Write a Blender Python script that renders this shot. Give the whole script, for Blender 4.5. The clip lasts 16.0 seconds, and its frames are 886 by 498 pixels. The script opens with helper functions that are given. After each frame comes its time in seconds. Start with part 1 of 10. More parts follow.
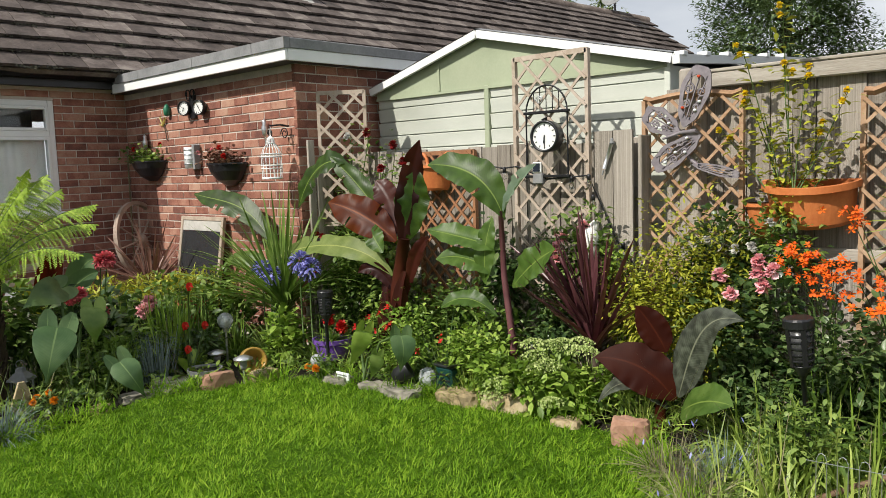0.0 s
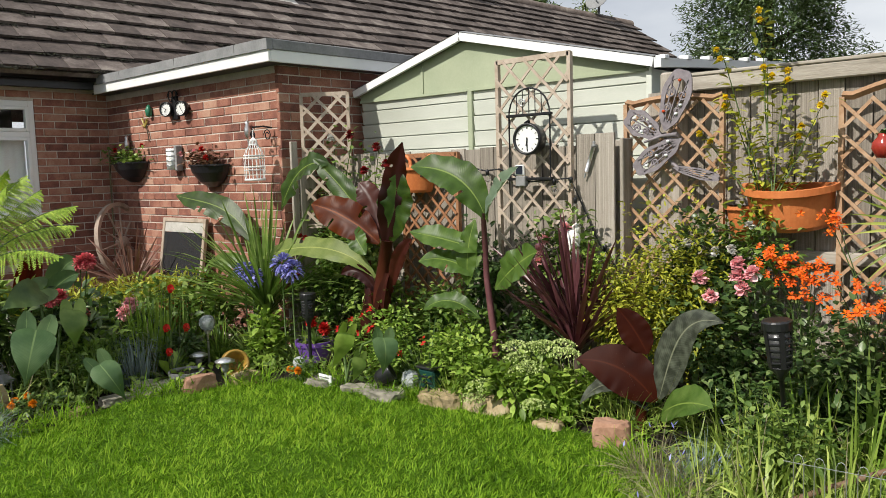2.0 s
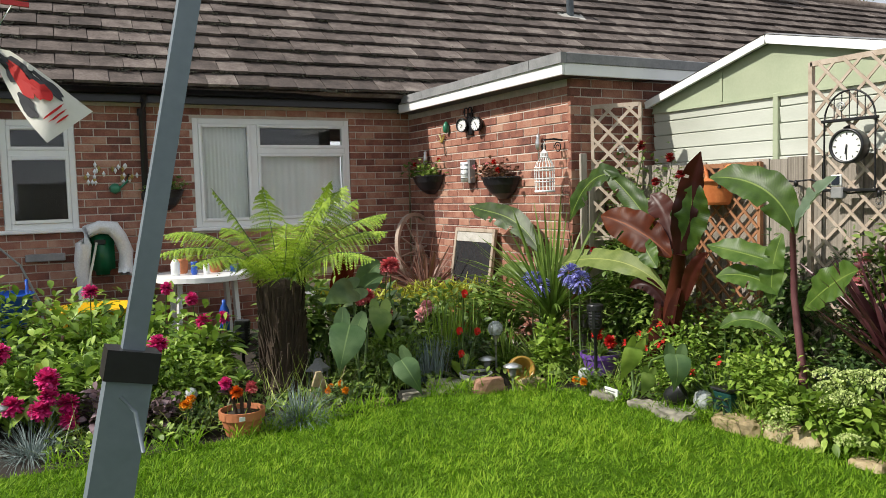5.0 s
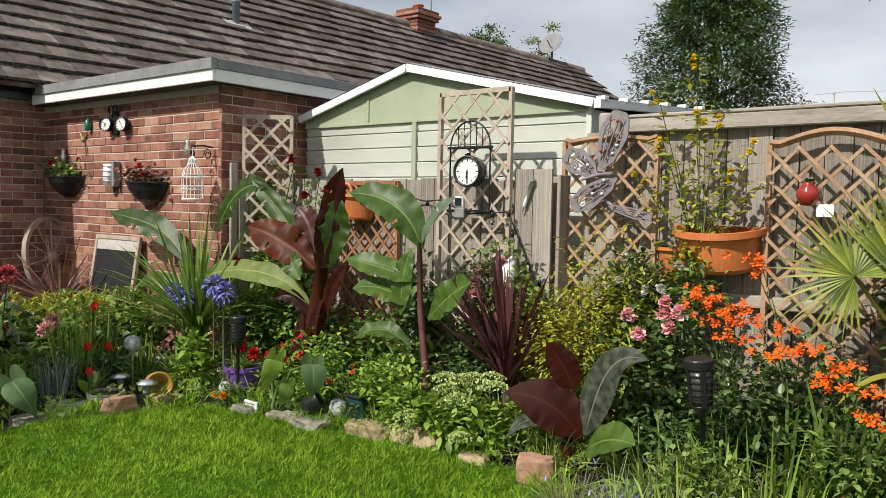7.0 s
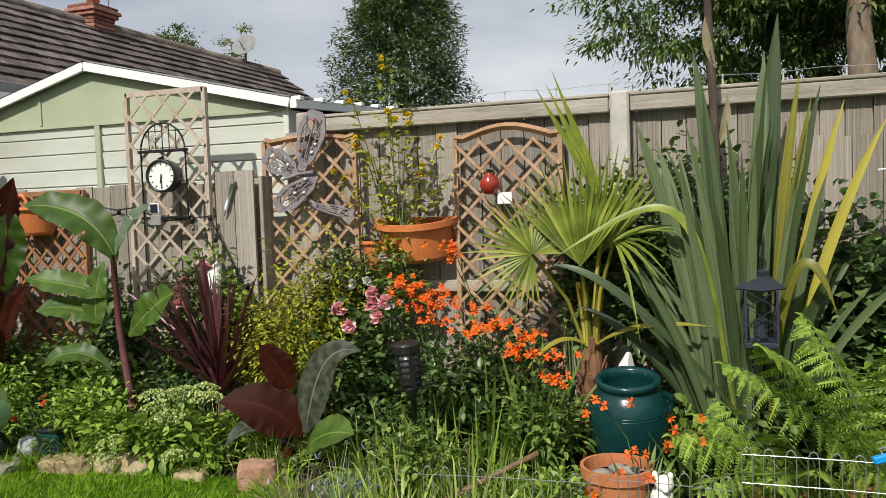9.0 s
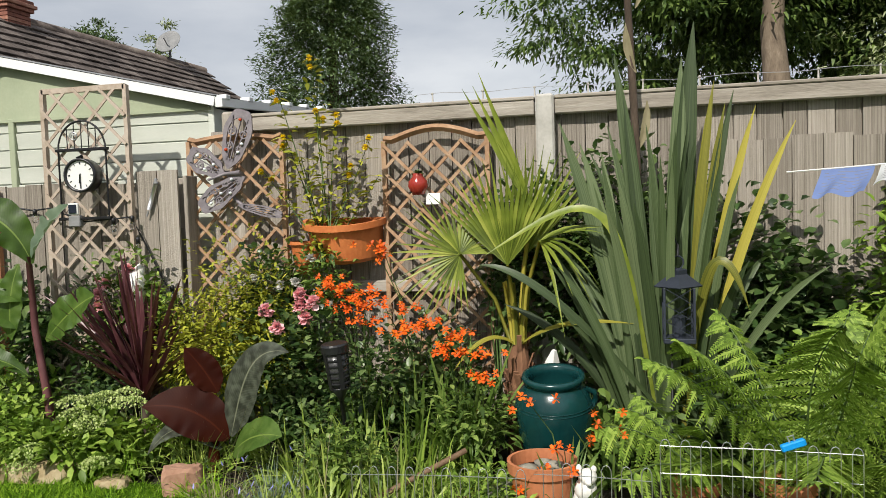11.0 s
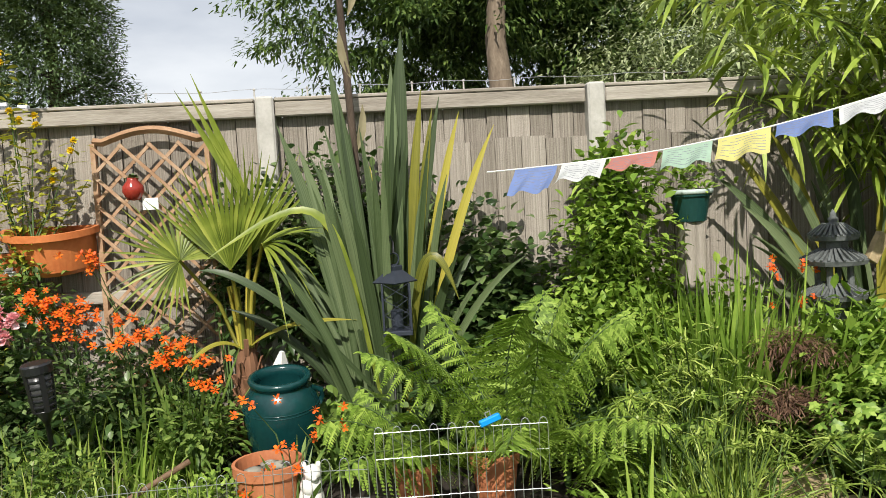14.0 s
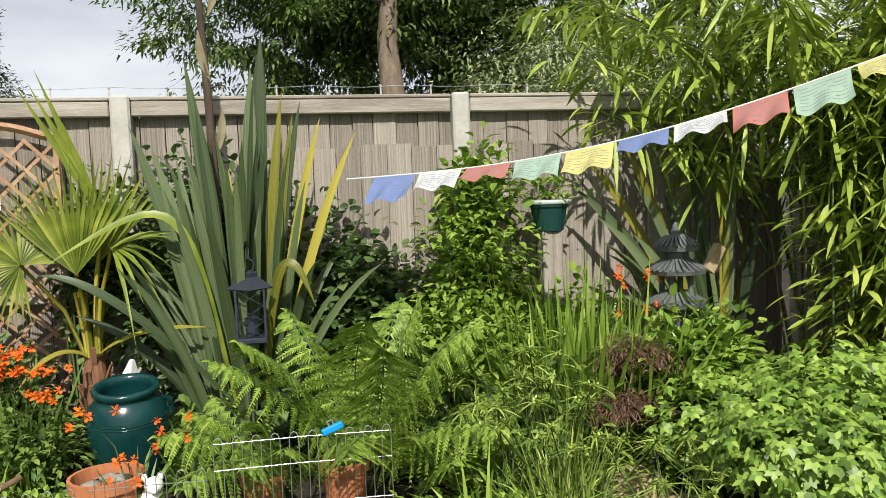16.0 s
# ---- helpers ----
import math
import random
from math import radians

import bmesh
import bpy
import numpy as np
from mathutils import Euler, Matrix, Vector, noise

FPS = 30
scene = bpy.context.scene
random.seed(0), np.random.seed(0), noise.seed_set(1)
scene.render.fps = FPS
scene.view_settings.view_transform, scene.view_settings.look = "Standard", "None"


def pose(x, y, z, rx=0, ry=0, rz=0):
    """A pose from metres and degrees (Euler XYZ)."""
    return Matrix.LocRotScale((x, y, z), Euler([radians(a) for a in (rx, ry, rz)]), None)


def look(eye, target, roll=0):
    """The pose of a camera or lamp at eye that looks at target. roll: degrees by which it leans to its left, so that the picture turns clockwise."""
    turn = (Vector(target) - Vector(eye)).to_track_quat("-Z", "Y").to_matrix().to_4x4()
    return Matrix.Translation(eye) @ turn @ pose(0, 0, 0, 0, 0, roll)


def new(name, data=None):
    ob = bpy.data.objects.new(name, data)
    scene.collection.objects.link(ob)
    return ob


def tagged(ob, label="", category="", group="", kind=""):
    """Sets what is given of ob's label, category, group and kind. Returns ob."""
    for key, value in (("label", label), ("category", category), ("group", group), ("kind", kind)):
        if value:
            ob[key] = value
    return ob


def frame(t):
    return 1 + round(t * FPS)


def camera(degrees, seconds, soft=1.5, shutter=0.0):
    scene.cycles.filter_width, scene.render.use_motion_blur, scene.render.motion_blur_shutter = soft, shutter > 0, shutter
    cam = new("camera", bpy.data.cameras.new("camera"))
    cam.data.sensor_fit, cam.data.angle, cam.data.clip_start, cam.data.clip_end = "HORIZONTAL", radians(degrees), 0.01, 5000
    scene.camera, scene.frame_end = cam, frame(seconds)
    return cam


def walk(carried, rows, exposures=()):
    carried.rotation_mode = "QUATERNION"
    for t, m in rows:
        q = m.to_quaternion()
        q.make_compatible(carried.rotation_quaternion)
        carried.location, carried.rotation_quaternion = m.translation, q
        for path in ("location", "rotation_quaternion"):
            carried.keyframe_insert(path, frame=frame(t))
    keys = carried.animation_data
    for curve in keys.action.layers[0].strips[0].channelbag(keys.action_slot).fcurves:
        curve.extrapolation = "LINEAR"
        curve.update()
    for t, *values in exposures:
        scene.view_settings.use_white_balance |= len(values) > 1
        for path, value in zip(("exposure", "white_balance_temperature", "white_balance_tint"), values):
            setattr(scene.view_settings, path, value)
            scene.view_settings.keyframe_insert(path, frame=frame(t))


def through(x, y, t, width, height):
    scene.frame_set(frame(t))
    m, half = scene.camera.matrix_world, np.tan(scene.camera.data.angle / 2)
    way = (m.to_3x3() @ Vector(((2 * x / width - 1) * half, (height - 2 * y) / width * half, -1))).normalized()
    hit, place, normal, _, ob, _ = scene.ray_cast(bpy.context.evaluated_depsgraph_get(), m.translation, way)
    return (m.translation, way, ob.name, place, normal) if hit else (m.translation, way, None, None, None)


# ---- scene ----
cam = camera(58.6, 16.0, 0.2)
PATH = [
    (0, (0.633, -0.114, 1.442), (2.077, 1.255, 1.236), -1.9),
    (0.5, (0.636, -0.119, 1.447), (2.077, 1.251, 1.238), -1.8),
    (1, (0.636, -0.125, 1.446), (2.081, 1.242, 1.242), -1.7),
    (1.5, (0.634, -0.123, 1.449), (2.081, 1.243, 1.247), -1.6),
    (2, (0.64, -0.127, 1.443), (2.11, 1.214, 1.241), -1.7),
    (2.5, (0.635, -0.134, 1.437), (2.12, 1.19, 1.237), -1.6),
    (3, (0.621, -0.129, 1.449), (2.107, 1.195, 1.248), -1.8),
    (3.4, (0.595, -0.1, 1.45), (1.93, 1.379, 1.27), -2.2),
    (3.5, (0.56, -0.071, 1.462), (1.831, 1.463, 1.29), -2.3),
    (4, (0.522, -0.042, 1.46), (1.49, 1.702, 1.313), -2.1),
    (4.2, (0.522, -0.038, 1.45), (1.449, 1.729, 1.308), -1.7),
    (6.3, (0.632, -0.114, 1.382), (1.766, 1.529, 1.26), 1.0),
    (6.5, (0.647, -0.127, 1.382), (1.944, 1.39, 1.263), 1.1),
    (7, (0.718, -0.177, 1.398), (2.277, 1.072, 1.286), 1.2),
    (7.5, (0.771, -0.238, 1.404), (2.476, 0.802, 1.298), 0.5),
    (8, (0.759, -0.256, 1.393), (2.635, 0.429, 1.28), -1.8),
    (8.2, (0.734, -0.245, 1.388), (2.628, 0.389, 1.273), -2.1),
    (10.3, (0.698, -0.191, 1.373), (2.606, 0.399, 1.269), -1.8),
    (10.5, (0.695, -0.2, 1.374), (2.615, 0.349, 1.267), -1.8),
    (11, (0.689, -0.225, 1.374), (2.636, 0.22, 1.261), -1.9),
    (11.5, (0.684, -0.257, 1.38), (2.655, 0.064, 1.262), -1.7),
    (12, (0.685, -0.295, 1.373), (2.67, -0.081, 1.253), -2.0),
    (12.5, (0.678, -0.327, 1.368), (2.672, -0.221, 1.245), -2.6),
    (13, (0.663, -0.33, 1.375), (2.658, -0.321, 1.244), -3.1),
    (13.5, (0.643, -0.348, 1.37), (2.638, -0.378, 1.234), -3.4),
    (14, (0.633, -0.401, 1.371), (2.622, -0.563, 1.233), -3.2),
    (14.5, (0.624, -0.462, 1.384), (2.609, -0.662, 1.245), -1.8),
    (15, (0.61, -0.495, 1.376), (2.596, -0.686, 1.236), -1.6),
    (15.5, (0.603, -0.533, 1.382), (2.583, -0.783, 1.247), -1.7),
    (16, (0.588, -0.612, 1.382), (2.541, -1.021, 1.241), -2.1),
]
walk(cam, [(t, look(eye, target, roll)) for t, eye, target, roll in PATH], [(0.0, -0.04), (3.5, 0.0), (5.2, 0.12), (6.5, 0.18), (7.0, -0.06), (7.5, -0.12), (8.0, -0.2), (10.5, -0.15), (12.0, -0.08), (14.0, 0.1), (16.0, 0.08)])

# ---- world and sun ----
SUN_WAY = Vector((-0.80, 0.13, 0.74)).normalized()
world = bpy.data.worlds.new("sky")
scene.world = world
world.use_nodes = True
wn, wl = world.node_tree.nodes, world.node_tree.links
wn.clear()
w_out = wn.new("ShaderNodeOutputWorld")
w_bg = wn.new("ShaderNodeBackground")
w_sky = wn.new("ShaderNodeTexSky")
w_sky.sky_type = "NISHITA"
w_sky.sun_disc = False
w_sky.sun_elevation = math.asin(SUN_WAY.z)
w_sky.sun_rotation = math.atan2(SUN_WAY.x, SUN_WAY.y)
w_co = wn.new("ShaderNodeTexCoord")
w_map = wn.new("ShaderNodeMapping")
w_map.inputs["Scale"].default_value = (1.0, 1.0, 3.2)
w_no = wn.new("ShaderNodeTexNoise")
w_no.inputs["Scale"].default_value = 2.1
w_no.inputs["Detail"].default_value = 7.0
w_no.inputs["Roughness"].default_value = 0.52
w_ramp = wn.new("ShaderNodeValToRGB")
w_ramp.color_ramp.elements[0].position, w_ramp.color_ramp.elements[0].color = 0.30, (0.46, 0.51, 0.60, 1)
w_ramp.color_ramp.elements[1].position, w_ramp.color_ramp.elements[1].color = 0.66, (0.95, 0.97, 1.0, 1)
w_gain = wn.new("ShaderNodeMixRGB")
w_gain.blend_type, w_gain.inputs[0].default_value = "MULTIPLY", 1.0
w_gain.inputs[2].default_value = (0.10, 0.10, 0.10, 1)
w_mix = wn.new("ShaderNodeMixRGB")
w_mix.inputs[0].default_value = 0.86
wl.new(w_co.outputs["Generated"], w_map.inputs[0])
wl.new(w_map.outputs[0], w_no.inputs["Vector"])
wl.new(w_no.outputs["Fac"], w_ramp.inputs[0])
wl.new(w_sky.outputs[0], w_gain.inputs[1])
wl.new(w_gain.outputs[0], w_mix.inputs[1])
wl.new(w_ramp.outputs[0], w_mix.inputs[2])
wl.new(w_mix.outputs[0], w_bg.inputs[0])
w_bg.inputs[1].default_value = 0.95
wl.new(w_bg.outputs[0], w_out.inputs[0])

sun_data = bpy.data.lights.new("sun", "SUN")
sun_data.energy, sun_data.angle, sun_data.color = 5.0, radians(0.7), (1.0, 0.95, 0.86)
sun = new("sun", sun_data)
sun.matrix_world = look(SUN_WAY * 30, (0, 0, 0))


# ---- materials ----
def nodes_of(name):
    m = bpy.data.materials.new(name)
    m.use_nodes = True
    t = m.node_tree
    return m, t.nodes, t.links, t.nodes["Principled BSDF"]


def ramp_node(n, stops):
    r = n.new("ShaderNodeValToRGB")
    while len(r.color_ramp.elements) < len(stops):
        r.color_ramp.elements.new(0.5)
    for e, (p, c) in zip(r.color_ramp.elements, stops):
        e.position, e.color = p, (*c, 1)
    return r


def surface(name, stops, scale=6.0, rough=0.8, metal=0.0, bump=0.2, stretch=(1, 1, 1), fine=60.0, vary=0.0, island=False, spec=0.5, detail=6.0, grime=0.0):
    """A surface with two scales of noise in colour, relief, and an optional shift from piece to piece."""
    m, n, l, b = nodes_of(name)
    co = n.new("ShaderNodeTexCoord")
    mp = n.new("ShaderNodeMapping")
    mp.inputs["Scale"].default_value = stretch
    l.new(co.outputs["Object"], mp.inputs[0])
    vec = mp.outputs[0]
    if vary:
        src = n.new("ShaderNodeNewGeometry" if island else "ShaderNodeObjectInfo").outputs["Random Per Island" if island else "Random"]
        add = n.new("ShaderNodeVectorMath")
        add.operation = "MULTIPLY_ADD"
        cmb = n.new("ShaderNodeCombineXYZ")
        for k in range(3):
            l.new(src, cmb.inputs[k])
        l.new(cmb.outputs[0], add.inputs[0])
        add.inputs[1].default_value = (13.0, 7.0, 19.0)
        l.new(vec, add.inputs[2])
        vec = add.outputs[0]
    big = n.new("ShaderNodeTexNoise")
    big.inputs["Scale"].default_value, big.inputs["Detail"].default_value = scale, detail
    big.inputs["Roughness"].default_value = 0.62
    l.new(vec, big.inputs["Vector"])
    small = n.new("ShaderNodeTexNoise")
    small.inputs["Scale"].default_value, small.inputs["Detail"].default_value = fine, 4.0
    l.new(vec, small.inputs["Vector"])
    mixv = n.new("ShaderNodeMath")
    mixv.operation = "MULTIPLY_ADD"
    l.new(small.outputs["Fac"], mixv.inputs[0])
    mixv.inputs[1].default_value = 0.35
    l.new(big.outputs["Fac"], mixv.inputs[2])
    sub = n.new("ShaderNodeMath")
    sub.operation = "SUBTRACT"
    l.new(mixv.outputs[0], sub.inputs[0])
    sub.inputs[1].default_value = 0.17
    val = sub.outputs[0]
    if vary:
        va = n.new("ShaderNodeMath")
        va.operation = "MULTIPLY_ADD"
        l.new(src, va.inputs[0])
        va.inputs[1].default_value = vary
        off = n.new("ShaderNodeMath")
        off.operation = "SUBTRACT"
        l.new(val, off.inputs[0])
        off.inputs[1].default_value = vary / 2
        l.new(off.outputs[0], va.inputs[2])
        val = va.outputs[0]
    r = ramp_node(n, stops)
    l.new(val, r.inputs[0])
    colour = r.outputs[0]
    if grime:
        g = n.new("ShaderNodeTexNoise")
        g.inputs["Scale"].default_value, g.inputs["Detail"].default_value = scale * 0.35, 8.0
        l.new(co.outputs["Object"], g.inputs["Vector"])
        gr = ramp_node(n, [(0.42, (1, 1, 1)), (0.75, (1 - grime, 1 - grime, 1 - grime * 1.1))])
        l.new(g.outputs["Fac"], gr.inputs[0])
        mm = n.new("ShaderNodeMixRGB")
        mm.blend_type, mm.inputs[0].default_value = "MULTIPLY", 1.0
        l.new(colour, mm.inputs[1])
        l.new(gr.outputs[0], mm.inputs[2])
        colour = mm.outputs[0]
    l.new(colour, b.inputs["Base Color"])
    b.inputs["Roughness"].default_value, b.inputs["Metallic"].default_value = rough, metal
    b.inputs["Specular IOR Level"].default_value = spec
    if bump:
        bp = n.new("ShaderNodeBump")
        bp.inputs["Strength"].default_value, bp.inputs["Distance"].default_value = bump, 0.01
        l.new(mixv.outputs[0], bp.inputs["Height"])
        l.new(bp.outputs[0], b.inputs["Normal"])
    return m


def leafy(name, dark, mid, light, rough=0.5, through=0.35, glow=(0.35, 0.5, 0.06), stripes=0.0, spec=0.4, scale=9.0, grain=False):
    """Leaf: colour shifts from leaf to leaf and along it; some light passes through. stripes: veins across the blade."""
    m, n, l, b = nodes_of(name)
    out = n["Material Output"]
    geo = n.new("ShaderNodeNewGeometry")
    shade = geo.outputs["Random Per Island"]
    co = n.new("ShaderNodeTexCoord")
    no = n.new("ShaderNodeTexNoise")
    no.inputs["Scale"].default_value, no.inputs["Detail"].default_value = scale, 5.0
    if grain:
        mp = n.new("ShaderNodeMapping")
        mp.inputs["Scale"].default_value = (1.6, 0.16, 1.0)
        inf = n.new("ShaderNodeObjectInfo")
        l.new(co.outputs["UV"], mp.inputs[0])
        l.new(inf.outputs["Random"], mp.inputs["Location"])
        shade = inf.outputs["Random"]
        l.new(mp.outputs[0], no.inputs["Vector"])
    else:
        l.new(co.outputs["Object"], no.inputs["Vector"])
    mx = n.new("ShaderNodeMath")
    mx.operation = "MULTIPLY_ADD"
    l.new(shade, mx.inputs[0])
    mx.inputs[1].default_value = 0.72
    hf = n.new("ShaderNodeMath")
    hf.operation = "MULTIPLY_ADD"
    l.new(no.outputs["Fac"], hf.inputs[0])
    hf.inputs[1].default_value, hf.inputs[2].default_value = 0.9, -0.30
    l.new(hf.outputs[0], mx.inputs[2])
    r = ramp_node(n, [(0.08, tuple(c * 0.75 for c in dark)), (0.48, mid), (0.92, light)])
    l.new(mx.outputs[0], r.inputs[0])
    colour = r.outputs[0]
    if stripes:
        uv = n.new("ShaderNodeUVMap")
        sp = n.new("ShaderNodeSeparateXYZ")
        l.new(uv.outputs[0], sp.inputs[0])
        ab = n.new("ShaderNodeMath")
        ab.operation = "SUBTRACT"
        l.new(sp.outputs[0], ab.inputs[0])
        ab.inputs[1].default_value = 0.5
        a2 = n.new("ShaderNodeMath")
        a2.operation = "ABSOLUTE"
        l.new(ab.outputs[0], a2.inputs[0])
        sk = n.new("ShaderNodeMath")
        sk.operation = "MULTIPLY_ADD"
        l.new(a2.outputs[0], sk.inputs[0])
        sk.inputs[1].default_value = -0.25
        l.new(sp.outputs[1], sk.inputs[2])
        fr = n.new("ShaderNodeMath")
        fr.operation = "MULTIPLY"
        l.new(sk.outputs[0], fr.inputs[0])
        fr.inputs[1].default_value = 260.0
        sn = n.new("ShaderNodeMath")
        sn.operation = "SINE"
        l.new(fr.outputs[0], sn.inputs[0])
        st = n.new("ShaderNodeMath")
        st.operation = "MULTIPLY_ADD"
        l.new(sn.outputs[0], st.inputs[0])
        st.inputs[1].default_value, st.inputs[2].default_value = stripes, 0.0
        s2 = n.new("ShaderNodeMath")
        s2.operation = "ADD"
        l.new(mx.outputs[0], s2.inputs[0])
        l.new(st.outputs[0], s2.inputs[1])
        l.new(s2.outputs[0], r.inputs[0])
        rib = ramp_node(n, [(0.0, (0.8, 0.8, 0.8)), (0.014, (0.8, 0.8, 0.8)), (0.026, (0, 0, 0))])
        l.new(a2.outputs[0], rib.inputs[0])
        rm = n.new("ShaderNodeMixRGB")
        l.new(rib.outputs[0], rm.inputs[0])
        l.new(colour, rm.inputs[1])
        rm.inputs[2].default_value = (min(light[0] * 1.4, 1), min(light[1] * 1.3, 1), light[2] * 1.2, 1)
        colour = rm.outputs[0]
        bp = n.new("ShaderNodeBump")
        bp.inputs["Strength"].default_value, bp.inputs["Distance"].default_value = 0.06, 0.004
        l.new(sn.outputs[0], bp.inputs["Height"])
        l.new(bp.outputs[0], b.inputs["Normal"])
    l.new(colour, b.inputs["Base Color"])
    b.inputs["Roughness"].default_value = rough
    b.inputs["Specular IOR Level"].default_value = spec
    if through:
        tr = n.new("ShaderNodeBsdfTranslucent")
        hue = n.new("ShaderNodeMixRGB")
        hue.inputs[0].default_value = 0.6
        l.new(colour, hue.inputs[1])
        hue.inputs[2].default_value = (*glow, 1)
        l.new(hue.outputs[0], tr.inputs[0])
        ms = n.new("ShaderNodeMixShader")
        ms.inputs[0].default_value = through * 0.75
        l.new(b.outputs[0], ms.inputs[1])
        l.new(tr.outputs[0], ms.inputs[2])
        l.new(ms.outputs[0], out.inputs[0])
    return m


def plain(name, colour, rough=0.5, metal=0.0, vary=0.12, scale=25.0, bump=0.05):
    lo = tuple(c * (1 - vary) for c in colour)
    hi = tuple(min(c * (1 + vary), 1) for c in colour)
    return surface(name, [(0.25, lo), (0.75, hi)], scale=scale, rough=rough, metal=metal, bump=bump, fine=scale * 6)


def glass_mat(name, tint=(0.9, 0.95, 0.95), rough=0.02):
    m, n, l, b = nodes_of(name)
    b.inputs["Base Color"].default_value = (*tint, 1)
    b.inputs["Transmission Weight"].default_value = 1.0
    b.inputs["Roughness"].default_value = rough
    b.inputs["IOR"].default_value = 1.45
    return m


M_BRICK = surface("brick_red", [(0.15, (0.13, 0.052, 0.040)), (0.42, (0.255, 0.100, 0.068)), (0.62, (0.36, 0.168, 0.115)), (0.9, (0.46, 0.28, 0.20))], scale=7, rough=0.9, bump=0.5, fine=90, vary=0.55)
M_BRICK_J = surface("brick_red_far", [(0.15, (0.13, 0.052, 0.040)), (0.42, (0.255, 0.100, 0.068)), (0.62, (0.36, 0.168, 0.115)), (0.9, (0.46, 0.28, 0.20))], scale=7, rough=0.9, bump=0.5, fine=90, vary=0.55, island=True)
M_MORTAR = surface("mortar", [(0.2, (0.42, 0.37, 0.32)), (0.8, (0.62, 0.56, 0.49))], scale=10, rough=0.95, bump=0.4)
TILE_STOPS = [(0.12, (0.0246, 0.0187, 0.0164)), (0.45, (0.0862, 0.0663, 0.0574)), (0.68, (0.1628, 0.1318, 0.1164)), (0.95, (0.3168, 0.2805, 0.2378))]
M_TILE = surface("roof_tile_concrete", TILE_STOPS, scale=5, rough=0.92, bump=0.6, fine=45, vary=0.34)
M_TILE_J = surface("roof_tile_concrete_far", TILE_STOPS, scale=5, rough=0.92, bump=0.6, fine=45, vary=0.34, island=True)
M_WHITE = plain("white_upvc", (0.80, 0.81, 0.80), rough=0.35, vary=0.04, scale=4)
M_EDGING = surface("grey_felt_edging", [(0.2, (0.14, 0.145, 0.15)), (0.8, (0.30, 0.30, 0.30))], scale=5, rough=0.85, bump=0.3)
M_BLACK = plain("black_plastic", (0.014, 0.014, 0.016), rough=0.35, vary=0.3)
M_IRON = plain("black_iron", (0.02, 0.02, 0.022), rough=0.5, metal=0.5, vary=0.3)
M_GREENPAINT = surface("pale_green_paint", [(0.2, (0.31, 0.36, 0.24)), (0.8, (0.42, 0.46, 0.32))], scale=3, rough=0.75, bump=0.15, grime=0.25)
M_CLAD = surface("pale_cladding", [(0.2, (0.54, 0.57, 0.50)), (0.8, (0.68, 0.70, 0.63))], scale=2.2, rough=0.6, bump=0.1, grime=0.22, stretch=(1, 0.6, 3))
GREY_WOOD = [(0.15, (0.1017, 0.0829, 0.066)), (0.42, (0.2429, 0.2128, 0.176)), (0.7, (0.3955, 0.3528, 0.3025)), (0.95, (0.565, 0.5152, 0.451))]
M_FENCE = surface("weathered_grey_wood", GREY_WOOD, scale=5, rough=0.9, bump=0.5, stretch=(4, 4, 0.35), fine=70, vary=0.28)
M_CAP = surface("weathered_cap_wood", [(0.15, (0.13, 0.11, 0.088)), (0.42, (0.31, 0.275, 0.23)), (0.7, (0.46, 0.42, 0.365)), (0.95, (0.62, 0.57, 0.51))], scale=5, rough=0.9, bump=0.5, stretch=(4, 0.35, 4), fine=70, vary=0.2)
M_CONCRETE = surface("concrete", [(0.2, (0.36, 0.345, 0.31)), (0.8, (0.56, 0.54, 0.50))], scale=9, rough=0.95, bump=0.4)
M_TRELLIS = surface("bleached_trellis_wood", [(0.2, (0.22, 0.165, 0.12)), (0.55, (0.40, 0.32, 0.25)), (0.9, (0.54, 0.46, 0.39))], scale=8, rough=0.85, bump=0.3, fine=50, vary=0.3, island=True)
M_TAN = surface("tan_trellis_wood", [(0.2, (0.19, 0.10, 0.05)), (0.55, (0.36, 0.21, 0.115)), (0.9, (0.52, 0.37, 0.25))], scale=8, rough=0.75, bump=0.3, fine=50, vary=0.3, island=True)
M_BROWNTREL = surface("red_brown_trellis_wood", [(0.2, (0.17, 0.07, 0.03)), (0.8, (0.36, 0.17, 0.08))], scale=8, rough=0.75, bump=0.3, vary=0.3, island=True)
M_SOIL = surface("soil", [(0.2, (0.012, 0.009, 0.006)), (0.6, (0.032, 0.023, 0.016)), (0.9, (0.07, 0.052, 0.036))], scale=6, rough=1.0, bump=0.9, fine=60)
M_TURF = surface("turf", [(0.2, (0.028, 0.060, 0.005)), (0.6, (0.060, 0.125, 0.008)), (0.9, (0.100, 0.185, 0.016))], scale=30, rough=1.0, bump=0.6, fine=120)
M_TURF.node_tree.nodes["Principled BSDF"].inputs["Specular IOR Level"].default_value = 0.05
M_TERRA = surface("terracotta", [(0.2, (0.36, 0.115, 0.045)), (0.6, (0.50, 0.185, 0.08)), (0.9, (0.58, 0.28, 0.16))], scale=7, rough=0.75, bump=0.15, fine=60)
M_TERRA_P = surface("terracotta_plastic", [(0.2, (0.50, 0.13, 0.035)), (0.8, (0.72, 0.25, 0.08))], scale=6, rough=0.55, bump=0.08, fine=50)
M_STONE = surface("sandstone", [(0.2, (0.14, 0.115, 0.062)), (0.5, (0.36, 0.275, 0.15)), (0.9, (0.60, 0.51, 0.35))], scale=9, rough=0.95, bump=0.8, fine=40, vary=0.2)
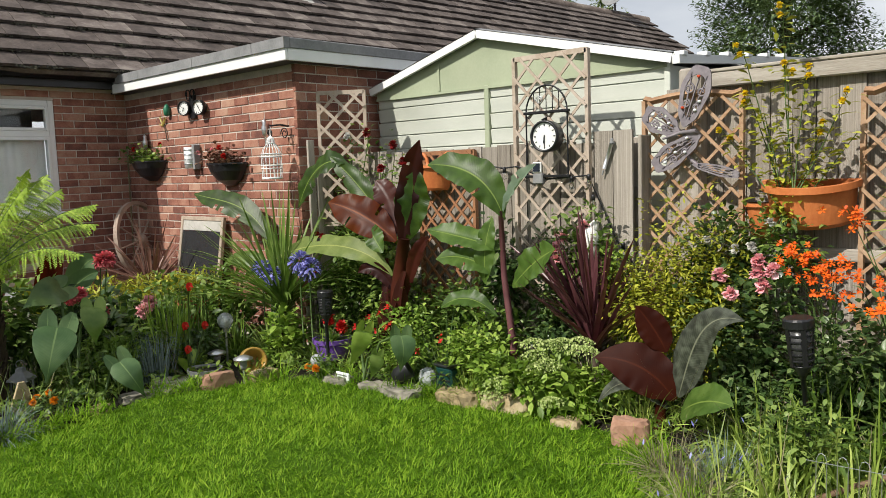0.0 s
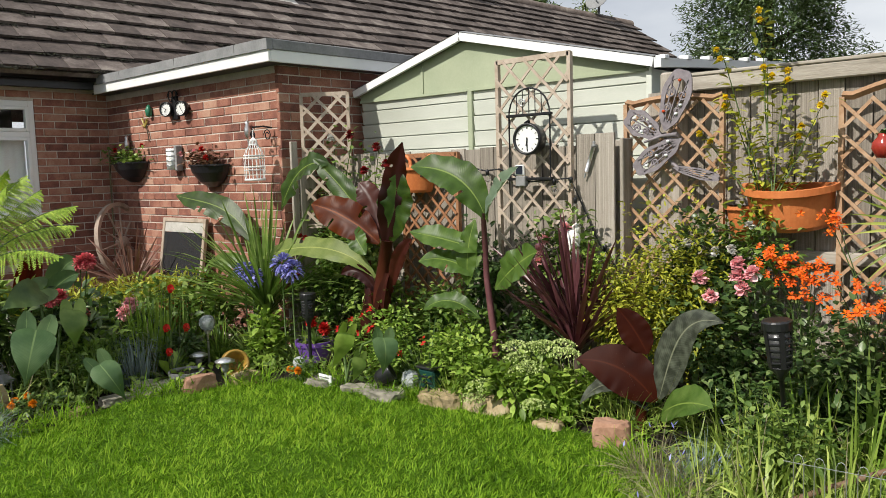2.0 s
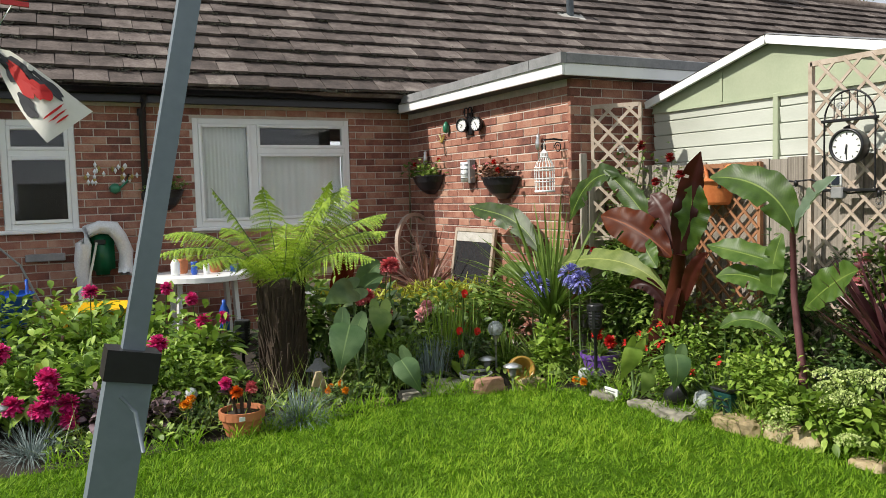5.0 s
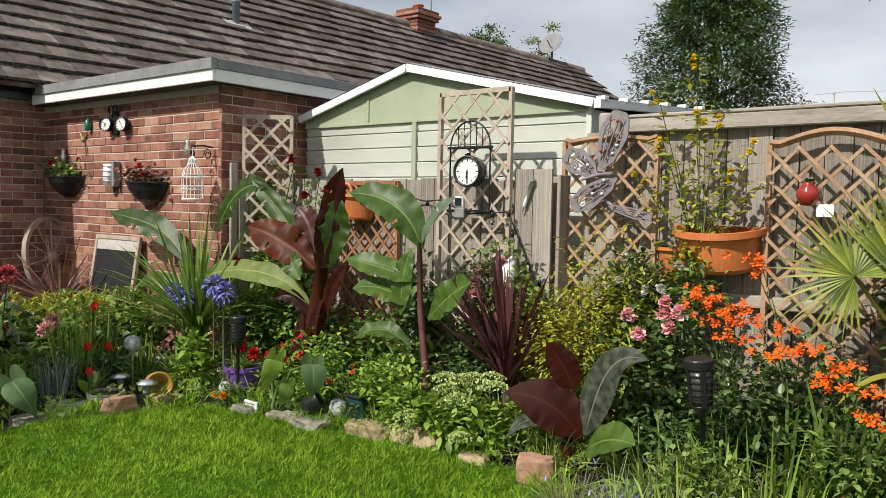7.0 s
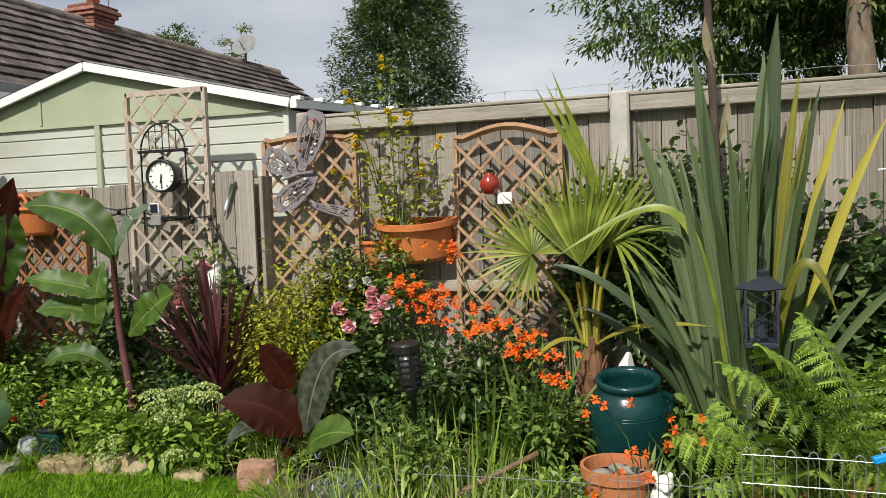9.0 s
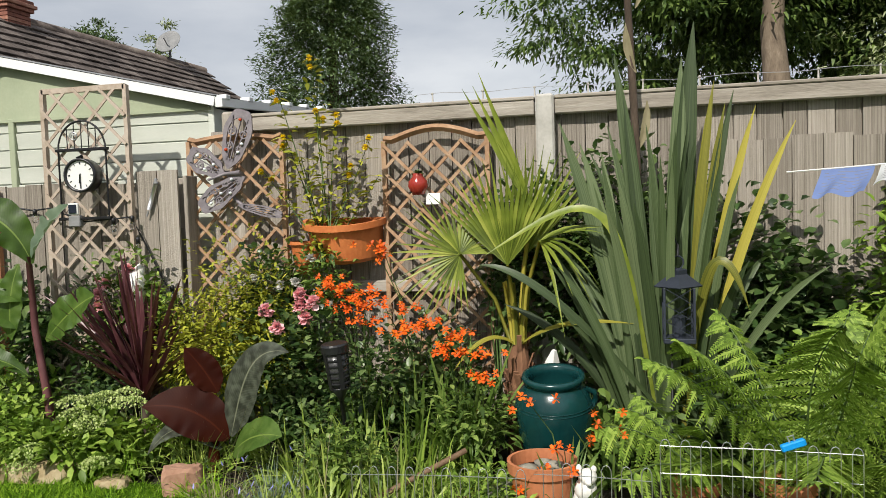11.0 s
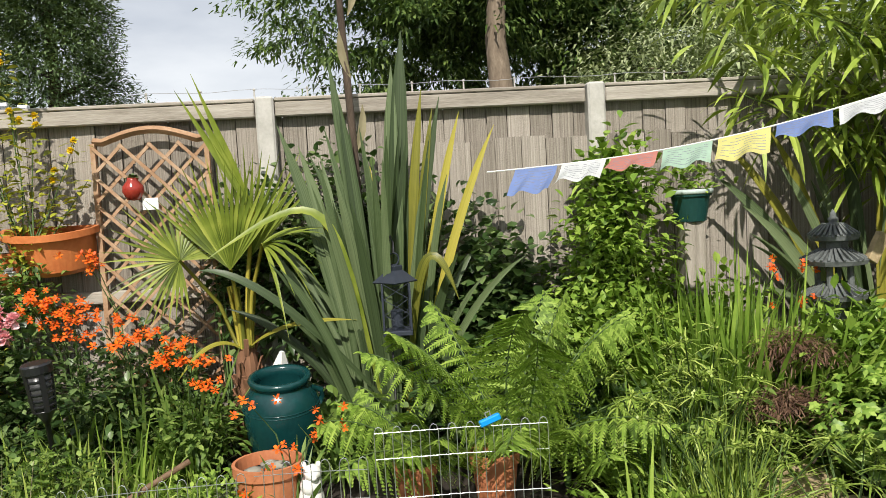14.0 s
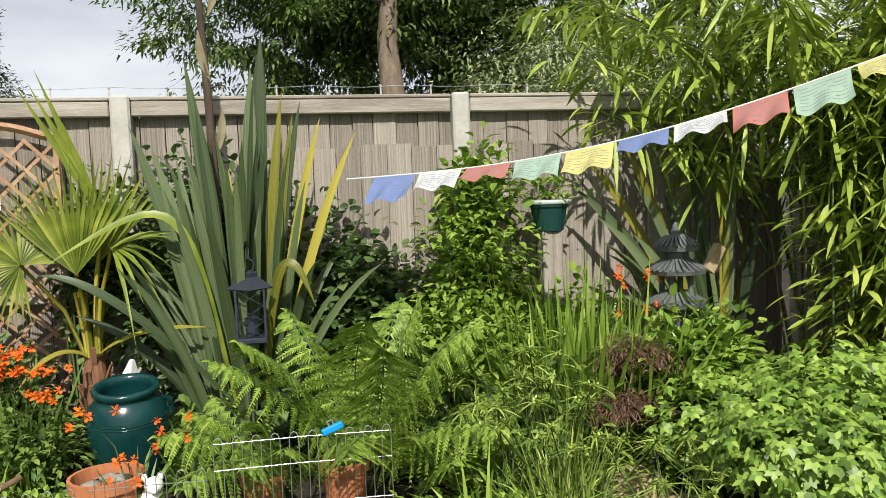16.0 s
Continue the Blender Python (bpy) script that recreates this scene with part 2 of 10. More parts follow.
M_GREYSTONE = surface("grey_stone", [(0.2, (0.11, 0.105, 0.085)), (0.6, (0.31, 0.285, 0.23)), (0.9, (0.54, 0.50, 0.42))], scale=9, rough=0.95, bump=0.8, fine=40)
M_BARK = surface("bark", [(0.2, (0.03, 0.02, 0.014)), (0.6, (0.085, 0.06, 0.042)), (0.9, (0.17, 0.13, 0.10))], scale=9, rough=0.95, bump=0.9, stretch=(2, 2, 0.5), fine=60)
M_STEM = surface("green_stem", [(0.2, (0.04, 0.08, 0.018)), (0.8, (0.12, 0.19, 0.05))], scale=12, rough=0.6, bump=0.1)
M_GRASS = leafy("lawn_blade", (0.050, 0.110, 0.006), (0.140, 0.275, 0.012), (0.310, 0.450, 0.035), rough=0.6, spec=0.15, through=0.35, glow=(0.25, 0.55, 0.02), scale=1.6)
M_LEAF = leafy("leaf_mid_green", (0.032, 0.066, 0.014), (0.115, 0.195, 0.036), (0.310, 0.410, 0.105), rough=0.42, glow=(0.22, 0.40, 0.04))
M_LEAF_D = leafy("leaf_dark_green", (0.016, 0.038, 0.012), (0.060, 0.112, 0.032), (0.200, 0.270, 0.095), rough=0.34, through=0.22, glow=(0.14, 0.28, 0.03))
M_LEAF_L = leafy("leaf_light_green", (0.070, 0.130, 0.016), (0.180, 0.300, 0.038), (0.400, 0.530, 0.100), rough=0.5, glow=(0.38, 0.55, 0.05))
M_LEAF_Y = leafy("leaf_golden", (0.120, 0.150, 0.014), (0.310, 0.345, 0.032), (0.560, 0.560, 0.070), rough=0.5, glow=(0.55, 0.5, 0.04))
M_FROND = leafy("fern_frond", (0.068, 0.120, 0.015), (0.185, 0.300, 0.036), (0.410, 0.540, 0.100), rough=0.55, through=0.4, glow=(0.35, 0.55, 0.05))
M_FLAX = leafy("flax_blade", (0.020, 0.036, 0.013), (0.068, 0.102, 0.040), (0.185, 0.235, 0.115), grain=True, rough=0.48, through=0.15, glow=(0.3, 0.4, 0.1), spec=0.45)
M_FLAX_Y = leafy("yellowing_flax_blade", grain=True, dark=(0.115, 0.138, 0.023), mid=(0.299, 0.276, 0.040), light=(0.483, 0.414, 0.069), rough=0.42, through=0.25, glow=(0.5, 0.45, 0.05))
M_PALM = leafy("palm_leaf", (0.070, 0.112, 0.012), (0.185, 0.240, 0.030), (0.400, 0.430, 0.080), rough=0.4, through=0.3, glow=(0.45, 0.5, 0.06))
M_BAMBOO = leafy("bamboo_leaf", (0.085, 0.140, 0.016), (0.250, 0.350, 0.045), (0.530, 0.620, 0.130), rough=0.45, through=0.35, glow=(0.4, 0.5, 0.05))
M_LIME = leafy("lime_frond", (0.075, 0.135, 0.012), (0.225, 0.355, 0.032), (0.50, 0.62, 0.09), rough=0.55, through=0.4, glow=(0.5, 0.7, 0.05))
M_REDLEAF = leafy("red_banana_leaf", (0.013, 0.003, 0.0015), (0.026, 0.0045, 0.002), (0.046, 0.009, 0.003), rough=0.55, through=0.22, glow=(0.40, 0.05, 0.008), spec=0.10, stripes=0.002, scale=9.0)
M_REDTALL = leafy("sunlit_red_leaf", (0.014, 0.004, 0.004), (0.034, 0.008, 0.006), (0.085, 0.022, 0.012), rough=0.4, through=0.14, glow=(0.45, 0.06, 0.012), spec=0.25, scale=4.0)
M_BRONZE = leafy("bronze_banana_leaf", (0.022, 0.012, 0.004), (0.085, 0.016, 0.006), (0.24, 0.060, 0.010), spec=0.25, rough=0.45, through=0.6, glow=(0.75, 0.21, 0.012), stripes=0.008, scale=9.0)
M_BANANA = leafy("green_banana_leaf", (0.022, 0.050, 0.008), (0.058, 0.112, 0.018), (0.150, 0.225, 0.050), rough=0.42, spec=0.32, through=0.3, glow=(0.28, 0.44, 0.03), stripes=0.012, scale=14.0)
M_GLAUC = leafy("glaucous_leaf_back", (0.090, 0.130, 0.090), (0.160, 0.220, 0.150), (0.280, 0.340, 0.250), rough=0.55, spec=0.25, through=0.25, glow=(0.25, 0.4, 0.15), stripes=0.008)
M_PALEBAN = leafy("pale_banana_leaf", (0.055, 0.085, 0.018), (0.135, 0.185, 0.045), (0.270, 0.320, 0.100), rough=0.48, spec=0.25, through=0.3, glow=(0.34, 0.45, 0.06), stripes=0.02, scale=14.0)
M_PURPLE = leafy("purple_cordyline_blade", (0.035, 0.012, 0.016), (0.085, 0.028, 0.034), (0.170, 0.070, 0.075), rough=0.35, through=0.12, glow=(0.35, 0.06, 0.06))
M_RUST = leafy("rusty_flax_blade", (0.090, 0.045, 0.035), (0.190, 0.100, 0.075), (0.330, 0.190, 0.140), rough=0.5, through=0.15, glow=(0.4, 0.15, 0.1))
M_FESCUE = leafy("blue_fescue_blade", (0.090, 0.130, 0.120), (0.190, 0.250, 0.240), (0.340, 0.410, 0.400), rough=0.6, through=0.1, glow=(0.3, 0.4, 0.3))
M_TARO = leafy("taro_leaf", (0.030, 0.072, 0.026), (0.062, 0.122, 0.045), (0.150, 0.235, 0.095), rough=0.45, through=0.25, glow=(0.3, 0.5, 0.1), stripes=0.04)
M_HEUCH = leafy("dark_heuchera_leaf", (0.028, 0.014, 0.018), (0.090, 0.050, 0.060), (0.300, 0.220, 0.240), rough=0.5, through=0.05)
M_ACER = leafy("bronze_acer_leaf", (0.055, 0.028, 0.020), (0.130, 0.070, 0.045), (0.240, 0.150, 0.090), rough=0.6, through=0.2, glow=(0.4, 0.2, 0.1))
M_SHRUB = leafy("leaf_fresh_green", (0.055, 0.110, 0.014), (0.165, 0.285, 0.036), (0.380, 0.510, 0.100), rough=0.42, through=0.3, glow=(0.3, 0.5, 0.04))
M_FIBRE = surface("dark_trunk_fibre", [(0.2, (0.016, 0.010, 0.006)), (0.6, (0.055, 0.036, 0.022)), (0.9, (0.135, 0.092, 0.058))], scale=14, rough=0.95, bump=0.9, stretch=(2, 2, 0.4), fine=80)
M_TUFT = leafy("yellow_green_tuft", (0.085, 0.140, 0.020), (0.230, 0.330, 0.055), (0.480, 0.560, 0.140), rough=0.45, through=0.3, glow=(0.5, 0.6, 0.08))
M_DRY = leafy("dry_stems", (0.100, 0.085, 0.050), (0.220, 0.190, 0.110), (0.360, 0.320, 0.200), rough=0.8, through=0.1)


def petals(name, lo, hi):
    return leafy(name, tuple(c * 0.7 for c in lo), lo, hi, rough=0.55, through=0.25, glow=hi)


M_MAGENTA = petals("magenta_petal", (0.70, 0.02, 0.20), (0.90, 0.10, 0.40))
M_PINK = petals("pink_petal", (0.95, 0.42, 0.46), (0.98, 0.76, 0.76))
M_ROSE = petals("coral_pink_petal", (0.72, 0.10, 0.14), (0.90, 0.36, 0.34))
M_RED = petals("red_petal", (0.50, 0.010, 0.012), (0.72, 0.04, 0.02))
M_DEEPRED = petals("dark_red_petal", (0.20, 0.008, 0.010), (0.38, 0.02, 0.02))
M_ORANGE = petals("orange_petal", (0.75, 0.11, 0.008), (0.90, 0.24, 0.015))
M_MARI = petals("marigold_petal", (0.80, 0.25, 0.005), (0.90, 0.40, 0.01))
M_YELLOW = petals("yellow_petal", (0.92, 0.66, 0.01), (0.96, 0.80, 0.05))
M_WHITEP = petals("white_petal", (0.72, 0.70, 0.66), (0.86, 0.85, 0.82))
M_BLUEP = petals("lavender_blue_petal", (0.20, 0.20, 0.55), (0.40, 0.40, 0.78))
M_SEDUM = leafy("sedum_head", (0.24, 0.33, 0.09), (0.38, 0.47, 0.15), (0.54, 0.60, 0.26), rough=0.8, through=0.1)
M_GLASS = glass_mat("window_glass", (1.0, 1.0, 1.0))
M_CURTAIN = plain("pale_blind", (0.88, 0.92, 0.88), rough=0.8, vary=0.08, scale=3)
M_ROOM_GLOOM = plain("painted_room_gloom", (0.05, 0.06, 0.06), rough=0.9)
M_TEAL = surface("teal_glaze", [(0.2, (0.003, 0.026, 0.028)), (0.6, (0.006, 0.045, 0.046)), (0.9, (0.012, 0.07, 0.07))], scale=6, rough=0.22, bump=0.1)
M_PLASTER = plain("white_plaster", (0.78, 0.77, 0.73), rough=0.7, vary=0.1, scale=20)
M_STEEL = plain("galvanised_wire", (0.62, 0.63, 0.64), rough=0.35, metal=0.85, vary=0.1)
M_GREYMETAL = surface("grey_painted_metal", [(0.2, (0.14, 0.175, 0.20)), (0.8, (0.22, 0.26, 0.30))], scale=3, rough=0.45, bump=0.05, metal=0.2)


# ---- mesh helpers ----
def mesh_ob(name, verts, faces, mat, uvs=None, smooth=False):
    me = bpy.data.meshes.new(name)
    me.from_pydata(verts, [], faces)
    if uvs is not None:
        layer = me.uv_layers.new(name="UVMap")
        layer.data.foreach_set("uv", np.asarray(uvs, dtype=np.float32).ravel())
    me.materials.append(mat)
    if smooth:
        me.shade_smooth()
    return new(name, me)


def adopt(ob, parent, label="", kind=""):
    ob.parent = parent
    return tagged(ob, label=label, kind=kind)


def part(name, bm, mat, parent=None, label="", smooth=False, kind=""):
    me = bpy.data.meshes.new(name)
    bm.to_mesh(me)
    bm.free()
    me.materials.append(mat)
    if smooth:
        me.shade_smooth()
    ob = new(name, me)
    if parent is not None:
        ob.parent = parent
    return tagged(ob, label=label, kind=kind)


def thing(name, x=0.0, y=0.0, z=0.0, label="", category="", group="", kind="", rz=0.0):
    ob = new(name)
    ob.empty_display_size = 0.05
    ob.matrix_world = pose(x, y, z, 0, 0, rz)
    return tagged(ob, label, category, group, kind)


def add_box(bm, x0, y0, z0, x1, y1, z1, bevel=0.0, m=None):
    r = bmesh.ops.create_cube(bm, size=1.0)
    vs = r["verts"]
    for v in vs:
        v.co = Vector(((x0 + x1) / 2 + v.co.x * (x1 - x0), (y0 + y1) / 2 + v.co.y * (y1 - y0), (z0 + z1) / 2 + v.co.z * (z1 - z0)))
    if bevel:
        es = list({e for v in vs for e in v.link_edges})
        out = bmesh.ops.bevel(bm, geom=es, offset=bevel, segments=1, affect="EDGES", profile=0.5)
        vs = list({v for f in out["faces"] for v in f.verts} | {v for v in vs if v.is_valid})
    if m is not None:
        for v in vs:
            v.co = m @ v.co
    return vs


def box_bm(x0, y0, z0, x1, y1, z1, bevel=0.0):
    bm = bmesh.new()
    add_box(bm, x0, y0, z0, x1, y1, z1, bevel)
    return bm


def beam(bm, a, b, w, h, up=(0, 0, 1)):
    """A square bar from a to b, w wide and h deep."""
    a, b = Vector(a), Vector(b)
    d = b - a
    ln = d.length
    d.normalize()
    u = Vector(up)
    if abs(d.dot(u)) > 0.98:
        u = Vector((1, 0, 0))
    s = d.cross(u).normalized()
    n = s.cross(d)
    m = Matrix((( s.x, d.x, n.x, a.x), (s.y, d.y, n.y, a.y), (s.z, d.z, n.z, a.z), (0, 0, 0, 1)))
    return add_box(bm, -w / 2, 0, -h / 2, w / 2, ln, h / 2, 0, m)


def lathe(bm, profile, n=28, centre=(0, 0, 0)):
    """A turned body from (radius, height) pairs."""
    c = Vector(centre)
    rings = []
    for r, z in profile:
        rings.append([bm.verts.new(c + Vector((r * math.cos(2 * math.pi * i / n), r * math.sin(2 * math.pi * i / n), z))) for i in range(n)])
    for a, b in zip(rings, rings[1:]):
        for i in range(n):
            bm.faces.new((a[i], a[(i + 1) % n], b[(i + 1) % n], b[i]))
    for ring, flip in ((rings[0], True), (rings[-1], False)):
        if profile[0 if flip else -1][0] > 1e-5:
            bm.faces.new(list(reversed(ring)) if flip else ring)
    return rings


def lathe_bm(profile, n=28, centre=(0, 0, 0)):
    bm = bmesh.new()
    lathe(bm, profile, n, centre)
    bmesh.ops.remove_doubles(bm, verts=bm.verts, dist=1e-5)
    return bm


def tube(bm, pts, r, n=6, r2=None):
    """A round rod along points, tapering from r to r2."""
    pts = [Vector(p) for p in pts]
    r2 = r if r2 is None else r2
    rings = []
    for i, p in enumerate(pts):
        d = (pts[min(i + 1, len(pts) - 1)] - pts[max(i - 1, 0)]).normalized()
        u = Vector((0, 0, 1)) if abs(d.z) < 0.9 else Vector((1, 0, 0))
        s = d.cross(u).normalized()
        t = s.cross(d)
        rr = r + (r2 - r) * i / max(len(pts) - 1, 1)
        rings.append([bm.verts.new(p + s * rr * math.cos(2 * math.pi * k / n) + t * rr * math.sin(2 * math.pi * k / n)) for k in range(n)])
    for a, b in zip(rings, rings[1:]):
        for k in range(n):
            bm.faces.new((a[k], a[(k + 1) % n], b[(k + 1) % n], b[k]))
    bm.faces.new(rings[0])
    bm.faces.new(list(reversed(rings[-1])))


def tube_bm(pts, r, n=6, r2=None):
    bm = bmesh.new()
    tube(bm, pts, r, n, r2)
    return bm


LEAF = (0.12, 0.75, 1.0, 0.78, 0.04)
OVAL = (0.10, 0.95, 0.85, 0.04)
DART = (0.55, 1.0, 0.04)
BLADE = (1.0, 0.92, 0.62, 0.04)
SWORD = (0.7, 0.95, 1.0, 0.92, 0.68, 0.03)
PETAL = (0.35, 1.0, 0.75)
PADDLE = (0.10, 0.55, 0.86, 1.0, 1.0, 0.9, 0.66, 0.05)


def blades(P, D, L, W, droop=0.2, prof=LEAF, fold=0.0, S=None, wave=0.0, rng=None):
    """Arrays of verts, faces and uvs of many leaves: roots P, ways D, lengths L, widths W, sagging by droop."""
    P, D = np.atleast_2d(np.asarray(P, float)), np.atleast_2d(np.asarray(D, float))
    N = len(P)
    D = D / np.maximum(np.linalg.norm(D, axis=1, keepdims=True), 1e-9)
    L, W = np.broadcast_to(np.asarray(L, float), N), np.broadcast_to(np.asarray(W, float), N)
    droop = np.broadcast_to(np.asarray(droop, float), N)
    if S is None:
        rng = rng or np.random
        S = np.cross(D, np.array([0, 0, 1.0]) + 0.25 * rng.normal(size=(N, 3)))
    S = S / np.maximum(np.linalg.norm(S, axis=1, keepdims=True), 1e-9)
    Nn = np.cross(S, D)
    k = len(prof)
    cols = (-1, 0, 1) if fold else (-1, 1)
    V = np.zeros((N, k, len(cols), 3))
    for i, w in enumerate(prof):
        s = i / (k - 1)
        c = P + D * (L * s)[:, None]
        c[:, 2] -= droop * L * s * s
        if wave:
            c = c + Nn * (wave * L * np.sin(s * 7 + P[:, 0] * 31))[:, None]
        for j, o in enumerate(cols):
            V[:, i, j] = c + S * (o * 0.5 * w * W)[:, None] + (Nn * (fold * 0.5 * w * W)[:, None] if (fold and o) else 0)
    per = k * len(cols)
    base = np.arange(N)[:, None, None] * per
    F, U = [], []
    nc = len(cols)
    for i in range(k - 1):
        for j in range(nc - 1):
            a = i * nc + j
            F.append(np.array([a, a + 1, a + nc + 1, a + nc]))
            u0, u1, v0, v1 = j / (nc - 1), (j + 1) / (nc - 1), i / (k - 1), (i + 1) / (k - 1)
            U.append([(u0, v0), (u1, v0), (u1, v1), (u0, v1)])
    F = (np.array(F)[None] + base).reshape(-1, 4)
    U = np.tile(np.array(U).reshape(-1, 2), (N, 1))
    return V.reshape(-1, 3), F, U


def merge(*sets):
    vs, fs, us, off = [], [], [], 0
    for v, f, u in sets:
        vs.append(v)
        fs.append(f + off)
        us.append(u)
        off += len(v)
    return np.concatenate(vs), np.concatenate(fs), np.concatenate(us)


def leaf_ob(name, sets, mat, parent=None, label="", kind="", smooth=True):
    v, f, u = merge(*sets) if isinstance(sets, list) else sets
    me = bpy.data.meshes.new(name)
    me.vertices.add(len(v))
    me.vertices.foreach_set("co", v.astype(np.float32).ravel())
    me.loops.add(f.size)
    me.loops.foreach_set("vertex_index", f.astype(np.int32).ravel())
    me.polygons.add(len(f))
    me.polygons.foreach_set("loop_start", np.arange(0, f.size, 4, dtype=np.int32))
    layer = me.uv_layers.new(name="UVMap")
    layer.data.foreach_set("uv", u.astype(np.float32).ravel())
    me.update(calc_edges=True)
    me.materials.append(mat)
    if smooth:
        me.shade_smooth()
    ob = new(name, me)
    if parent is not None:
        ob.parent = parent
    return tagged(ob, label=label, kind=kind)


def ways(rng, n, up=0.4, spread=1.0):
    d = rng.normal(size=(n, 3))
    d[:, 2] = np.abs(d[:, 2]) * 0.5 + up
    d[:, :2] *= spread
    return d / np.linalg.norm(d, axis=1, keepdims=True)


def cloud(rng, n, radii, centre=(0, 0, 0), hollow=0.45, lumps=5, lump=0.35):
    """Points in an uneven crown: several lumps inside an ellipsoid, thinner within."""
    r = np.asarray(radii, float)
    cs = rng.normal(size=(lumps, 3))
    cs = cs / np.linalg.norm(cs, axis=1, keepdims=True) * rng.uniform(0.35, 0.75, (lumps, 1))
    cs[0] = 0
    pick = rng.integers(0, lumps, n)
    d = rng.normal(size=(n, 3))
    d /= np.linalg.norm(d, axis=1, keepdims=True)
    rad = (hollow + (1 - hollow) * rng.random(n) ** 0.6) * (0.55 + lump * rng.random(lumps)[pick])
    p = (cs[pick] + d * rad[:, None]) * r
    return p + np.asarray(centre), d


# ---- ground and lawn ----
def sheet(name, x0, x1, y0, y1, nx, ny, height, mat):
    xs, ys = np.linspace(x0, x1, nx), np.linspace(y0, y1, ny)
    v = [(x, y, height(x, y)) for y in ys for x in xs]
    f = [(j * nx + i, j * nx + i + 1, (j + 1) * nx + i + 1, (j + 1) * nx + i) for j in range(ny - 1) for i in range(nx - 1)]
    return mesh_ob(name, v, f, mat, smooth=True)


# lawn edge, running from beside the table round to the bamboo
EDGE = [(-1.5, 4.6), (0.47, 4.50), (1.23, 4.48), (1.81, 4.56), (2.4, 4.60), (2.95, 4.74), (3.43, 4.58), (3.93, 4.26), (3.97, 3.85), (3.98, 3.52), (4.08, 3.19), (4.2, 2.6), (4.17, 2.06), (4.05, 1.8), (3.72, 1.45), (3.3, 1.2), (2.95, 0.8), (2.7, 0.3), (2.6, -0.6), (2.5, -2.5)]
OUTLINE = EDGE + [(-6.0, -2.5), (-6.0, 4.9)]


def inside(x, y, poly):
    hit = np.zeros(np.shape(x), bool)
    for (xa, ya), (xb, yb) in zip(poly, poly[1:] + poly[:1]):
        cross = ((ya > y) != (yb > y)) & (x < (xb - xa) * (y - ya) / ((yb - ya) or 1e-9) + xa)
        hit ^= cross
    return hit


def bed_height(x, y):
    if abs(x) > 9 or abs(y) > 9:
        return -0.02
    return -0.02 + 0.035 * noise.noise(Vector((x * 1.7, y * 1.7, 3.0))) + 0.02 * noise.noise(Vector((x * 6, y * 6, 1.0)))


xs_far = 150.0
ground = sheet("ground", -xs_far, xs_far, -xs_far, xs_far, 3, 3, lambda x, y: -0.12, M_SOIL)
tagged(ground, "dark garden soil reaching under the lawn and beds", "ground", kind="structure")
soil = sheet("flower_bed_soil", -6, 7, -6, 8.24, 90, 96, bed_height, M_SOIL)
tagged(soil, "dark crumbly soil of the planted borders", "soil", kind="structure")
bm = bmesh.new()
face = bm.faces.new([bm.verts.new((x, y, 0.012)) for x, y in OUTLINE])
ext = bmesh.ops.extrude_face_region(bm, geom=[face])
for v in ext["geom"]:
    if isinstance(v, bmesh.types.BMVert):
        v.co.z = -0.06
bmesh.ops.recalc_face_normals(bm, faces=bm.faces)
lawn = part("lawn", bm, M_TURF)
tagged(lawn, "short bright green mown lawn", "lawn", kind="structure")

rng = np.random.default_rng(11)
gx, gy = rng.uniform(0.0, 4.3, 560000), rng.uniform(0.8, 5.0, 560000)
keep = inside(gx, gy, OUTLINE) & (gy > 1.1 - gx * 0.2) & (np.hypot(gx - 0.6, gy + 0.1) > 2.7)
gx, gy = gx[keep][:122000], gy[keep][:122000]
n = len(gx)
patch = np.array([noise.noise(Vector((x * 1.6, y * 1.6, 7.0))) for x, y in zip(gx, gy)])
swirl = np.array([noise.noise(Vector((x * 9, y * 9, 3.0))) for x, y in zip(gx, gy)]) * 7
d = np.stack([rng.normal(0, 0.5, n) + 0.8 * np.cos(swirl), rng.normal(0, 0.5, n) + 0.8 * np.sin(swirl), np.ones(n)], 1)
turf = leaf_ob("lawn_grass", blades(np.stack([gx, gy, np.full(n, 0.0)], 1), d, rng.uniform(0.035, 0.075, n) * (1 + 0.35 * patch), rng.uniform(0.0038, 0.0068, n), rng.uniform(0, 0.5, n), (1.0, 0.8, 0.05), rng=rng), M_GRASS, lawn, "bright green grass blades", "stuff")

bx, by = rng.uniform(-6.0, 3.2, 90000), rng.uniform(-2.5, 4.9, 90000)
keep = inside(bx, by, OUTLINE) & ~((bx > 0.0) & (by > 1.1 - bx * 0.2) & (np.hypot(bx - 0.6, by + 0.1) > 2.7))
bx, by = bx[keep][:26000], by[keep][:26000]
n = len(bx)
leaf_ob("lawn_grass", blades(np.stack([bx, by, np.zeros(n)], 1), np.stack([rng.normal(0, 0.6, n), rng.normal(0, 0.6, n), np.ones(n)], 1), rng.uniform(0.03, 0.07, n), rng.uniform(0.006, 0.011, n), 0.4, (1.0, 0.8, 0.05), rng=rng), M_GRASS, lawn, "bright green grass blades", "stuff")

# ---- house ----
YA, XB, YF = 8.26, 4.57, 5.21
BL, BH, JT = 0.215, 0.065, 0.010


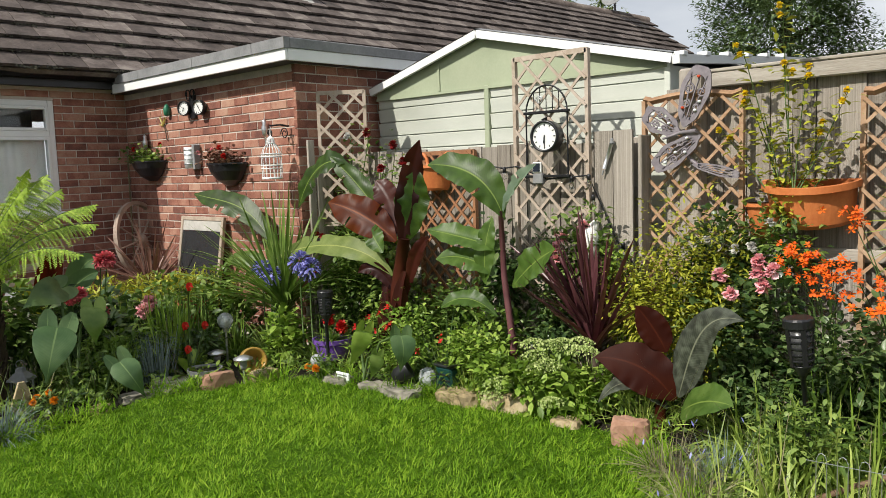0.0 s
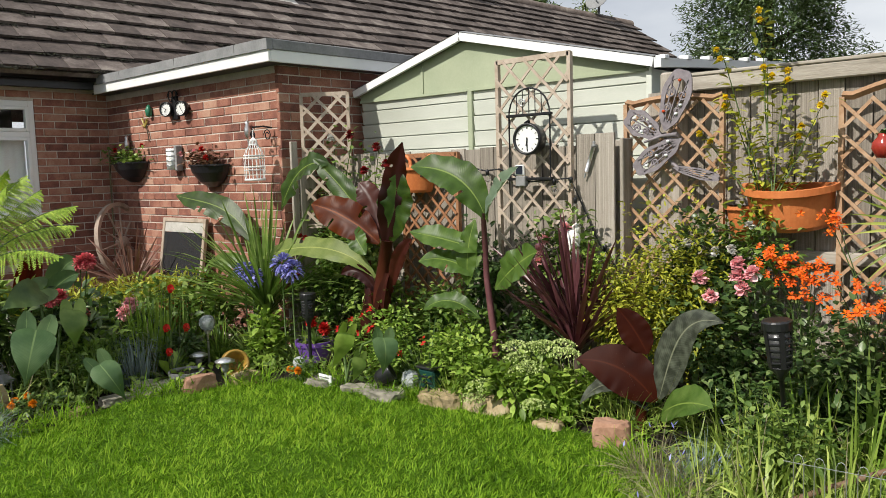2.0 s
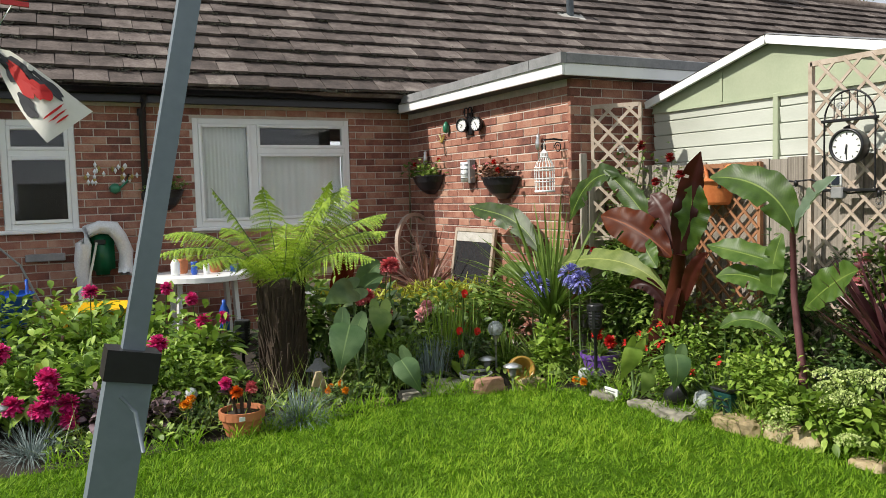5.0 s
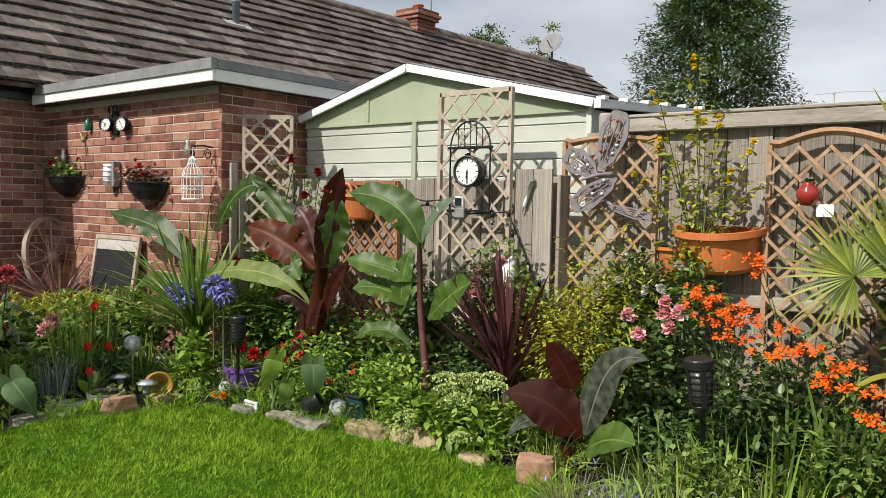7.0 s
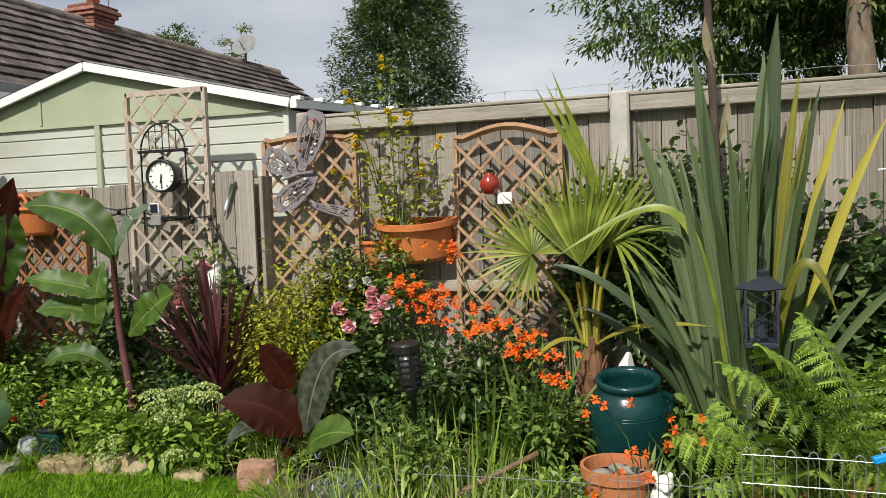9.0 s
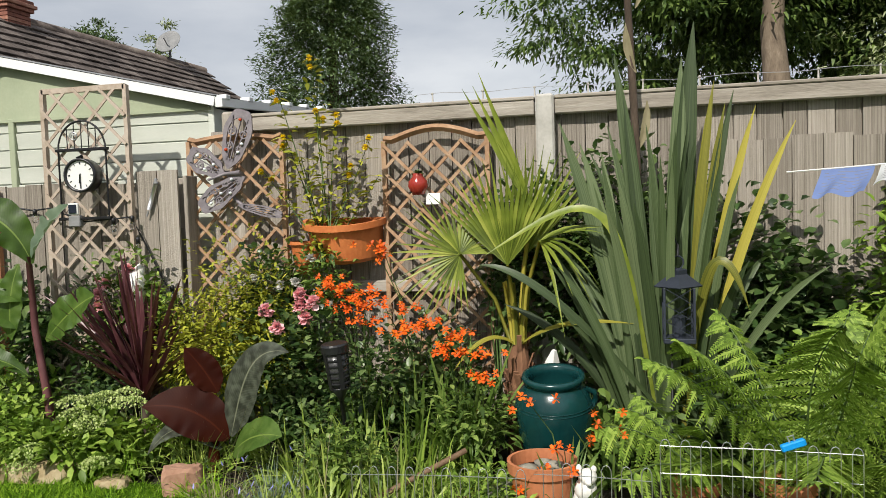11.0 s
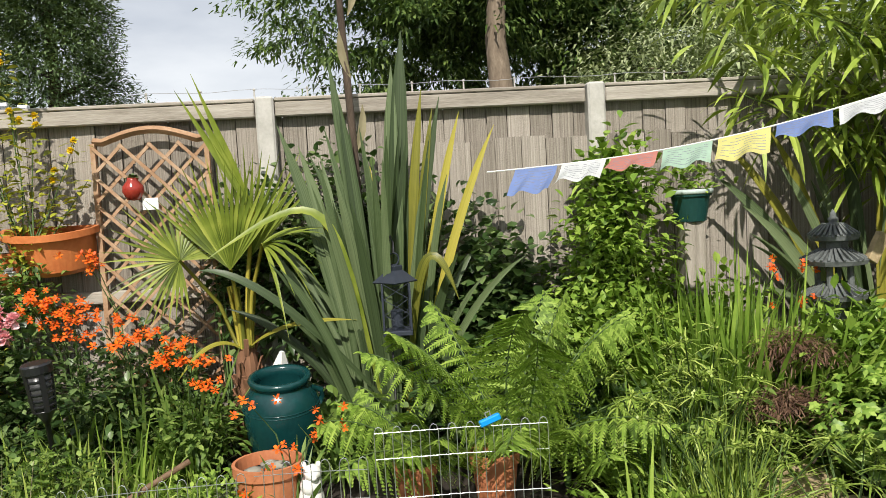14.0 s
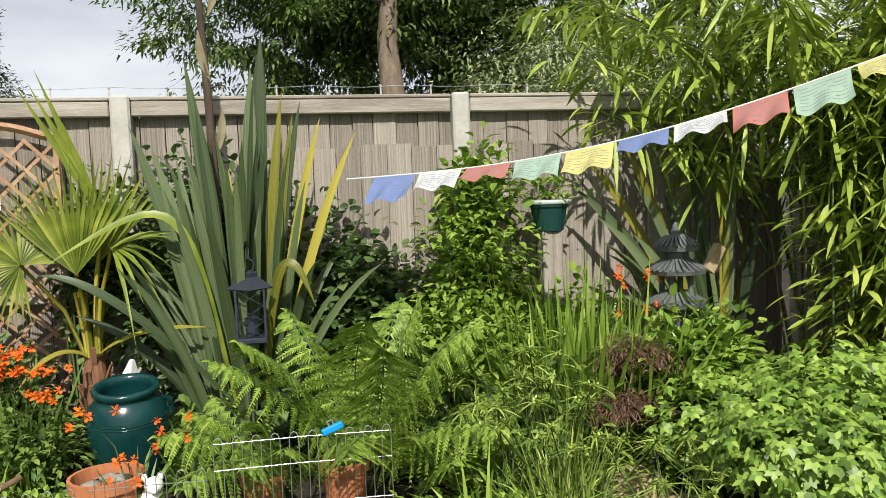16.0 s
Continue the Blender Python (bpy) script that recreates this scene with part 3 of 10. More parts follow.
def courses(x0, x1, z0, z1, holes=()):
    """Centres and lengths of the bricks of a stretcher-bond face."""
    k, z = 0, z0
    while z + BH <= z1 + 0.001:
        x = x0 - (0.1125 if k % 2 else 0)
        while x < x1 - 0.02:
            a, b = max(x, x0), min(x + BL, x1)
            pieces = [(a, b)]
            for hx0, hx1, hz0, hz1 in holes:
                if z + BH > hz0 and z < hz1:
                    nxt = []
                    for p, q in pieces:
                        if q <= hx0 or p >= hx1:
                            nxt.append((p, q))
                        else:
                            if hx0 - p > 0.03:
                                nxt.append((p, hx0))
                            if q - hx1 > 0.03:
                                nxt.append((hx1, q))
                    pieces = nxt
            for p, q in pieces:
                if q - p > 0.03:
                    yield p, q, z
            x += BL + JT
        z += BH + JT
        k += 1


WIN = (2.13, 3.83, 1.12, 2.24)
WIN2 = (0.41, 1.04, 1.165, 2.19)
bm = bmesh.new()
for a, b, c, e in ((-6, WIN2[0], 0, 2.45), (WIN2[1], WIN[0], 0, 2.45), (WIN[1], XB + 0.24, 0, 2.45)):
    add_box(bm, a, YA + 0.007, c - 0.1, b, YA + 0.26, e)
for h in (WIN, WIN2):
    add_box(bm, h[0], YA + 0.007, -0.1, h[1], YA + 0.26, h[2])
    add_box(bm, h[0], YA + 0.007, h[3], h[1], YA + 0.26, 2.45)
wall_a = tagged(part("wall_house", bm, M_MORTAR), "red brick bungalow wall with pale mortar joints", "wall", kind="structure")
wall_b = tagged(part("wall_extension_side", box_bm(XB + 0.007, YF + 0.007, -0.1, XB + 0.24, YA + 0.01, 2.36), M_MORTAR), "sunlit red brick side wall of the flat-roofed extension", "wall", kind="structure")
wall_f = tagged(part("wall_extension_front", box_bm(XB + 0.242, YF + 0.007, -0.1, 7.6, YF + 0.24, 2.36), M_MORTAR), "shaded red brick front wall of the extension", "wall", kind="structure")


def window(name, hole, mullions, transom, label):
    x0, x1, z0, z1 = hole
    w = tagged(thing(name), label, "window", kind="structure")
    y0, y1 = YA + 0.012, YA + 0.075
    bm = bmesh.new()
    t = 0.06
    for a, b, c, e in ((x0, x0 + t, z0, z1), (x1 - t, x1, z0, z1), (x0 + t, x1 - t, z0, z0 + t), (x0 + t, x1 - t, z1 - t, z1)):
        add_box(bm, a, y0, c, b, y1, e, 0.006)
    for mx in mullions:
        add_box(bm, mx - 0.035, y0, z0 + t, mx + 0.035, y1, z1 - t, 0.006)
    part("window_frame", bm, M_WHITE, w, "white plastic frame")
    edges = [x0 + t] + [v for mx in mullions for v in (mx - 0.035, mx + 0.035)] + [x1 - t]
    panes = [(edges[i], edges[i + 1]) for i in range(0, len(edges), 2)]
    for i, (a, b) in enumerate(panes):
        has = transom and (i > 0 or len(panes) == 1)
        rows = [(z0 + t, transom - 0.03), (transom + 0.03, z1 - t)] if has else [(z0 + t, z1 - t)]
        if has:
            part("transom", box_bm(a, y0 - 0.008, transom - 0.03, b, y1 - 0.004, transom + 0.03, 0.005), M_WHITE, w)
        for c, e in rows:
            bm = bmesh.new()
            s = 0.032
            for q in ((a, a + s, c, e), (b - s, b, c, e), (a + s, b - s, c, c + s), (a + s, b - s, e - s, e)):
                add_box(bm, q[0], y0 - 0.015, q[2], q[1], y1 - 0.02, q[3], 0.004)
            sash = part("sash", bm, M_WHITE, w)
            pane = part("pane", box_bm(a + s, y0 + 0.018, c + s, b - s, y0 + 0.024, e - s), M_GLASS, w, "clear glass pane")
            pane.visible_shadow = False
    part("window_sill", box_bm(x0 - 0.05, YA - 0.045, z0 - 0.035, x1 + 0.05, YA + 0.1, z0 + 0.002, 0.008), M_WHITE, w, "white projecting sill")
    # a flat panel behind the glass; the room's dimness is put into its colour
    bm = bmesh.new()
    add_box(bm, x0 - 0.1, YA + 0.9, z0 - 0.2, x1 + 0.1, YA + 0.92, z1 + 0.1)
    part("room_gloom_panel", bm, M_ROOM_GLOOM, w)
    return w


win1 = window("window_1", WIN, [2.755], 1.905, "white plastic three-pane window with pale net blinds")
for a, b in ((2.21, 2.70), (2.82, 3.75)):
    k = 60
    v, f = [], []
    for i in range(k + 1):
        x = a + (b - a) * i / k
        y = YA + 0.11 + 0.004 * math.sin(i * 1.3)
        v += [(x, y, 1.15), (x, y, 1.87 if a > 2.8 else 2.2)]
    f = [(2 * i, 2 * i + 2, 2 * i + 3, 2 * i + 1) for i in range(k)]
    adopt(mesh_ob("net_curtain", v, f, M_CURTAIN, smooth=True), win1, "pale grey net blind behind the glass")
win2 = window("window_2", WIN2, [], 1.88, "small white plastic window with a top light")

# eaves: black gutter, soffit and downpipe
gut = tagged(thing("gutter"), "black plastic gutter and fascia under the roof edge", "gutter", kind="structure")
part("fascia", box_bm(-6, YA - 0.16, 2.36, XB - 0.18, YA - 0.13, 2.50, 0.003), M_BLACK, gut)
part("soffit", box_bm(-6, YA - 0.13, 2.37, XB - 0.18, YA + 0.0, 2.39), M_BLACK, gut)
bm = bmesh.new()
prof = [(0.055 * math.cos(a), 0.055 * math.sin(a)) for a in np.linspace(math.pi, 2 * math.pi, 10)]
ring0 = [bm.verts.new((-6, YA - 0.216 + p, 2.485 + q)) for p, q in prof]
ring1 = [bm.verts.new((XB - 0.2, YA - 0.216 + p, 2.485 + q)) for p, q in prof]
for i in range(9):
    bm.faces.new((ring0[i], ring0[i + 1], ring1[i + 1], ring1[i]))
bmesh.ops.solidify(bm, geom=bm.faces[:], thickness=0.004)
part("trough", bm, M_BLACK, gut, smooth=True)
pipe = tagged(thing("downpipe"), "black plastic downpipe with joint collars fixed to the brick wall", "downpipe", kind="structure")
part("pipe", tube_bm([(1.66, YA - 0.20, 2.44), (1.66, YA - 0.18, 2.38), (1.65, YA - 0.06, 2.26), (1.645, YA - 0.05, 0.0)], 0.034, 12), M_BLACK, pipe, smooth=True)
for z in (2.24, 1.42, 0.75):
    part("collar", lathe_bm([(0.04, 0), (0.043, 0.01), (0.043, 0.06), (0.04, 0.07)], 14, (1.646, YA - 0.05, z)), M_BLACK, pipe, smooth=True)

# main pitched roof of overlapping concrete tiles
EAVE_Y, EAVE_Z, RIDGE_Y, RIDGE_Z, R_X0, R_X1 = YA - 0.27, 2.50, 11.3, 5.06, -6.0, 19.6
ROOF_TURN, ROOF_PIVOT = -3.0, 2.5
slope = math.atan2(RIDGE_Z - EAVE_Z, RIDGE_Y - EAVE_Y)
run = math.hypot(RIDGE_Z - EAVE_Z, RIDGE_Y - EAVE_Y)
roof = tagged(thing("roof", 0, EAVE_Y, EAVE_Z), "pitched roof of weathered brown-grey concrete tiles with lichen", "roof", kind="structure")
roof.matrix_world = pose(ROOF_PIVOT, EAVE_Y, EAVE_Z, 0, 0, ROOF_TURN) @ Matrix.Translation((-ROOF_PIVOT, 0, 0)) @ Matrix.Rotation(slope, 4, "X")
part("roof_deck", box_bm(R_X0, 0.02, -0.06, R_X1, run, -0.012), M_TILE_J, roof)
back_deck = part("roof_back", box_bm(R_X0, 0, -0.06, R_X1, run, -0.02), M_TILE_J, roof)
back_deck.matrix_basis = Matrix.Translation((0, run, 0)) @ Matrix.Rotation(-2 * slope, 4, "X")
part("ridge_cap", tube_bm([(R_X0, run, 0.01), (R_X1, run, 0.01)], 0.10, 10), M_TILE_J, roof, smooth=True)

# flat roof of the extension
flat = tagged(thing("flat_roof"), "flat felt roof with grey edging over a white fascia board", "roof", kind="structure")
part("deck", box_bm(XB - 0.19, YF - 0.15, 2.40, 7.7, YA + 0.6, 2.455), M_EDGING, flat)
part("fascia_side", box_bm(XB - 0.20, YF - 0.16, 2.315, XB - 0.175, YA - 0.16, 2.408, 0.003), M_WHITE, flat, "white fascia board")
part("fascia_front", box_bm(XB - 0.173, YF - 0.16, 2.315, 7.7, YF - 0.135, 2.408, 0.003), M_WHITE, flat, "white fascia board")
y = YF - 0.17
for k, ln in enumerate((0.45, 0.95, 1.05, 0.5)):
    bm = bmesh.new()
    beam(bm, (XB - 0.19, y, 2.448), (XB - 0.19, y + ln - 0.006, 2.448), 0.055, 0.085)
    part("edging", bm, M_EDGING, flat, "grey felt edge trim")
    y += ln
part("edging", box_bm(XB - 0.16, YF - 0.172, 2.408, 7.7, YF - 0.12, 2.49, 0.006), M_EDGING, flat, "grey felt edge trim")
part("soffit", box_bm(XB - 0.17, YF - 0.13, 2.32, XB + 0.02, YA - 0.05, 2.335), M_BLACK, flat)
part("soffit_front", box_bm(XB + 0.02, YF - 0.13, 2.32, 7.6, YF + 0.02, 2.335), M_BLACK, flat)

# chimney, vent pipe on the roof
ch = tagged(thing("chimney"), "small red brick chimney stack with a clay pot", "chimney", kind="structure")
bm = bmesh.new()
for i in range(5):
    add_box(bm, 13.0, 10.45, 4.80 + i * 0.075, 13.58, 10.95, 4.80 + i * 0.075 + 0.066, 0.006)
for i, o in enumerate((0.05, 0.09, 0.05)):
    add_box(bm, 13.0 - o, 10.45 - o, 5.175 + i * 0.072, 13.58 + o, 10.95 + o, 5.24 + i * 0.072, 0.008)
part("stack", bm, M_BRICK_J, ch)
part("chimney_pot", lathe_bm([(0.11, 0), (0.10, 0.10), (0.12, 0.11), (0.12, 0.14), (0.08, 0.14), (0.08, 0.02)], 16, (13.3, 10.7, 5.38)), M_TERRA, ch, smooth=True)
vent = tagged(thing("roof_vent_pipe"), "dark vent pipe with a lead skirt on the roof", "vent pipe")
VX, VY, VZ = 7.94, 9.59, 3.94
part("pipe", lathe_bm([(0.055, -0.1), (0.055, 0.34), (0.07, 0.35), (0.07, 0.38), (0.03, 0.40)], 14, (VX, VY, VZ)), M_GREYMETAL, vent, smooth=True)
sk = part("lead_skirt", box_bm(-0.22, -0.20, 0.0, 0.22, 0.20, 0.02, 0.006), M_CONCRETE, vent)
sk.matrix_world = pose(VX, VY, VZ + 0.05, math.degrees(slope), 0, ROOF_TURN)

# ---- garage with cladding ----
GX = 5.40
gar = tagged(thing("garage"), "prefabricated garage with pale horizontal cladding and a green gable", "garage")
APEX, EL, ER = (3.92, 2.46), (5.16, 2.12), (2.30, 2.09)
part("body", box_bm(GX + 0.03, 2.36, -0.1, 10.2, 5.14, 2.05), M_CLAD, gar)
z = 1.02
k = 0
while z < 2.04:
    h = 0.118
    for a, b in ((2.385, 3.855), (3.905, 5.14)):
        bm = bmesh.new()
        m = Matrix.Translation((GX + 0.026, 0, z)) @ Matrix.Rotation(radians(-7), 4, "Y")
        add_box(bm, -0.012, a, 0.004, 0.0, b, h - 0.004, 0.003, m)
        part("cladding_board", bm, M_CLAD, gar)
    z += h
    k += 1
part("cover_strip", box_bm(GX - 0.015, 3.857, 0.2, GX + 0.03, 3.903, 2.06, 0.004), M_GREENPAINT, gar, "pale green cover strip")
part("corner_strip", box_bm(GX - 0.012, 2.34, 0.2, GX + 0.03, 2.383, 2.06, 0.004), M_CLAD, gar)
bm = bmesh.new()
vs = [bm.verts.new((GX - 0.004, y, z)) for y, z in ((2.36, 2.052), (5.14, 2.052), (5.14, 2.10), (3.92, 2.43), (2.36, 2.06))]
f = bm.faces.new(vs)
r = bmesh.ops.extrude_face_region(bm, geom=[f])
for v in r["geom"]:
    if isinstance(v, bmesh.types.BMVert):
        v.co.x += 0.05
bmesh.ops.recalc_face_normals(bm, faces=bm.faces)
part("gable_panel", bm, M_GREENPAINT, gar, "pale green gable panel")
part("gable_bead", box_bm(GX - 0.014, 4.37, 2.06, GX - 0.005, 4.395, 2.29), M_GREENPAINT, gar)
part("gable_rail", box_bm(GX - 0.016, 2.36, 2.035, GX - 0.004, 5.14, 2.055), M_GREENPAINT, gar)
for (ya, za), (yb, zb) in ((EL, APEX), (APEX, ER)):
    bm = bmesh.new()
    beam(bm, (GX - 0.06, ya, za - 0.01), (GX - 0.06, yb, zb - 0.01), 0.03, 0.06)
    part("barge_board", bm, M_WHITE, gar, "white barge board")
    v, f = [], []
    for i in range(70):
        x = GX - 0.08 + i * 0.07
        zo = 0.012 * math.sin(i * 1.6)
        v += [(x, ya, za + 0.025 + zo), (x, yb, zb + 0.025 + zo)]
    f = [(2 * i, 2 * i + 2, 2 * i + 3, 2 * i + 1) for i in range(69)]
    adopt(mesh_ob("roof_sheet", v, f, M_EDGING, smooth=True), gar, "grey corrugated roof sheet")
bm = bmesh.new()
beam(bm, (GX - 0.07, ER[0] - 0.03, ER[1] - 0.02), (7.3, ER[0] - 0.12, ER[1] + 0.10), 0.05, 0.055)
part("gutter", bm, M_WHITE, gar, "white eaves gutter")
for i in range(6):
    u = 0.06 + i * 0.3
    q = Vector((GX - 0.07, ER[0] - 0.03, ER[1] - 0.02)).lerp(Vector((7.3, ER[0] - 0.12, ER[1] + 0.10)), u / 1.97)
    part("gutter_clip", box_bm(q.x - 0.03, q.y - 0.035, q.z + 0.02, q.x + 0.03, q.y + 0.035, q.z + 0.05, 0.004), M_WHITE, gar)


# ---- fences ----
def fence_boards(fence, x, y0, y1, top, rng, w=0.12, mat=M_FENCE, name="board", z0=0.0, wob=0.012):
    y = y0
    bmx = bmesh.new()
    add_box(bmx, -0.009, -0.5, 0, 0.009, 0.5, 1.0)
    shared = bpy.data.meshes.new(name)
    bmx.to_mesh(shared)
    bmx.free()
    shared.materials.append(mat)
    while y > y1 + 0.03:
        ww = min(w * rng.uniform(0.88, 1.08), y - y1)
        h = top - z0 + rng.uniform(-wob, wob)
        ob = new(name, shared)
        ob.parent = fence
        ob.matrix_basis = pose(x + rng.uniform(-0.006, 0.006), y - ww / 2, z0, 0, 0, rng.uniform(-1.5, 1.5)) @ Matrix.Diagonal((1, ww - 0.006, h, 1))
        y -= ww


rng = np.random.default_rng(5)
low = tagged(thing("fence_low"), "low weathered grey vertical-board fence before the garage", "fence", kind="structure")
fence_boards(low, 5.08, 5.18, 2.70, 1.575, rng, 0.14)
fence_boards(low, 5.145, 5.12, 2.70, 1.56, rng, 0.14, name="back_board")
part("rail", box_bm(5.092, 2.4, 1.2, 5.13, 5.18, 1.28, 0.004), M_FENCE, low)
endp = tagged(thing("fence_end_panel"), "wide grey board panel closing the end of the low fence", "fence panel")
fence_boards(endp, 5.02, 2.68, 2.37, 1.635, rng, 0.15, wob=0.003)
part("side_board", box_bm(5.032, 2.35, 0.0, 5.16, 2.375, 1.60, 0.004), M_FENCE, endp)
part("back_board", box_bm(5.12, 2.376, 0.0, 5.14, 2.68, 1.59, 0.004), M_FENCE, endp)

crn = tagged(thing("fence_corner_board"), "two weathered grey boards closing the gap by the brick corner", "fence board")
part("board", box_bm(4.61, 5.135, -0.05, 4.675, 5.16, 1.70, 0.004), M_FENCE, crn)
part("board", box_bm(4.68, 5.12, -0.05, 4.84, 5.145, 1.47, 0.004), M_FENCE, crn)

tall = tagged(thing("fence_tall"), "tall weathered grey board fence with a thick cap rail and concrete posts", "fence", kind="structure")
fence_boards(tall, 5.27, 2.30, -3.9, 1.88, rng, 0.135)
fence_boards(tall, 5.297, 2.24, -3.9, 1.87, rng, 0.135, name="back_board")
for y0, y1 in ((2.02, 0.25), (0.135, -1.655), (-1.775, -3.9)):
    part("cap_rail", box_bm(5.195, y1, 1.862, 5.25, y0, 1.945, 0.006), M_CAP, tall, "thick grey capping rail")
    part("cap_top", box_bm(5.19, y1, 1.947, 5.31, y0, 1.968, 0.005), M_CAP, tall)
for y in (0.19, -1.715):
    bm = bmesh.new()
    add_box(bm, 5.17, y - 0.052, -0.1, 5.285, y + 0.052, 1.975, 0.012)
    part("post", bm, M_CONCRETE, tall, "pale concrete post")
part("post", box_bm(5.16, 2.03, -0.1, 5.28, 2.17, 1.985, 0.012), M_FENCE, tall, "grey timber post")
fence_boards(tall, 5.235, -0.55, -3.85, 1.675, rng, 0.15, name="lower_board")
part("low_rail", box_bm(5.2, 0.26, 0.86, 5.25, 2.0, 0.93, 0.006), M_CAP, tall)
fence_side = tagged(thing("fence_side"), "shaded grey board fence behind the bamboo", "fence", kind="structure")
y = -4.0
shared = bpy.data.meshes.new("board")
bmx = box_bm(-0.5, -0.009, 0, 0.5, 0.009, 1.0)
bmx.to_mesh(shared)
bmx.free()
shared.materials.append(M_FENCE)
x = 5.25
while x > 0.5:
    ob = new("board", shared)
    ob.parent = fence_side
    ob.matrix_basis = pose(x, -4.0 + rng.uniform(-0.006, 0.006), 0) @ Matrix.Diagonal((0.13, 1, 1.88 + rng.uniform(-0.01, 0.01), 1))
    x -= 0.137


# ---- far trees ----
M_BARK_L = surface("grey_brown_bark", [(0.2, (0.09, 0.065, 0.045)), (0.6, (0.20, 0.155, 0.11)), (0.9, (0.34, 0.28, 0.21))], scale=6, rough=0.95, bump=0.8, stretch=(2, 2, 0.5), fine=40)


def tree(name, x, y, trunk_h, trunk_r, crown, centre_z, n, leaf, mat, seed, label, lean=0.0, lumps=9, cone=False, limbs=9, hollow=0.35, back=0.0):
    rng = np.random.default_rng(seed)
    t = tagged(thing(name, x, y, -0.1), label, "tree")
    bm = bmesh.new()
    top = centre_z + crown[2] * (0.7 if not cone else 0.9)
    pts = [(lean * (z / top) ** 1.5 + 0.12 * math.sin(z * 1.3 + seed), 0.1 * math.cos(z * 1.1 + seed), z) for z in np.linspace(0, top, 9)]
    tube(bm, pts, trunk_r, 10, trunk_r * 0.15)
    for i in range(limbs):
        a, z = i * 2.4 + seed, trunk_h + (top - trunk_h) * (i + 0.5) / limbs * 0.8
        k = (1 - (i / limbs) * (0.85 if cone else 0.4))
        ex, ey = math.cos(a) * crown[0] * 0.75 * k, math.sin(a) * crown[1] * 0.75 * k
        b = Vector(pts[min(8, int(z / top * 8))])
        tube(bm, [(b.x, b.y, z), (b.x + ex * 0.5, b.y + ey * 0.5, z + 0.35), (b.x + ex, b.y + ey, z + 0.5)], trunk_r * 0.4, 6, trunk_r * 0.08)
    part("trunk", bm, M_BARK if cone else M_BARK_L, t, smooth=True)
    if cone:
        u = rng.random(n) ** 0.75
        ang = rng.uniform(0, 2 * math.pi, n)
        ring = (1 - u) ** 0.62 * (0.86 + 0.34 * np.sin(ang * 5 + u * 23) * np.cos(u * 41 + ang * 2)) + 0.05
        rad = ring * (hollow + (1 - hollow) * rng.random(n) ** 0.5)
        p = np.stack([np.cos(ang) * rad * crown[0], np.sin(ang) * rad * crown[1], centre_z - crown[2] + 2 * crown[2] * u + 0.12 * rng.normal(size=n)], 1)
        d = np.stack([np.cos(ang), np.sin(ang), rng.uniform(-0.1, 0.6, n)], 1) + 0.5 * rng.normal(size=(n, 3))
    else:
        k = n // 90
        c, cd = cloud(rng, k, crown, (back, lean * 0.6, centre_z), hollow, lumps)
        pick = rng.integers(0, k, n)
        spray = rng.normal(0, 1.0, (n, 3)) * (0.26, 0.26, 0.13) * (0.5 + rng.random((k, 1))[pick])
        p = c[pick] + spray + cd[pick] * 0.1
        d = cd[pick] * 0.5 + spray * 1.5 + 0.5 * rng.normal(size=(n, 3))
        d[:, 2] -= 0.25
    leaf_ob("crown", blades(p, d, leaf * rng.uniform(0.6, 1.3, n), leaf * 0.6 * rng.uniform(0.7, 1.2, n), 0.25, (0.9, 0.2), rng=rng), mat, t)
    return t


M_TREE = leafy("far_tree_leaf", (0.024, 0.050, 0.020), (0.070, 0.118, 0.045), (0.170, 0.235, 0.100), rough=0.6, through=0.15)
M_TREE_L = leafy("far_willow_leaf", (0.12, 0.15, 0.06), (0.27, 0.32, 0.15), (0.50, 0.54, 0.32), rough=0.6, through=0.2)
M_TREE_O = leafy("far_oak_leaf", (0.018, 0.042, 0.010), (0.066, 0.120, 0.024), (0.20, 0.28, 0.065), rough=0.5, through=0.25, glow=(0.2, 0.35, 0.03))
tree("conifer_tree", 22, 7.7, 1.2, 0.28, (3.2, 3.2, 4.5), 4.7, 75000, 0.115, M_TREE, 3, "dense dark green conical tree beyond the fence", cone=True, limbs=12)
tree("oak_tree", 15.2, -2.9, 5.0, 0.34, (3.4, 3.7, 3.1), 6.4, 120000, 0.128, M_TREE_O, 8, "large spreading dark green tree with a thick trunk", lean=0.3, lumps=14, limbs=11, back=3.2)
tree("oak_tree", 19, -9.0, 2.2, 0.3, (4.5, 4.5, 3.6), 5.0, 40000, 0.15, M_TREE_O, 9, "dark green tree behind the fence", lumps=12)
tree("willow_tree", 14.5, -6.6, 1.5, 0.2, (2.6, 2.2, 1.9), 2.9, 42000, 0.10, M_TREE_L, 12, "pale silvery-green tree behind the fence", lumps=10)
tree("garden_tree", 40, 28.2, 2, 0.25, (2.6, 2.4, 3.4), 8.4, 14000, 0.22, M_TREE, 14, "leafy tree showing above the ridge", lumps=7)
tree("garden_tree", 40, 23.6, 2, 0.25, (1.4, 1.4, 3.0), 8.0, 7000, 0.2, M_TREE_L, 15, "thin leafy tree showing above the ridge", lumps=7, hollow=0.1)
tree("hedge_tree", 17, -15.5, 1.6, 0.25, (4, 5, 3.0), 3.6, 30000, 0.14, M_TREE_O, 19, "dark hedge trees behind the bamboo", lumps=12)


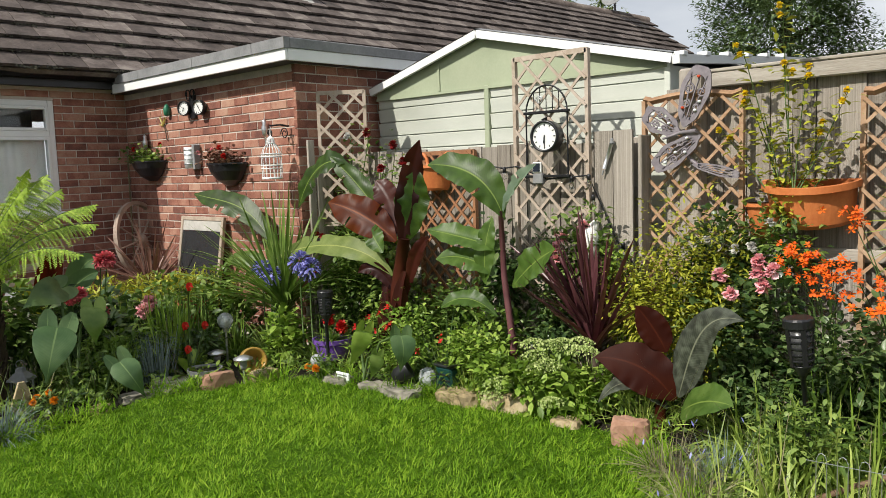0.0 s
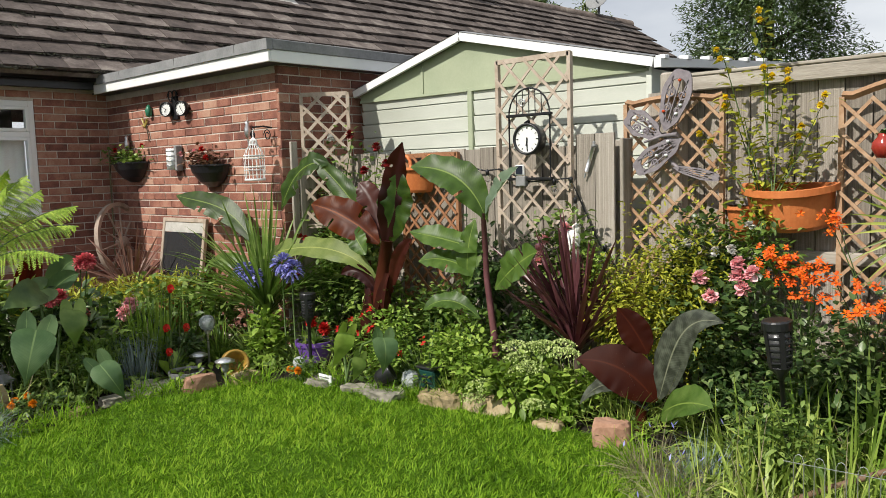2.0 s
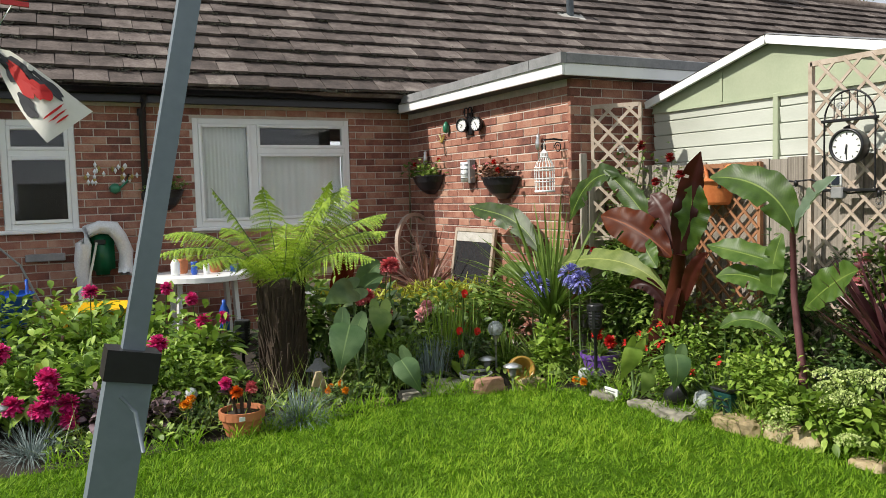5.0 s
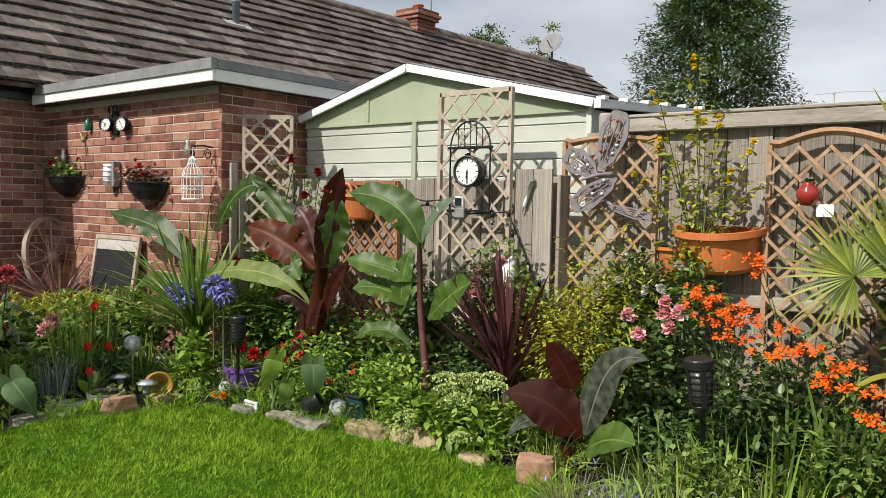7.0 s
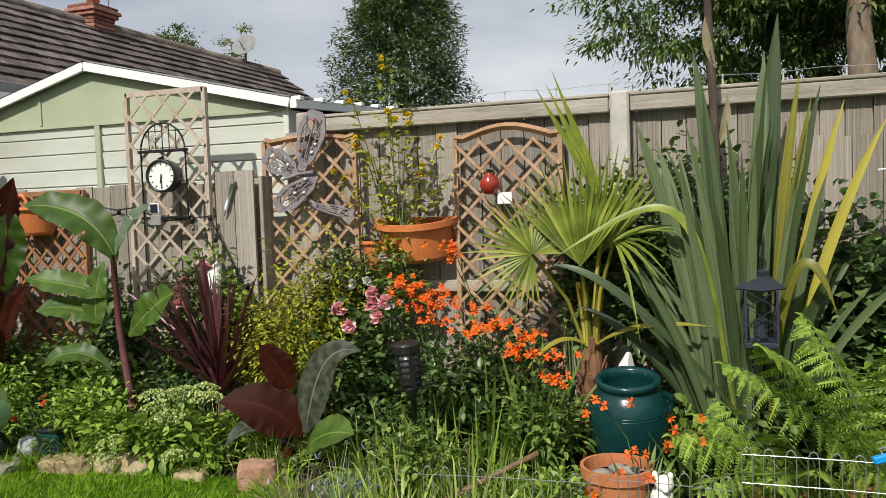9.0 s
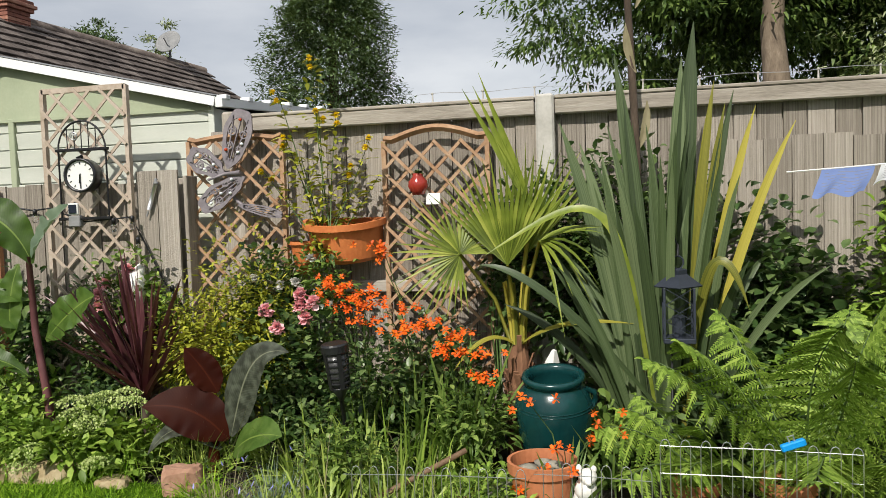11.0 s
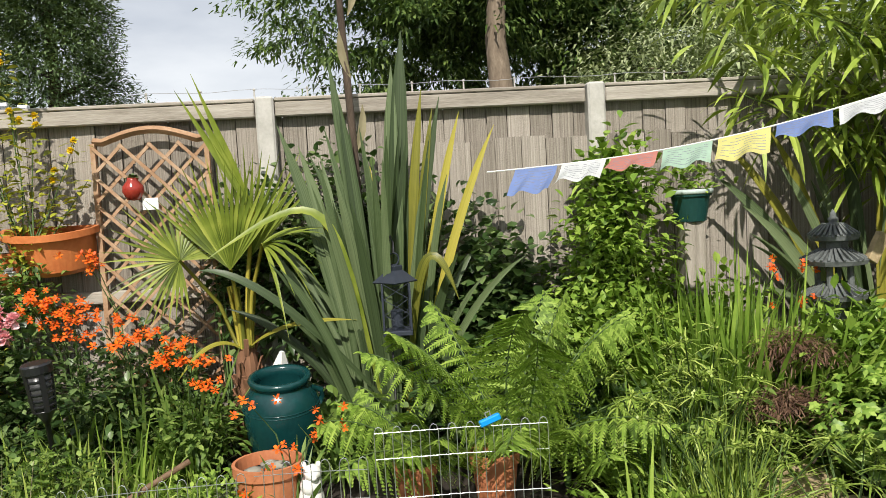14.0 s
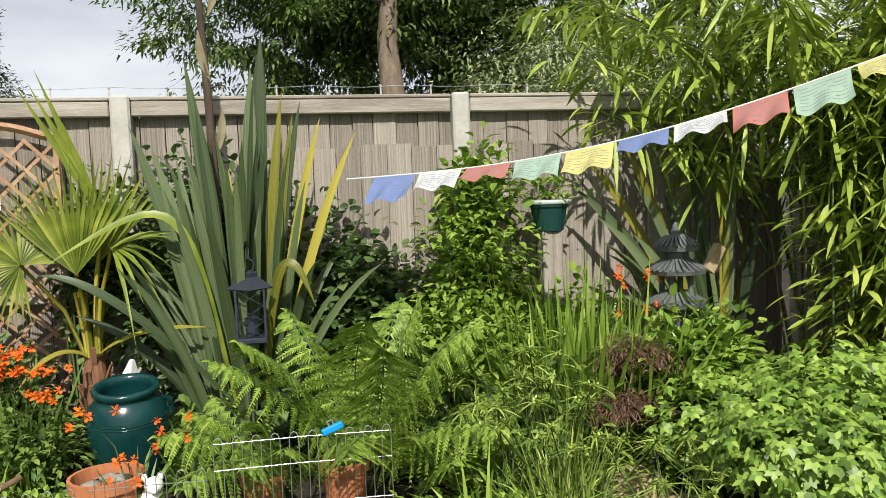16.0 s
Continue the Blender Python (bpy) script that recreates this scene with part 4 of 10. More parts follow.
# ---- plants: kinds ----
def stems_bm(rng, n, spread, h, r=0.006, base=0.03):
    bm = bmesh.new()
    for i in range(n):
        a = rng.uniform(0, 2 * math.pi)
        q = rng.uniform(0.2, 1.0) * spread
        x0, y0 = base * math.cos(a), base * math.sin(a)
        hh = h * rng.uniform(0.6, 1.0)
        tube(bm, [(x0, y0, 0), (x0 + q * 0.4 * math.cos(a), y0 + q * 0.4 * math.sin(a), hh * 0.55), (x0 + q * math.cos(a), y0 + q * math.sin(a), hh)], r, 5, r * 0.5)
    return bm


def bush(name, x, y, z, radii, n, leaf, wide, mat, label, seed, centre=None, category="shrub", droop=0.3, up=0.25, lumps=7, hollow=0.3, prof=OVAL, stem_mat=None, flowers=(), stems=7, group="", fold=0.25):
    """A shrub: stems, a lumpy crown of single leaves, and flower heads over its outside."""
    rng = np.random.default_rng(seed)
    t = tagged(thing(name, x, y, z), label, category, group)
    cz = radii[2] if centre is None else centre
    part("stem", stems_bm(rng, stems, radii[0] * 0.7, cz + radii[2] * 0.5, 0.005 + 0.004 * radii[2]), stem_mat or M_STEM, t, smooth=True, kind="stuff")
    p, d = cloud(rng, n, radii, (0, 0, cz), hollow, lumps)
    p[:, 2] = np.maximum(p[:, 2], 0.02)
    d = d + 0.55 * rng.normal(size=(n, 3))
    d[:, 2] = d[:, 2] * 0.6 + up
    leaf_ob("leaves", blades(p, d, leaf * rng.uniform(0.6, 1.25, n), wide * rng.uniform(0.7, 1.2, n), droop * rng.uniform(0.3, 1.6, n), prof, fold, rng=rng), mat, t)
    for fm, cnt, size, kind in flowers:
        for i in range(cnt):
            a = rng.normal(size=3)
            a[0] = -abs(a[0])
            a[2] = abs(a[2]) * 0.8 + 0.2
            a /= np.linalg.norm(a)
            pos = a * np.asarray(radii) * rng.uniform(0.9, 1.08) + np.array([0, 0, cz])
            leaf_ob("flower", bloom(rng, pos, a, size * rng.uniform(0.8, 1.15), kind), fm, t)
    return t


def bloom(rng, pos, way, size, kind="ball"):
    """A flower head: 'ball' a dahlia, 'rose' overlapping petals, 'flat' a single flower, 'spray' loose narrow petals."""
    way = np.asarray(way, float) / np.linalg.norm(way)
    if kind == "ball":
        n = 150
        d = rng.normal(size=(n, 3)) + way * 0.6
        L, W, pr = size * 0.46, size * 0.17, PETAL
    elif kind == "rose":
        n = 40
        d = rng.normal(size=(n, 3)) * 0.85 + way * 0.8
        L, W, pr = size * 0.46, size * 0.40, PETAL
    elif kind == "flat":
        n = 6
        u = np.cross(way, [0.3, 0.2, 1.0])
        u /= np.linalg.norm(u)
        w = np.cross(way, u)
        a = np.arange(n) * 2 * math.pi / n
        d = np.cos(a)[:, None] * u + np.sin(a)[:, None] * w + way * 0.35
        L, W, pr = size * 0.5, size * 0.36, PETAL
    else:
        n = 14
        d = rng.normal(size=(n, 3)) + way * 0.7
        L, W, pr = size * 0.5, size * 0.15, OVAL
    d = d / np.linalg.norm(d, axis=1, keepdims=True)
    root = np.asarray(pos) + d * size * 0.06
    return blades(root, d, L * rng.uniform(0.75, 1.1, len(d)), W, 0.1, pr, 0.3, rng=rng)


def clump(name, x, y, z, n, length, width, mat, label, seed, lean=0.5, droop=0.35, base=0.06, category="grass", prof=BLADE, trunk=0.0, fold=0.0, low=0.15, group="", face=None, trunk_mat=None, trunk_r=0.03, stiff=1.0):
    """A tuft of long blades from one base: grasses, flax, cordyline."""
    rng = np.random.default_rng(seed)
    t = tagged(thing(name, x, y, z), label, category, group)
    if trunk:
        part("trunk", tube_bm([(0, 0, -0.05), (0.01, 0, trunk * 0.5), (0, 0.01, trunk)], trunk_r, 9, trunk_r * 0.8), trunk_mat or M_BARK, t, smooth=True)
    a = rng.uniform(0, 2 * math.pi, n)
    q = lean * rng.random(n) ** 0.7
    d = np.stack([np.cos(a) * q, np.sin(a) * q, np.full(n, low) + (1 - q * 0.6)], 1)
    p = np.stack([np.cos(a) * base * rng.random(n), np.sin(a) * base * rng.random(n), trunk + rng.uniform(-0.02, 0.02, n) - (rng.random(n) * trunk * 0.3)], 1)
    L = length * rng.uniform(0.55, 1.1, n)
    W, G = width * rng.uniform(0.7, 1.15, n), droop * (0.3 + q) * rng.uniform(0.5, 1.5, n) * stiff
    if prof is SWORD and n < 200:
        for i in range(n):
            leaf_ob("blade", blades(p[i], d[i], L[i], W[i], G[i], prof, fold, rng=rng), mat, t)
    else:
        leaf_ob("grass", blades(p, d, L, W, G, prof, fold, rng=rng), mat, t, kind="stuff")
    return t


def curve_leaf(pts, width, prof=PADDLE, fold=0.25, normal=(0, 0, 1), ripple=0.0, rng=None, tears=0, n=16, cols=6):
    """One broad leaf along a curve through pts; folds along its midrib, ripples, and may be torn in places."""
    pts = np.asarray(pts, float)
    seg = len(pts)
    s = np.linspace(0, 1, n + 1)
    if seg == 2:
        pts = np.array([pts[0], (pts[0] + pts[1]) / 2 + np.array([0, 0, 0.02]), pts[1]])
        seg = 3
    k = np.linspace(0, 1, seg)
    coef = [np.polyfit(k, pts[:, i], min(seg - 1, 3)) for i in range(3)]
    C = np.stack([np.polyval(c, s) for c in coef], 1)
    T = np.gradient(C, axis=0)
    T /= np.linalg.norm(T, axis=1, keepdims=True)
    S = np.cross(T, np.asarray(normal, float))
    S /= np.maximum(np.linalg.norm(S, axis=1, keepdims=True), 1e-6)
    Nn = np.cross(S, T)
    w = np.interp(s, np.linspace(0, 1, len(prof)), prof) * width
    sets = []
    rng = rng or np.random.default_rng(1)
    gaps = set(rng.integers(3, n - 2, tears)) if tears else set()
    ph, curl = rng.uniform(0, 6.3, 2), rng.uniform(-0.35, 0.05, 2) if ripple else (0.0, 0.0)
    V, F, U = [], [], []
    for i in range(n + 1):
        for j in range(cols + 1):
            o = 2 * j / cols - 1
            e = C[i] + S[i] * o * w[i] / 2 + Nn[i] * (abs(o) * fold * w[i] / 2 + curl[int(o > 0)] * o * o * w[i] / 2 + ripple * (math.sin(i * 13.0 / n + ph[int(o > 0)]) + 0.6 * math.sin(i * 37.0 / n + ph[0])) * o * o * w[i])
            V.append(e)
    for i in range(n):
        for j in range(cols):
            if i in gaps and (j < cols // 3 if i % 2 else j >= cols - cols // 3):
                continue
            a = i * (cols + 1) + j
            F.append((a, a + 1, a + cols + 2, a + cols + 1))
            U += [(j / cols, s[i]), ((j + 1) / cols, s[i]), ((j + 1) / cols, s[i + 1]), (j / cols, s[i + 1])]
    return np.array(V), np.array(F), np.array(U)


def frond(base, way, length, width, rng, arch=0.5, pairs=26, sub=True, prof_pow=0.7, tip=0.06, bend=0.0, roll=0.0, lace=False):
    """A fern frond: a bending rib with paired, toothed side leaflets. Returns leaf arrays and the rib's points."""
    base, way = np.asarray(base, float), np.asarray(way, float)
    way = way / np.linalg.norm(way)
    side = np.cross(way, [0, 0, 1.0])
    side /= max(np.linalg.norm(side), 1e-6)
    side = side * math.cos(roll) + np.cross(side, way) * math.sin(roll)
    s = np.linspace(0.10, 1.0, pairs)
    def at(u):
        c = base + np.outer(u, way) * length
        c[:, 2] -= arch * length * u ** 2.1
        c += np.outer(u ** 2, side) * bend * length
        return c
    C = at(s)
    T = at(s + 0.01) - C
    T /= np.linalg.norm(T, axis=1, keepdims=True)
    shape = np.sin(np.pi * np.clip(s * 0.86 + 0.14, 0, 1)) ** prof_pow * width * 0.5 + tip * width * 0.3
    P, D, L, W, Ss = [], [], [], [], []
    for o in (-1, 1):
        d = side * o + T * 0.40 + np.array([0, 0, -0.42 if lace else -0.28])
        if lace:
            d = d + rng.normal(0, 0.09, d.shape)
        d = d / np.linalg.norm(d, axis=1, keepdims=True)
        gap = length / pairs
        P.append(C), D.append(d), L.append(shape), W.append(np.full(pairs, gap * (0.2 if lace else 0.5))), Ss.append(T + 0.0 * d)
        if sub:
            m = 13 if lace else 12
            for j in range(m):
                u = (j + 0.6) / m
                root = C + d * (shape * u)[:, None]
                root[:, 2] -= (0.22 if lace else 0.12) * shape * u * u
                for q in (-1, 1):
                    dd = T * q * 0.8 + d * 0.75
                    P.append(root), D.append(dd), L.append(np.full(pairs, gap * 0.48 * (1.15 - u * 0.9)) + 0.002), W.append(np.full(pairs, (0.52 if lace else 0.55) * width / 2 / m) + 0.002)
                    Ss.append(np.cross(dd, np.cross(d, T)))
        else:
            P.append(C), D.append(d), L.append(shape), W.append(np.full(pairs, length / pairs * 0.62)), Ss.append(T)
    P, D, L, W, Ss = np.concatenate(P), np.concatenate(D), np.concatenate(L), np.concatenate(W), np.concatenate(Ss)
    return blades(P, D, L, W, 0.12, (0.75, 0.8, 0.1) if sub else LEAF, 0, S=Ss), at(np.linspace(0, 1, 9))


def fern(name, x, y, z, fronds, label, seed, mat=M_FROND, trunk=None, category="fern", rib_mat=None, lace=False, dense=1.0):
    """fronds: rows of azimuth, rise, length, width, arch (degrees and metres)."""
    rng = np.random.default_rng(seed)
    t = tagged(thing(name, x, y, z), label, category)
    top = trunk or 0.0
    for az, el, ln, wd, arch in fronds:
        a, e = radians(az), radians(el)
        way = (math.cos(a) * math.cos(e), math.sin(a) * math.cos(e), math.sin(e))
        s, rib = frond((0.03 * math.cos(a), 0.03 * math.sin(a), top), way, ln, wd, rng, arch, lace=lace, pairs=max(12, int(ln * 17 * dense)) if lace else max(18, int(ln * 25)), bend=rng.uniform(-0.18, 0.18), roll=rng.uniform(-0.45, 0.45))
        fr = leaf_ob("frond", s, mat, t)
        part("rib", tube_bm([tuple(p) for p in rib], 0.006 if ln > 0.6 else 0.004, 5, 0.0015), rib_mat or M_STEM, fr, smooth=True)
    return t


def fan_leaf(rng, centre, way, face, radius, n=30, spread=200, droop=0.15, w=0.03):
    """A fan palm leaf: pleated segments round a half circle."""
    way, face = np.asarray(way, float), np.asarray(face, float)
    way /= np.linalg.norm(way)
    u = np.cross(face, way)
    u /= np.linalg.norm(u)
    a = np.radians(np.linspace(-spread / 2, spread / 2, n))
    d = np.cos(a)[:, None] * way + np.sin(a)[:, None] * u + 0.12 * np.asarray(face) * np.cos(a * 2)[:, None]
    S = np.cross(d, np.tile(face, (n, 1)))
    L = radius * (0.82 + 0.18 * np.cos(a)) * rng.uniform(0.93, 1.05, n)
    return blades(np.tile(centre, (n, 1)), d, L, w, droop * (0.4 + np.abs(np.sin(a))) * rng.uniform(0.5, 1.5, n), (0.25, 0.8, 1.0, 0.75, 0.35, 0.03), 0.35, S=S)


# ---- planting: the border by the house ----
tf = fern("tree_fern", 2.15, 5.42, 0.0, [(165, 50, 1.18, 0.40, 0.46), (178, 44, 1.08, 0.38, 0.46), (160, 63, 0.88, 0.24, 0.12), (345, 72, 1.00, 0.44, 0.22), (8, 66, 1.04, 0.46, 0.25), (322, 68, 0.96, 0.44, 0.28), (100, 80, 0.82, 0.42, 0.16), (343, 50, 1.12, 0.40, 0.34), (328, 46, 1.06, 0.40, 0.40), (315, 40, 0.95, 0.40, 0.42), (0, 54, 1.10, 0.38, 0.30), (60, 60, 0.90, 0.38, 0.40), (115, 58, 0.90, 0.38, 0.42), (238, 60, 0.62, 0.36, 0.46), (275, 66, 0.70, 0.38, 0.42), (205, 46, 0.85, 0.36, 0.50)],
          "tree fern with a dark fibrous trunk and arching lime-green fronds", 21, M_LIME, trunk=0.80, category="tree fern", lace=True, dense=1.7)
rng = np.random.default_rng(2)
bm = bmesh.new()
lathe(bm, [(0.17, -0.05), (0.15, 0.1), (0.14, 0.35), (0.15, 0.6), (0.14, 0.78), (0.05, 0.83)], 18)
for i in range(260):
    a, h = rng.uniform(0, 2 * math.pi), rng.uniform(-0.05, 0.66)
    w = a + rng.normal(0, 0.06)
    tube(bm, [(0.13 * math.cos(a), 0.13 * math.sin(a), h), (0.15 * math.cos(w), 0.15 * math.sin(w), h + 0.09), (0.172 * math.cos(w), 0.172 * math.sin(w), h + rng.uniform(0.13, 0.22))], 0.014, 5, 0.007)
part("trunk", bm, M_FIBRE, tf, "dark fibrous trunk of old frond bases")

clump("blue_fescue", 2.02, 4.68, 0.0, 900, 0.33, 0.0045, M_FESCUE, "round tuft of blue-grey fescue grass at the lawn edge", 31, lean=1.7, droop=0.45, base=0.07, low=0.1)
clump("grey_grass", 0.52, 4.88, 0.0, 300, 0.34, 0.004, M_FESCUE, "loose tuft of grey-green grass beside the lawn", 32, lean=1.2, droop=0.5, base=0.10)
clump("grey_grass", 0.92, 5.05, 0.0, 220, 0.3, 0.005, M_LEAF, "loose tuft of green grass beside the lawn", 33, lean=1.1, droop=0.5, base=0.08)


def dahlia(x, y, heads, mat, size, seed, label, h=0.5, r=0.32, leafm=M_SHRUB, n=420, leaf=0.12):
    """A dahlia plant at x, y with heads at given places in the garden."""
    rng = np.random.default_rng(seed)
    t = tagged(thing("dahlia", x, y, 0), label, "dahlia", "dahlias in the border")
    bm = bmesh.new()
    for hx, hy, hz in heads:
        tube(bm, [(rng.normal(0, 0.03), rng.normal(0, 0.03), 0), ((hx - x) * 0.6, (hy - y) * 0.6, hz * 0.6), (hx - x, hy - y, hz)], 0.006, 5, 0.004)
    part("stem", bm, M_STEM, t, smooth=True, kind="stuff")
    p, d = cloud(rng, n, (r, r, h * 0.5), (0, 0, h * 0.5), 0.2, 6)
    p[:, 2] = np.maximum(p[:, 2], 0.02)
    d = d + 0.5 * rng.normal(size=d.shape)
    leaf_ob("leaves", blades(p, d, leaf * rng.uniform(0.6, 1.2, n), leaf * 0.5 * rng.uniform(0.7, 1.1, n), 0.3, LEAF, 0.2, rng=rng), leafm, t)
    for hx, hy, hz in heads:
        leaf_ob("flower", bloom(rng, (hx - x, hy - y, hz), (-0.35, -0.8, 0.35), size * rng.uniform(0.85, 1.1), "ball"), mat, t)
    return t


dahlia(0.62, 5.42, [(0.44, 5.05, 0.26), (0.63, 5.0, 0.40), (0.63, 4.98, 0.31), (0.58, 4.98, 0.23), (0.73, 5.0, 0.24), (0.73, 4.95, 0.15)], M_MAGENTA, 0.135, 41, "dahlia with big magenta pompon heads and dark leaves", 0.45, 0.30)
dahlia(1.15, 5.45, [(1.13, 5.10, 0.46), (1.27, 5.2, 0.50)], M_MAGENTA, 0.12, 42, "dahlia with magenta pompon heads above green leaves", 0.55, 0.34)
dahlia(1.68, 5.75, [(1.78, 5.62, 0.57), (1.65, 5.65, 0.55), (1.60, 5.8, 0.70)], M_MAGENTA, 0.11, 43, "dahlia with deep pink heads beside the white table", 0.55, 0.30)
dahlia(0.95, 6.15, [(0.95, 6.05, 0.78), (0.4, 5.2, 0.55)], M_MAGENTA, 0.11, 44, "tall dahlia with magenta heads and green leaves", 0.7, 0.42)
dahlia(1.42, 6.15, [(1.47, 6.05, 0.76)], M_MAGENTA, 0.1, 45, "tall dahlia with one magenta head", 0.68, 0.38)
dahlia(2.9, 5.72, [(2.83, 5.6, 0.62), (2.88, 5.58, 0.63), (3.03, 5.6, 0.47), (2.71, 5.8, 0.65)], M_ROSE, 0.12, 46, "dahlia with coral-pink heads and dark green leaves", 0.6, 0.36, M_LEAF_D, 520)
dahlia(3.35, 5.72, [(3.32, 5.56, 0.45), (3.39, 5.58, 0.50)], M_PINK, 0.12, 47, "dahlia with pale pink heads and dark green leaves", 0.5, 0.32, M_LEAF_D, 420)
dahlia(3.1, 5.85, [(3.10, 5.6, 0.86), (3.06, 5.62, 0.85)], M_ROSE, 0.12, 48, "dahlia with a coral head behind the gladiolus", 0.6, 0.3, M_LEAF_D, 300)
dahlia(0.1, 5.7, [(0.38, 5.15, 0.55), (0.1, 5.4, 0.5)], M_MAGENTA, 0.12, 49, "dahlia with magenta heads at the end of the border", 0.5, 0.42, M_LEAF, 600)

bush("heuchera", 0.97, 4.98, 0.0, (0.20, 0.18, 0.13), 260, 0.075, 0.07, M_HEUCH, "low dark purple heuchera with silvery veined leaves", 51, category="heuchera", droop=0.4, up=0.4, hollow=0.5)
bush("heuchera", 1.22, 4.95, 0.0, (0.13, 0.13, 0.11), 150, 0.06, 0.055, M_HEUCH, "small dark purple heuchera with silvery leaves", 52, category="heuchera", droop=0.4, up=0.4, hollow=0.5)
bush("marigold", 1.45, 4.86, 0.0, (0.14, 0.11, 0.10), 220, 0.05, 0.02, M_LEAF_D, "low marigold with orange flowers at the lawn edge", 53, category="marigold", flowers=((M_MARI, 5, 0.05, "ball"),))
bush("marigold", 2.40, 4.82, 0.0, (0.16, 0.12, 0.09), 220, 0.05, 0.02, M_LEAF_D, "low marigold with orange flowers among dark leaves", 54, category="marigold", flowers=((M_MARI, 4, 0.045, "ball"),))
bush("marigold", 3.92, 4.18, 0.0, (0.11, 0.10, 0.08), 160, 0.05, 0.02, M_LEAF, "low marigold with an orange flower by the purple pot", 55, category="marigold", flowers=((M_MARI, 2, 0.055, "ball"),))

# filling plants of the border behind
for i, (x, y, rx, ry, h, m, n, lf) in enumerate([(0.2, 6.6, 0.5, 0.4, 0.75, M_SHRUB, 700, 0.11), (0.75, 6.7, 0.4, 0.35, 0.6, M_LEAF_L, 450, 0.12), (1.2, 6.75, 0.35, 0.3, 0.5, M_LEAF, 400, 0.1), (1.35, 5.2, 0.25, 0.22, 0.34, M_SHRUB, 420, 0.06), (1.6, 5.25, 0.2, 0.2, 0.3, M_LEAF_L, 300, 0.07), (2.45, 5.9, 0.35, 0.3, 0.62, M_LEAF, 520, 0.12), (3.1, 5.45, 0.35, 0.28, 0.34, M_SHRUB, 520, 0.09), (2.7, 5.25, 0.3, 0.22, 0.22, M_LEAF, 420, 0.07), (3.75, 5.95, 0.35, 0.35, 0.5, M_LEAF, 600, 0.10), (4.15, 5.7, 0.3, 0.3, 0.5, M_LEAF, 500, 0.10), (2.2, 5.75, 0.3, 0.25, 0.35, M_LEAF_D, 420, 0.08), (0.25, 5.5, 0.45, 0.4, 0.4, M_SHRUB, 700, 0.08), (1.0, 5.6, 0.4, 0.3, 0.4, M_SHRUB, 600, 0.08), (3.55, 5.2, 0.25, 0.2, 0.22, M_LEAF_D, 420, 0.06)]):
    bush("border_shrub", x, y, 0, (rx, ry, h * 0.62), int(n * 1.25), lf, lf * 0.42, m, "leafy green border plant among the dahlias", 60 + i, group="leafy border plants")
for i, (x, y, n, h, w, m) in enumerate([(3.45, 5.4, 110, 0.66, 0.018, M_LEAF_L), (3.65, 5.42, 90, 0.62, 0.016, M_LEAF), (2.95, 5.2, 160, 0.42, 0.007, M_LEAF), (3.2, 5.15, 160, 0.4, 0.007, M_FESCUE), (2.6, 5.5, 80, 0.4, 0.01, M_LEAF), (3.3, 5.95, 90, 0.6, 0.02, M_LEAF_L)]):
    clump("upright_foliage", x, y, 0, n, h, w, m, "clump of upright narrow green leaves in the border", 80 + i, lean=0.35, droop=0.2, base=0.12, group="upright border clumps", category="grass")
bush("yellow_ground_cover", 3.75, 6.75, 0.35, (0.75, 0.3, 0.10), 900, 0.10, 0.02, M_LEAF_Y, "yellow-green strappy ground cover along the raised edge", 90, category="plant", up=0.6, hollow=0.2)
bush("yellow_ground_cover", 4.15, 6.35, 0.30, (0.35, 0.45, 0.12), 600, 0.10, 0.02, M_LEAF_Y, "yellow-green strappy ground cover near the wheel", 91, category="plant", up=0.6, hollow=0.2)
rb = tagged(part("raised_bed_edge", box_bm(2.9, 6.5, 0, 4.45, 7.2, 0.36, 0.02), M_GREYSTONE), "low raised bed of rough stone against the wall", "raised bed")
clump("red_flax", 4.20, 7.2, 0.36, 130, 0.74, 0.022, M_RUST, "rusty red flax with narrow pointed leaves by the wall", 92, lean=1.15, droop=0.25, base=0.05, category="flax", prof=SWORD)
for i, (pts, w, m) in enumerate([([(2.85, 6.2, 0.35), (2.88, 6.15, 0.7), (2.95, 6.05, 0.92)], 0.18, M_REDLEAF), ([(2.88, 6.2, 0.35), (3.05, 6.1, 0.62), (3.22, 6.05, 0.72)], 0.16, M_TARO), ([(2.85, 6.2, 0.35), (2.7, 6.1, 0.6), (2.6, 6.05, 0.65)], 0.14, M_LEAF_Y), ([(3.15, 6.4, 0.4), (3.2, 6.35, 0.7), (3.32, 6.3, 0.8)], 0.2, M_TARO)]):
    c = tagged(thing("canna"), "broad canna leaf on a short stalk, dark red or grey-green", "canna", "cannas behind the dahlias")
    part("stalk", tube_bm([(pts[0][0], pts[0][1], 0), pts[0]], 0.012, 6), M_STEM, c, smooth=True)
    leaf_ob("leaf", curve_leaf(pts, w, fold=0.3, normal=(-0.3, -1, 0.3)), m, c)

# taro with shield leaves
HEART = (0.62, 0.98, 1.0, 0.93, 0.80, 0.60, 0.36, 0.14, 0.02)


